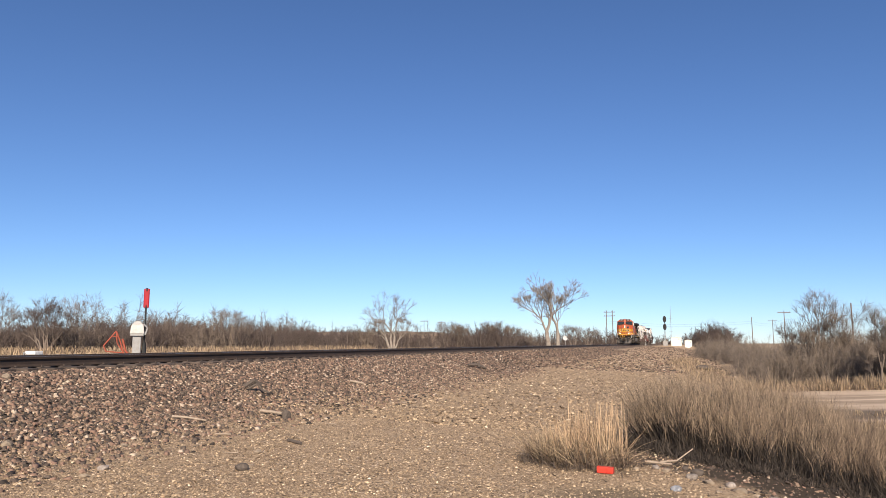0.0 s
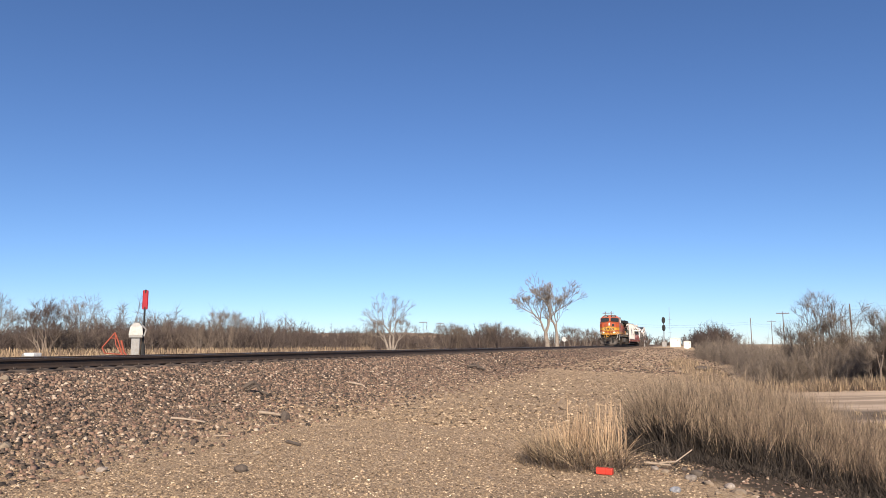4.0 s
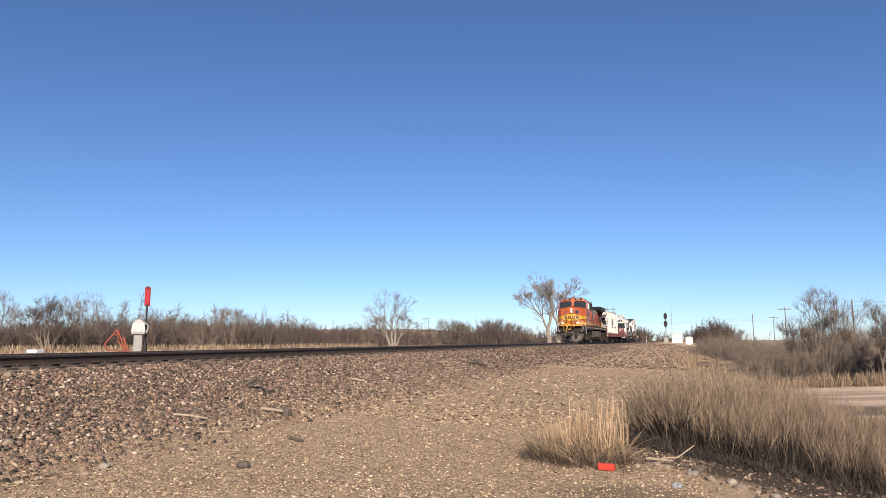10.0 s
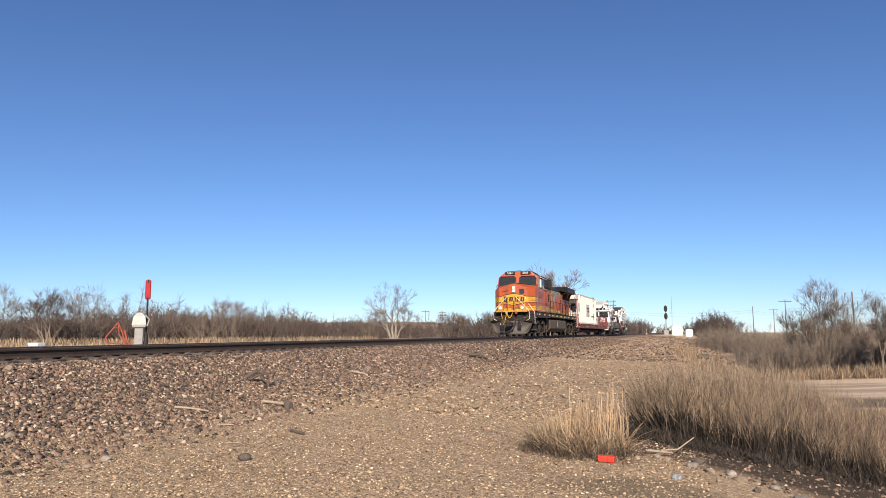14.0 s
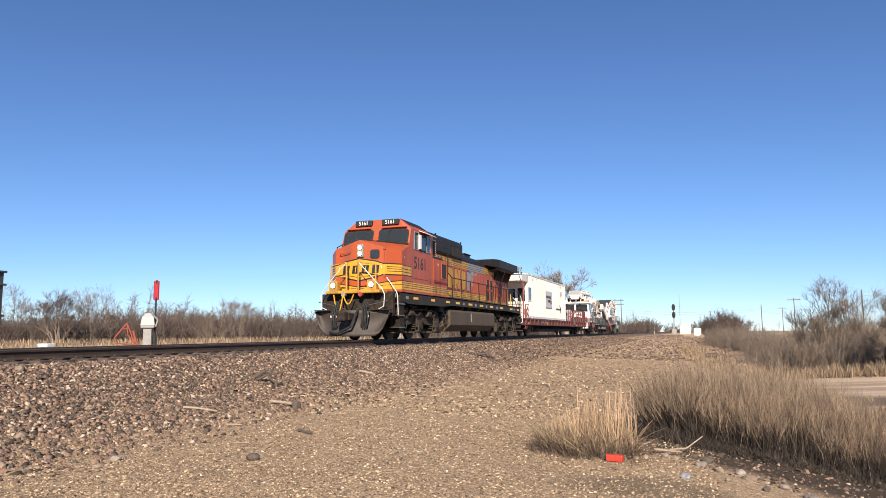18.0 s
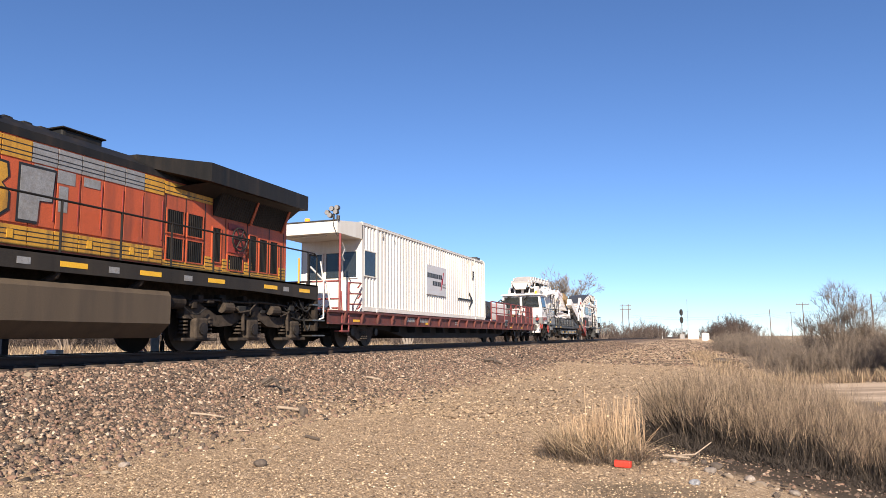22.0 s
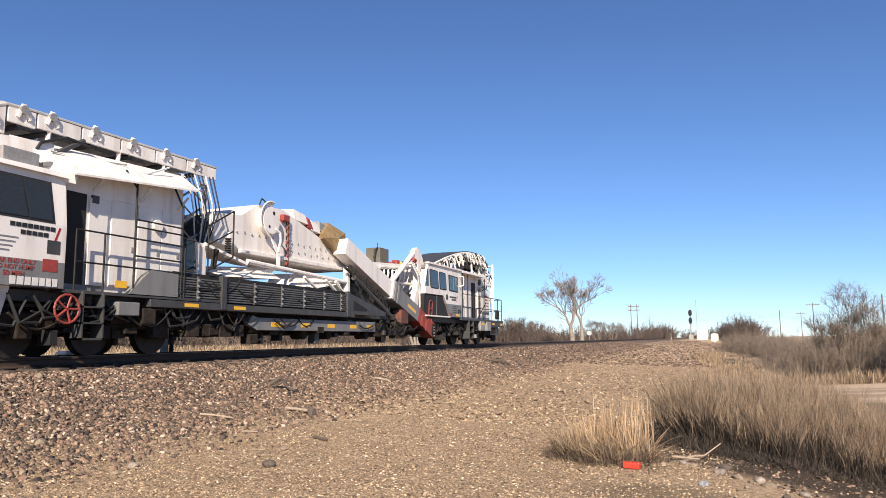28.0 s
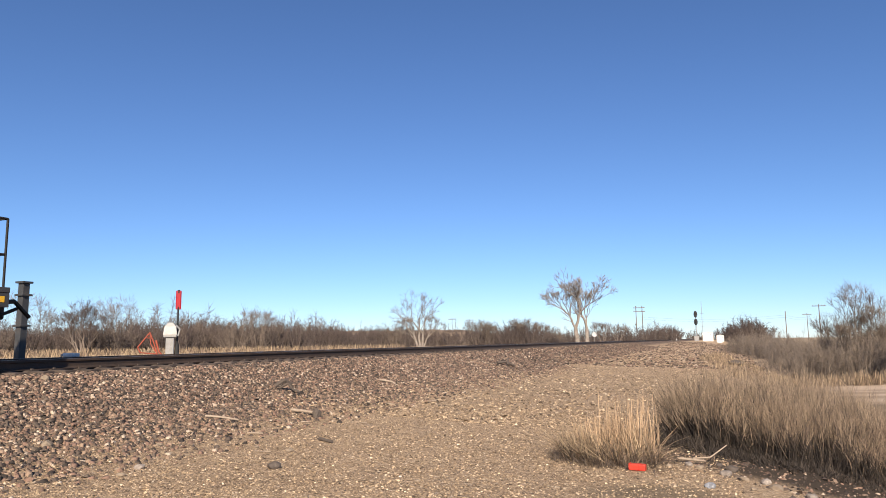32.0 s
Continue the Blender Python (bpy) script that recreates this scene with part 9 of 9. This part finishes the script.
    bar("conveyor_rail", M, MACHINE_WHITE, [(0.85, 65.02, 2.4), (0.85, 67.92, 2.5)], 0.05)
    bar("conveyor_rail", M, MACHINE_WHITE, [(0.85, 65.02, 2.95), (0.85, 67.92, 3.15)], 0.045)
    for x, y, z in ((0.6, 66.37, 3.08), (0.4, 67.22, 3.25)):
        block("beacon_base", M, HUB_RED, x - 0.12, x + 0.12, y, y + 0.3, z, z + 0.2, 0.03)
        bm = new_bm()
        rod(bm, (x, y + 0.6, z), (x, y + 0.6, z + 0.16), 0.07, 10)
        finish("beacon", bm, AMBER, M)
    # lifting arm in front of the rear cab
    bar("lifting_arm", M, MACHINE_WHITE, [(1.05, 65.57, 2.40), (1.05, 67.72, 3.80)], 0.10, 12, "white lifting arm")
    slab("arm_knee", M, MACHINE_WHITE, [(67.50, 3.80), (67.80, 3.97), (68.05, 3.95), (68.40, 3.55), (68.36, 3.28), (68.12, 3.1), (68.0, 2.3), (67.9, 1.6), (67.42, 1.6), (67.80, 2.4), (67.88, 3.3)], "x", 0.95, 1.15, "white arm knee")
    bm = new_bm()
    rod(bm, (0.9, 68.32, 3.3), (1.3, 68.32, 3.3), 0.14, 14)
    finish("arm_pivot", bm, GALV, M)
    bar("red_valve", M, HUB_RED, [(1.15, 67.37, 3.45), (1.15, 67.62, 3.4)], 0.08, 10)
    for k in range(5):
        bar("arm_hose", M, RUBBER if k % 2 else MACHINE_WHITE, [(1.1, 67.22 + 0.05 * k, 3.4), (1.3, 67.52 + 0.05 * k, 2.8), (1.25, 67.82, 2.2), (1.2, 67.92 + 0.03 * k, 1.5)], 0.025)
    # rear cab
    rc = slab("rear_cab", M, MACHINE_WHITE, [(68.37, 3.35), (72.37, 3.38), (72.37, 1.8), (70.47, 1.8), (70.07, 2.14), (68.04, 2.12), (68.17, 2.5)], "x", -1.36, 1.40, "white rear operating cab")
    slab("grey_band", rc, MACHINE_GREY, [(70.47, 1.8), (72.37, 1.8), (72.37, 1.24), (70.87, 1.24)], "x", -1.36, 1.403, "grey lower panel")
    slab("under_glass", rc, SHADE_BLACK, [(68.02, 2.09), (70.02, 2.12), (70.72, 1.26), (67.92, 1.22)], "x", -1.3, 1.365, "dark lower glazing")
    slab("under_pane", rc, RUBBER, [(68.17, 2.06), (69.92, 2.08), (70.57, 1.30), (68.17, 1.30)], "x", 1.366, 1.372)
    block("cab_sill", rc, MACHINE_WHITE, 1.2, 1.44, 68.07, 70.82, 1.19, 1.25, 0.01)
    bar("glazing_bar", rc, MACHINE_GREY, [(1.36, 69.37, 2.1), (1.36, 69.32, 1.27)], 0.02)
    def rounded(pts, r, n=4):
        """The outline pts with its corners rounded off."""
        out, k = [], len(pts)
        for i in range(k):
            p, a, b = Vector(pts[i]), Vector(pts[i - 1]), Vector(pts[(i + 1) % k])
            p0, p1 = p + (a - p).normalized() * r, p + (b - p).normalized() * r
            for q in range(n + 1):
                t = q / n
                v = p0 * (1 - t) ** 2 + p * 2 * t * (1 - t) + p1 * t * t
                out.append((v.x, v.y))
        return out

    def cab_window(pts, r, rim, inset=0.035, glass=None):
        w = slab("window", rc, rim, rounded(pts, r), "x", 1.38, 1.412)
        mid = (sum(p[0] for p in pts) / len(pts), sum(p[1] for p in pts) / len(pts))
        inner = [(mid[0] + (p[0] - mid[0]) * (1 - inset * 2.2), mid[1] + (p[1] - mid[1]) * (1 - inset * 2.6)) for p in pts]
        slab("pane", w, glass or WINDOW, rounded(inner, r), "x", 1.413, 1.418)
        return w

    cab_window([(68.48, 3.16), (69.42, 3.14), (69.54, 2.38), (68.60, 2.38)], 0.12, RUBBER)
    cab_window([(69.54, 3.14), (70.34, 3.12), (70.46, 2.38), (69.64, 2.38)], 0.12, RUBBER)
    w3 = cab_window([(70.68, 3.10), (71.88, 3.06), (71.92, 2.36), (70.76, 2.38)], 0.05, RUBBER, 0.05, GREEN_GLASS)
    block("glazing_bar", w3, GALV, 1.418, 1.424, 71.30, 71.33, 2.44, 3.02)
    slab("front_corner_window", rc, WINDOW, rounded([(68.06, 2.44), (68.42, 2.44), (68.38, 3.16), (68.32, 3.16)], 0.05), "x", 1.38, 1.408)
    for word, z in (("WORKING", 1.56), ("DIRECTION", 1.45)):
        lettering(word, 0.085, INK, rc, facing_side(1.408, 72.04, z), depth=0.002)
    bar("direction_arrow", rc, INK, [(1.408, 71.80, 1.505), (1.408, 72.26, 1.505), (1.408, 72.20, 1.54)], 0.008)
    block("roof_edge", rc, MACHINE_WHITE, -1.42, 1.46, 68.32, 76.02, 3.36, 3.44, 0.015)
    bar("mirror", rc, MACHINE_WHITE, [(1.42, 72.07, 2.65), (1.6, 72.12, 2.7), (1.6, 72.12, 3.1), (1.42, 72.07, 3.12)], 0.03)
    side_bars(rc, 1.404, 70.82, 2.08, (0.09,) * 8, 0.07, INK, 0.02)
    side_bars(rc, 1.404, 71.07, 1.97, (0.09,) * 5, 0.07, INK, 0.02)
    slab("sign_stroke", rc, RED, [(71.67, 1.92), (71.71, 1.92), (71.82, 2.2), (71.78, 2.2)], "x", 1.403, 1.407)
    block("plate", rc, DARK_GREY, 1.402, 1.407, 70.37, 70.62, 1.98, 2.2)
    for k in range(4):
        side_bars(rc, 1.406, 71.17, 1.42 + 0.09 * k, (0.5,), 0.03, DARK_GREY)
    block("red_panel", rc, HUB_RED, 1.404, 1.408, 70.87, 71.12, 1.28, 1.4)
    block("reflector", rc, REFLECT, 1.405, 1.41, 71.62, 72.07, 1.28, 1.38)
    # rear house, recessed behind a gangway
    rh = block("rear_house", M, MACHINE_WHITE, -1.1, 1.05, 72.37, 76.22, 1.22, 3.36, 0.0, "white rear machine house")
    block("grey_band", rh, MACHINE_GREY, 1.05, 1.056, 72.39, 76.20, 1.22, 1.72)
    dd = block("doorway", rh, SHADE_BLACK, 1.05, 1.062, 74.76, 75.34, 1.3, 3.05, 0, "dark open doorway")
    for a, b in ((72.5, 73.1), (73.15, 73.7), (73.8, 74.6)):
        q = block("house_door", rh, MACHINE_WHITE, 1.05, 1.075, a, b, 1.3, 3.1, 0.008)
        block("hasp", q, GALV, 1.075, 1.09, b - 0.1, b - 0.04, 2.2, 2.3)
    louvre(rh, 1.05, 75.68, 76.15, 1.35, 2.9, 26, False, MACHINE_WHITE, MACHINE_WHITE, 0.06)
    solid("eave", M, MACHINE_WHITE, [(1.0, 72.32, 3.5), (1.5, 72.32, 3.36), (1.0, 76.32, 3.5), (1.5, 76.32, 3.36), (1.0, 72.32, 3.46), (1.5, 72.32, 3.32), (1.0, 76.32, 3.46), (1.5, 76.32, 3.32)], "white eave")
    end = block("end_house", M, MACHINE_WHITE, -1.0, 0.95, 76.22, 77.97, 1.22, 2.75, 0.01, "white end housing")
    block("notice_board", end, WHITE, 0.955, 0.97, 76.97, 77.92, 1.72, 2.62, 0.0, "white board with red words")
    for word, z, size in (("DO NOT HUMP", 2.46, 0.125), ("50 MPH", 2.30, 0.125), ("REAR END ONLY", 1.98, 0.105)):
        lettering(word, size, HUB_RED, end, facing_side(0.975, 77.45, z), depth=0.002)
    block("bar_line", end, HUB_RED, 0.971, 0.975, 77.12, 77.82, 2.13, 2.17)
    block("grey_band", end, MACHINE_GREY, 0.951, 0.965, 76.24, 77.96, 1.22, 1.68)
    side_bars(end, 0.968, 77.02, 1.36, (0.1,) * 7, 0.14, WHITE_RAIL, 0.025)
    # rear platform, railings, boxes, steps
    pl = block("rear_platform", M, DARK_GREY, -1.4, 1.46, 72.22, 78.82, 1.12, 1.21, 0.01, "dark grey rear platform")
    block("platform_skirt", pl, DARK_GREY, 1.36, 1.45, 76.72, 78.82, 0.88, 1.12, 0.01)
    for y in (76.92, 78.37):
        block("reflector", pl, REFLECT, 1.452, 1.457, y, y + 0.36, 0.96, 1.06)
    for a, m in ((74.87, True), (75.9, False)):
        q = block("tool_box", M, GALV, 1.18, 1.5, a, a + 0.65, 0.66, 1.12, 0.015, "pale steel tool box")
        if m:
            block("reflector", q, REFLECT, 1.501, 1.506, a + 0.1, a + 0.55, 0.94, 1.04)
        for cy in (0.08, 0.57):
            for cz in (0.74, 1.05):
                bm = new_bm()
                rod(bm, (1.5, a + cy, cz), (1.51, a + cy, cz), 0.018, 6)
                finish("screw", bm, BLACK, q)
    lad = block("step_plate", M, DARK_GREY, 1.15, 1.48, 73.25, 73.85, 0.28, 0.32)
    for z in (0.55, 0.85):
        block("step", lad, DARK_GREY, 1.15, 1.48, 73.25, 73.85, z, z + 0.03)
    for y in (73.22, 73.85):
        block("step_side", lad, DARK_GREY, 1.15, 1.48, y, y + 0.035, 0.28, 1.12)
    for y in (72.47, 73.22, 74.02, 74.92, 75.82, 76.82):
        bar("platform_post", M, BLACK, [(1.42, y, 1.2), (1.42, y, 3.3 if y in (72.47, 73.22, 75.82) else 2.35)], 0.02)
    for z in (1.75, 2.35):
        bar("platform_rail", M, BLACK, [(1.42, 72.47, z), (1.42, 76.82, z)], 0.018)
        bar("platform_rail", M, BLACK, [(1.42, 76.82, z), (1.42, 78.72, z), (-1.3, 78.72, z)], 0.018)
    for x, y in ((1.42, 78.02), (1.42, 78.72), (0.5, 78.72), (-0.5, 78.72)):
        bar("platform_post", M, BLACK, [(x, y, 1.2), (x, y, 2.35)], 0.022)
    bar("diagonal_rail", M, BLACK, [(1.3, 75.02, 1.3), (1.35, 76.22, 2.1)], 0.025)
    block("lamp_box", M, RUBBER, 1.1, 1.3, 78.52, 78.72, 1.3, 1.75, 0.03)
    ws = block("window_box", M, DARK_GREY, 1.1, 1.36, 76.82, 78.12, 0.45, 0.9, 0.015)
    block("window_box_glass", ws, GREY_DIRT, 1.361, 1.367, 76.97, 77.72, 0.52, 0.82)
    block("end_beam", M, BLACK, -1.2, 1.2, 78.42, 78.77, 0.5, 1.1, 0.03)
    bar("coupler_arm", M, BLACK, [(0.9, 78.72, 0.95), (0.9, 79.32, 1.02), (0.9, 79.62, 0.75)], 0.04)
    bar("coupler_arm", M, BLACK, [(0.6, 78.72, 0.55), (0.85, 79.42, 0.9)], 0.03)
    block("rear_coupler", M, GREY_DIRT, -0.15, 0.15, 78.62, 79.72, 0.72, 1.0, 0.05)
    block("clamp_leg", M, DARK_GREY, 0.95, 1.2, 78.12, 78.32, 0.14, 0.6, 0.02)
    # folded rear conveyor: arched truss with rollers and hoses
    def arch_z(y):
        return 3.50 + 1.10 * math.sin(math.pi * 0.5 * min(1, max(0, (y - 70.02) / 6.0))) - 0.35 * smooth(77.0, 78.0, y)
    ys = np.arange(70.02, 77.82, 0.55)
    for a, b in zip(ys, ys[1:]):
        za, zb = arch_z(a), arch_z(b)
        solid("belt", M, DARK_GREY, [(s * xx, y, z) for s in (-1, 1) for xx, y, z in ((0.86, a, za + 0.02), (0.86, b, zb + 0.02), (0.86, a, za + 0.09), (0.86, b, zb + 0.09))])
        block("dark_web", M, SHADE_BLACK, 0.3, 0.34, a, b, max(3.44, min(za, zb) - 0.42), min(za, zb))
        for s in (-1, 1):
            bar("truss_chord", M, MACHINE_WHITE, [(s * 0.88, a, za), (s * 0.88, b, zb)], 0.04)
            bar("truss_chord", M, MACHINE_WHITE, [(s * 0.9, a, max(3.44, za - 0.4)), (s * 0.9, b, max(3.44, zb - 0.4))], 0.055)
            bar("truss_web", M, MACHINE_WHITE, [(s * 0.88, a, za), (s * 0.9, b, max(3.44, zb - 0.4))], 0.03)
        bm = new_bm()
        rod(bm, (-0.8, a + 0.2, za - 0.1), (0.92, a + 0.2, za - 0.1), 0.07, 8)
        rod(bm, (0.88, a + 0.2, za - 0.1), (0.98, a + 0.2, za - 0.1), 0.10, 10)
        finish("roller", bm, MACHINE_WHITE, M)
        bar("looped_hose", M, MACHINE_WHITE if int(a * 10) % 3 else RUBBER, [(0.95, a, za - 0.02), (1.05, a + 0.1, za - 0.3), (1.08, a + 0.25, max(3.46, za - 0.55)), (1.0, a + 0.45, za - 0.3)], 0.026)
    wild = random.Random(8)
    for k in range(26):
        y = wild.uniform(70.82, 77.02)
        z, w = arch_z(y) - 0.05, wild.uniform(0.15, 0.5)
        drop = wild.uniform(0.2, 0.5)
        bar("draped_hose", M, MACHINE_WHITE if k % 4 else RUBBER, [(0.95, y, z - 0.1), (1.04, y + 0.02, z + 0.04), (1.08, y + w * 0.4, z - 0.05), (1.1, y + w * 0.5, z - drop * 0.6), (1.08, y + w * 0.8, max(3.45, z - drop)), (0.98, y + w, max(3.45, z - drop * 0.7))], wild.uniform(0.018, 0.032), 6)
    for y in (72.82, 75.22):
        bar("truss_post", M, MACHINE_WHITE, [(0.95, y, 3.4), (0.92, y, 4.0)], 0.05)
    bm = new_bm()
    rod(bm, (0.75, 76.92, 3.75), (0.75, 76.92, 4.25), 0.17, 14)
    finish("tail_drum", bm, GALV, M)
    bar("return_chute", M, MACHINE_WHITE, [(0.6, 76.42, 3.6), (0.6, 78.52, 3.9)], 0.14, 10)
    # end frame holding the folded tail
    for s in (-1, 1):
        bar("end_frame_post", M, MACHINE_WHITE, [(s * 0.95, 78.37, 2.2), (s * 0.95, 78.47, 3.3), (s * 0.98, 78.62, 4.05)], 0.07, 8)
        bar("end_frame_beam", M, MACHINE_WHITE, [(s * 0.95, 76.22, 3.5), (s * 0.95, 78.47, 3.75)], 0.06)
        bar("end_frame_beam", M, MACHINE_WHITE, [(s * 0.95, 76.22, 3.0), (s * 0.95, 78.37, 3.15)], 0.05)
        for k in range(4):
            bar("end_frame_brace", M, MACHINE_WHITE, [(s * 0.95, 76.42 + 0.5 * k, 3.05 if k % 2 else 3.52), (s * 0.95, 76.92 + 0.5 * k, 3.56 if k % 2 else 3.08)], 0.035)
    slab("end_gusset", M, MACHINE_WHITE, [(76.32, 2.95), (77.52, 3.1), (77.32, 3.5), (76.62, 3.55), (76.22, 3.3)], "x", 0.98, 1.03)
    for y in (76.82, 77.12):
        bm = new_bm()
        rod(bm, (1.03, y, 3.28), (1.036, y, 3.28), 0.05, 8)
        finish("gusset_hole", bm, SHADE_BLACK, M)
    bm = new_bm()
    rod(bm, (1.0, 76.02, 3.12), (1.12, 76.02, 3.12), 0.15, 12)
    finish("flood_lamp", bm, DARK_GREY, M)
    block("tail_housing", M, MACHINE_WHITE, -0.7, 0.7, 76.6, 78.3, 2.75, 3.45, 0.04)
    solid("tail_chute", M, GALV, [(s * a, y, z) for s in (-1, 1) for a, y, z in ((0.7, 77.0, 4.35), (0.7, 78.4, 4.30), (0.6, 77.0, 4.05), (0.6, 78.4, 4.05))], "pale steel chute at the conveyor's tail")
    for k in range(7):
        bar("chute_rib", M, MACHINE_WHITE, [(0.74, 77.0 + 0.22 * k, 4.36), (0.76, 77.05 + 0.22 * k, 4.12), (0.8, 77.0 + 0.22 * k, 3.8)], 0.03)
    bar("end_post", M, MACHINE_WHITE, [(1.0, 78.55, 1.2), (1.0, 78.55, 4.3)], 0.06, 8)
    bar("end_post", M, MACHINE_WHITE, [(-1.0, 78.55, 1.2), (-1.0, 78.55, 4.3)], 0.06, 8)
    bar("end_beam_top", M, MACHINE_WHITE, [(-1.0, 78.55, 4.2), (1.0, 78.55, 4.2)], 0.05)
    rnd = random.Random(12)
    for k in range(30):
        y, z = 76.52 + rnd.uniform(0, 1.9), 2.95 + rnd.uniform(0, 0.9)
        bar("tail_hose", M, RUBBER if k % 2 else MACHINE_WHITE, [(0.95 + rnd.uniform(-0.3, 0.1), y, z), (1.0, y + rnd.uniform(-0.3, 0.3), z - 0.25), (0.9, y + rnd.uniform(-0.4, 0.4), z - rnd.uniform(-0.2, 0.5))], 0.028)
    for x0 in (0.6, -0.2):
        solid("folded_flap", M, DARK_GREY, [(x0, 76.52, 3.75), (x0 + 0.4, 76.62, 3.7), (x0 + 0.3, 77.82, 3.95), (x0, 77.92, 3.9), (x0 + 0.1, 77.12, 4.05)])
    # bogies
    for ys_ in ((50.6, 52.3, 53.9), (72.82, 74.62, 76.42)):
        c = ys_[1]
        bf = block("bogie_frame", M, GREY_DIRT, 0.92, 1.12, ys_[0] - 0.6, ys_[2] + 0.6, 0.52, 0.8, 0.04, "dusty bogie frame")
        block("far_frame", bf, GREY_DIRT, -1.12, -0.92, ys_[0] - 0.6, ys_[2] + 0.6, 0.52, 0.8, 0.04)
        block("bogie_core", bf, SHADE_BLACK, -0.6, 0.6, ys_[0] - 0.3, ys_[2] + 0.3, 0.6, 1.0)
        for y in ys_:
            block("axle_box", bf, GREY_DIRT, 0.95, 1.2, y - 0.16, y + 0.16, 0.32, 0.6, 0.03)
            for k in (-0.32, 0.32):
                bm = new_bm()
                for q in range(5):
                    rod(bm, (1.06, y + k, 0.42 + q * 0.08), (1.06, y + k, 0.46 + q * 0.08), 0.08, 8)
                finish("coil_spring", bm, GREY_DIRT, bf)
            block("brake_hanger", bf, GREY_DIRT, 0.85, 0.95, y + 0.5, y + 0.6, 0.2, 0.75, 0.02)
            wheelset(M, y, 0.46)
        bar("brake_pipe", bf, GREY_DIRT, [(1.2, ys_[0] - 0.4, 0.9), (1.25, ys_[1], 0.95), (1.2, ys_[2] + 0.3, 0.88)], 0.03)
    return M


machine = build_machine()


vehicles = [loco, flat_car, machine]


def motions():
    for v in vehicles:
        walk(v, [(t, pose(TRACK_X, y, RAIL_Z)) for t, y in NOSE])
    stamps = [round(0.1 * i, 1) for i in range(321)]
    for axle, y, r in rolling:
        rows = []
        for t in stamps:
            turn = math.degrees((NOSE[0][1] - nose_at(t)) / r)
            rows.append((t, pose(0, y, r, turn)))
        walk(axle, rows)


motions()
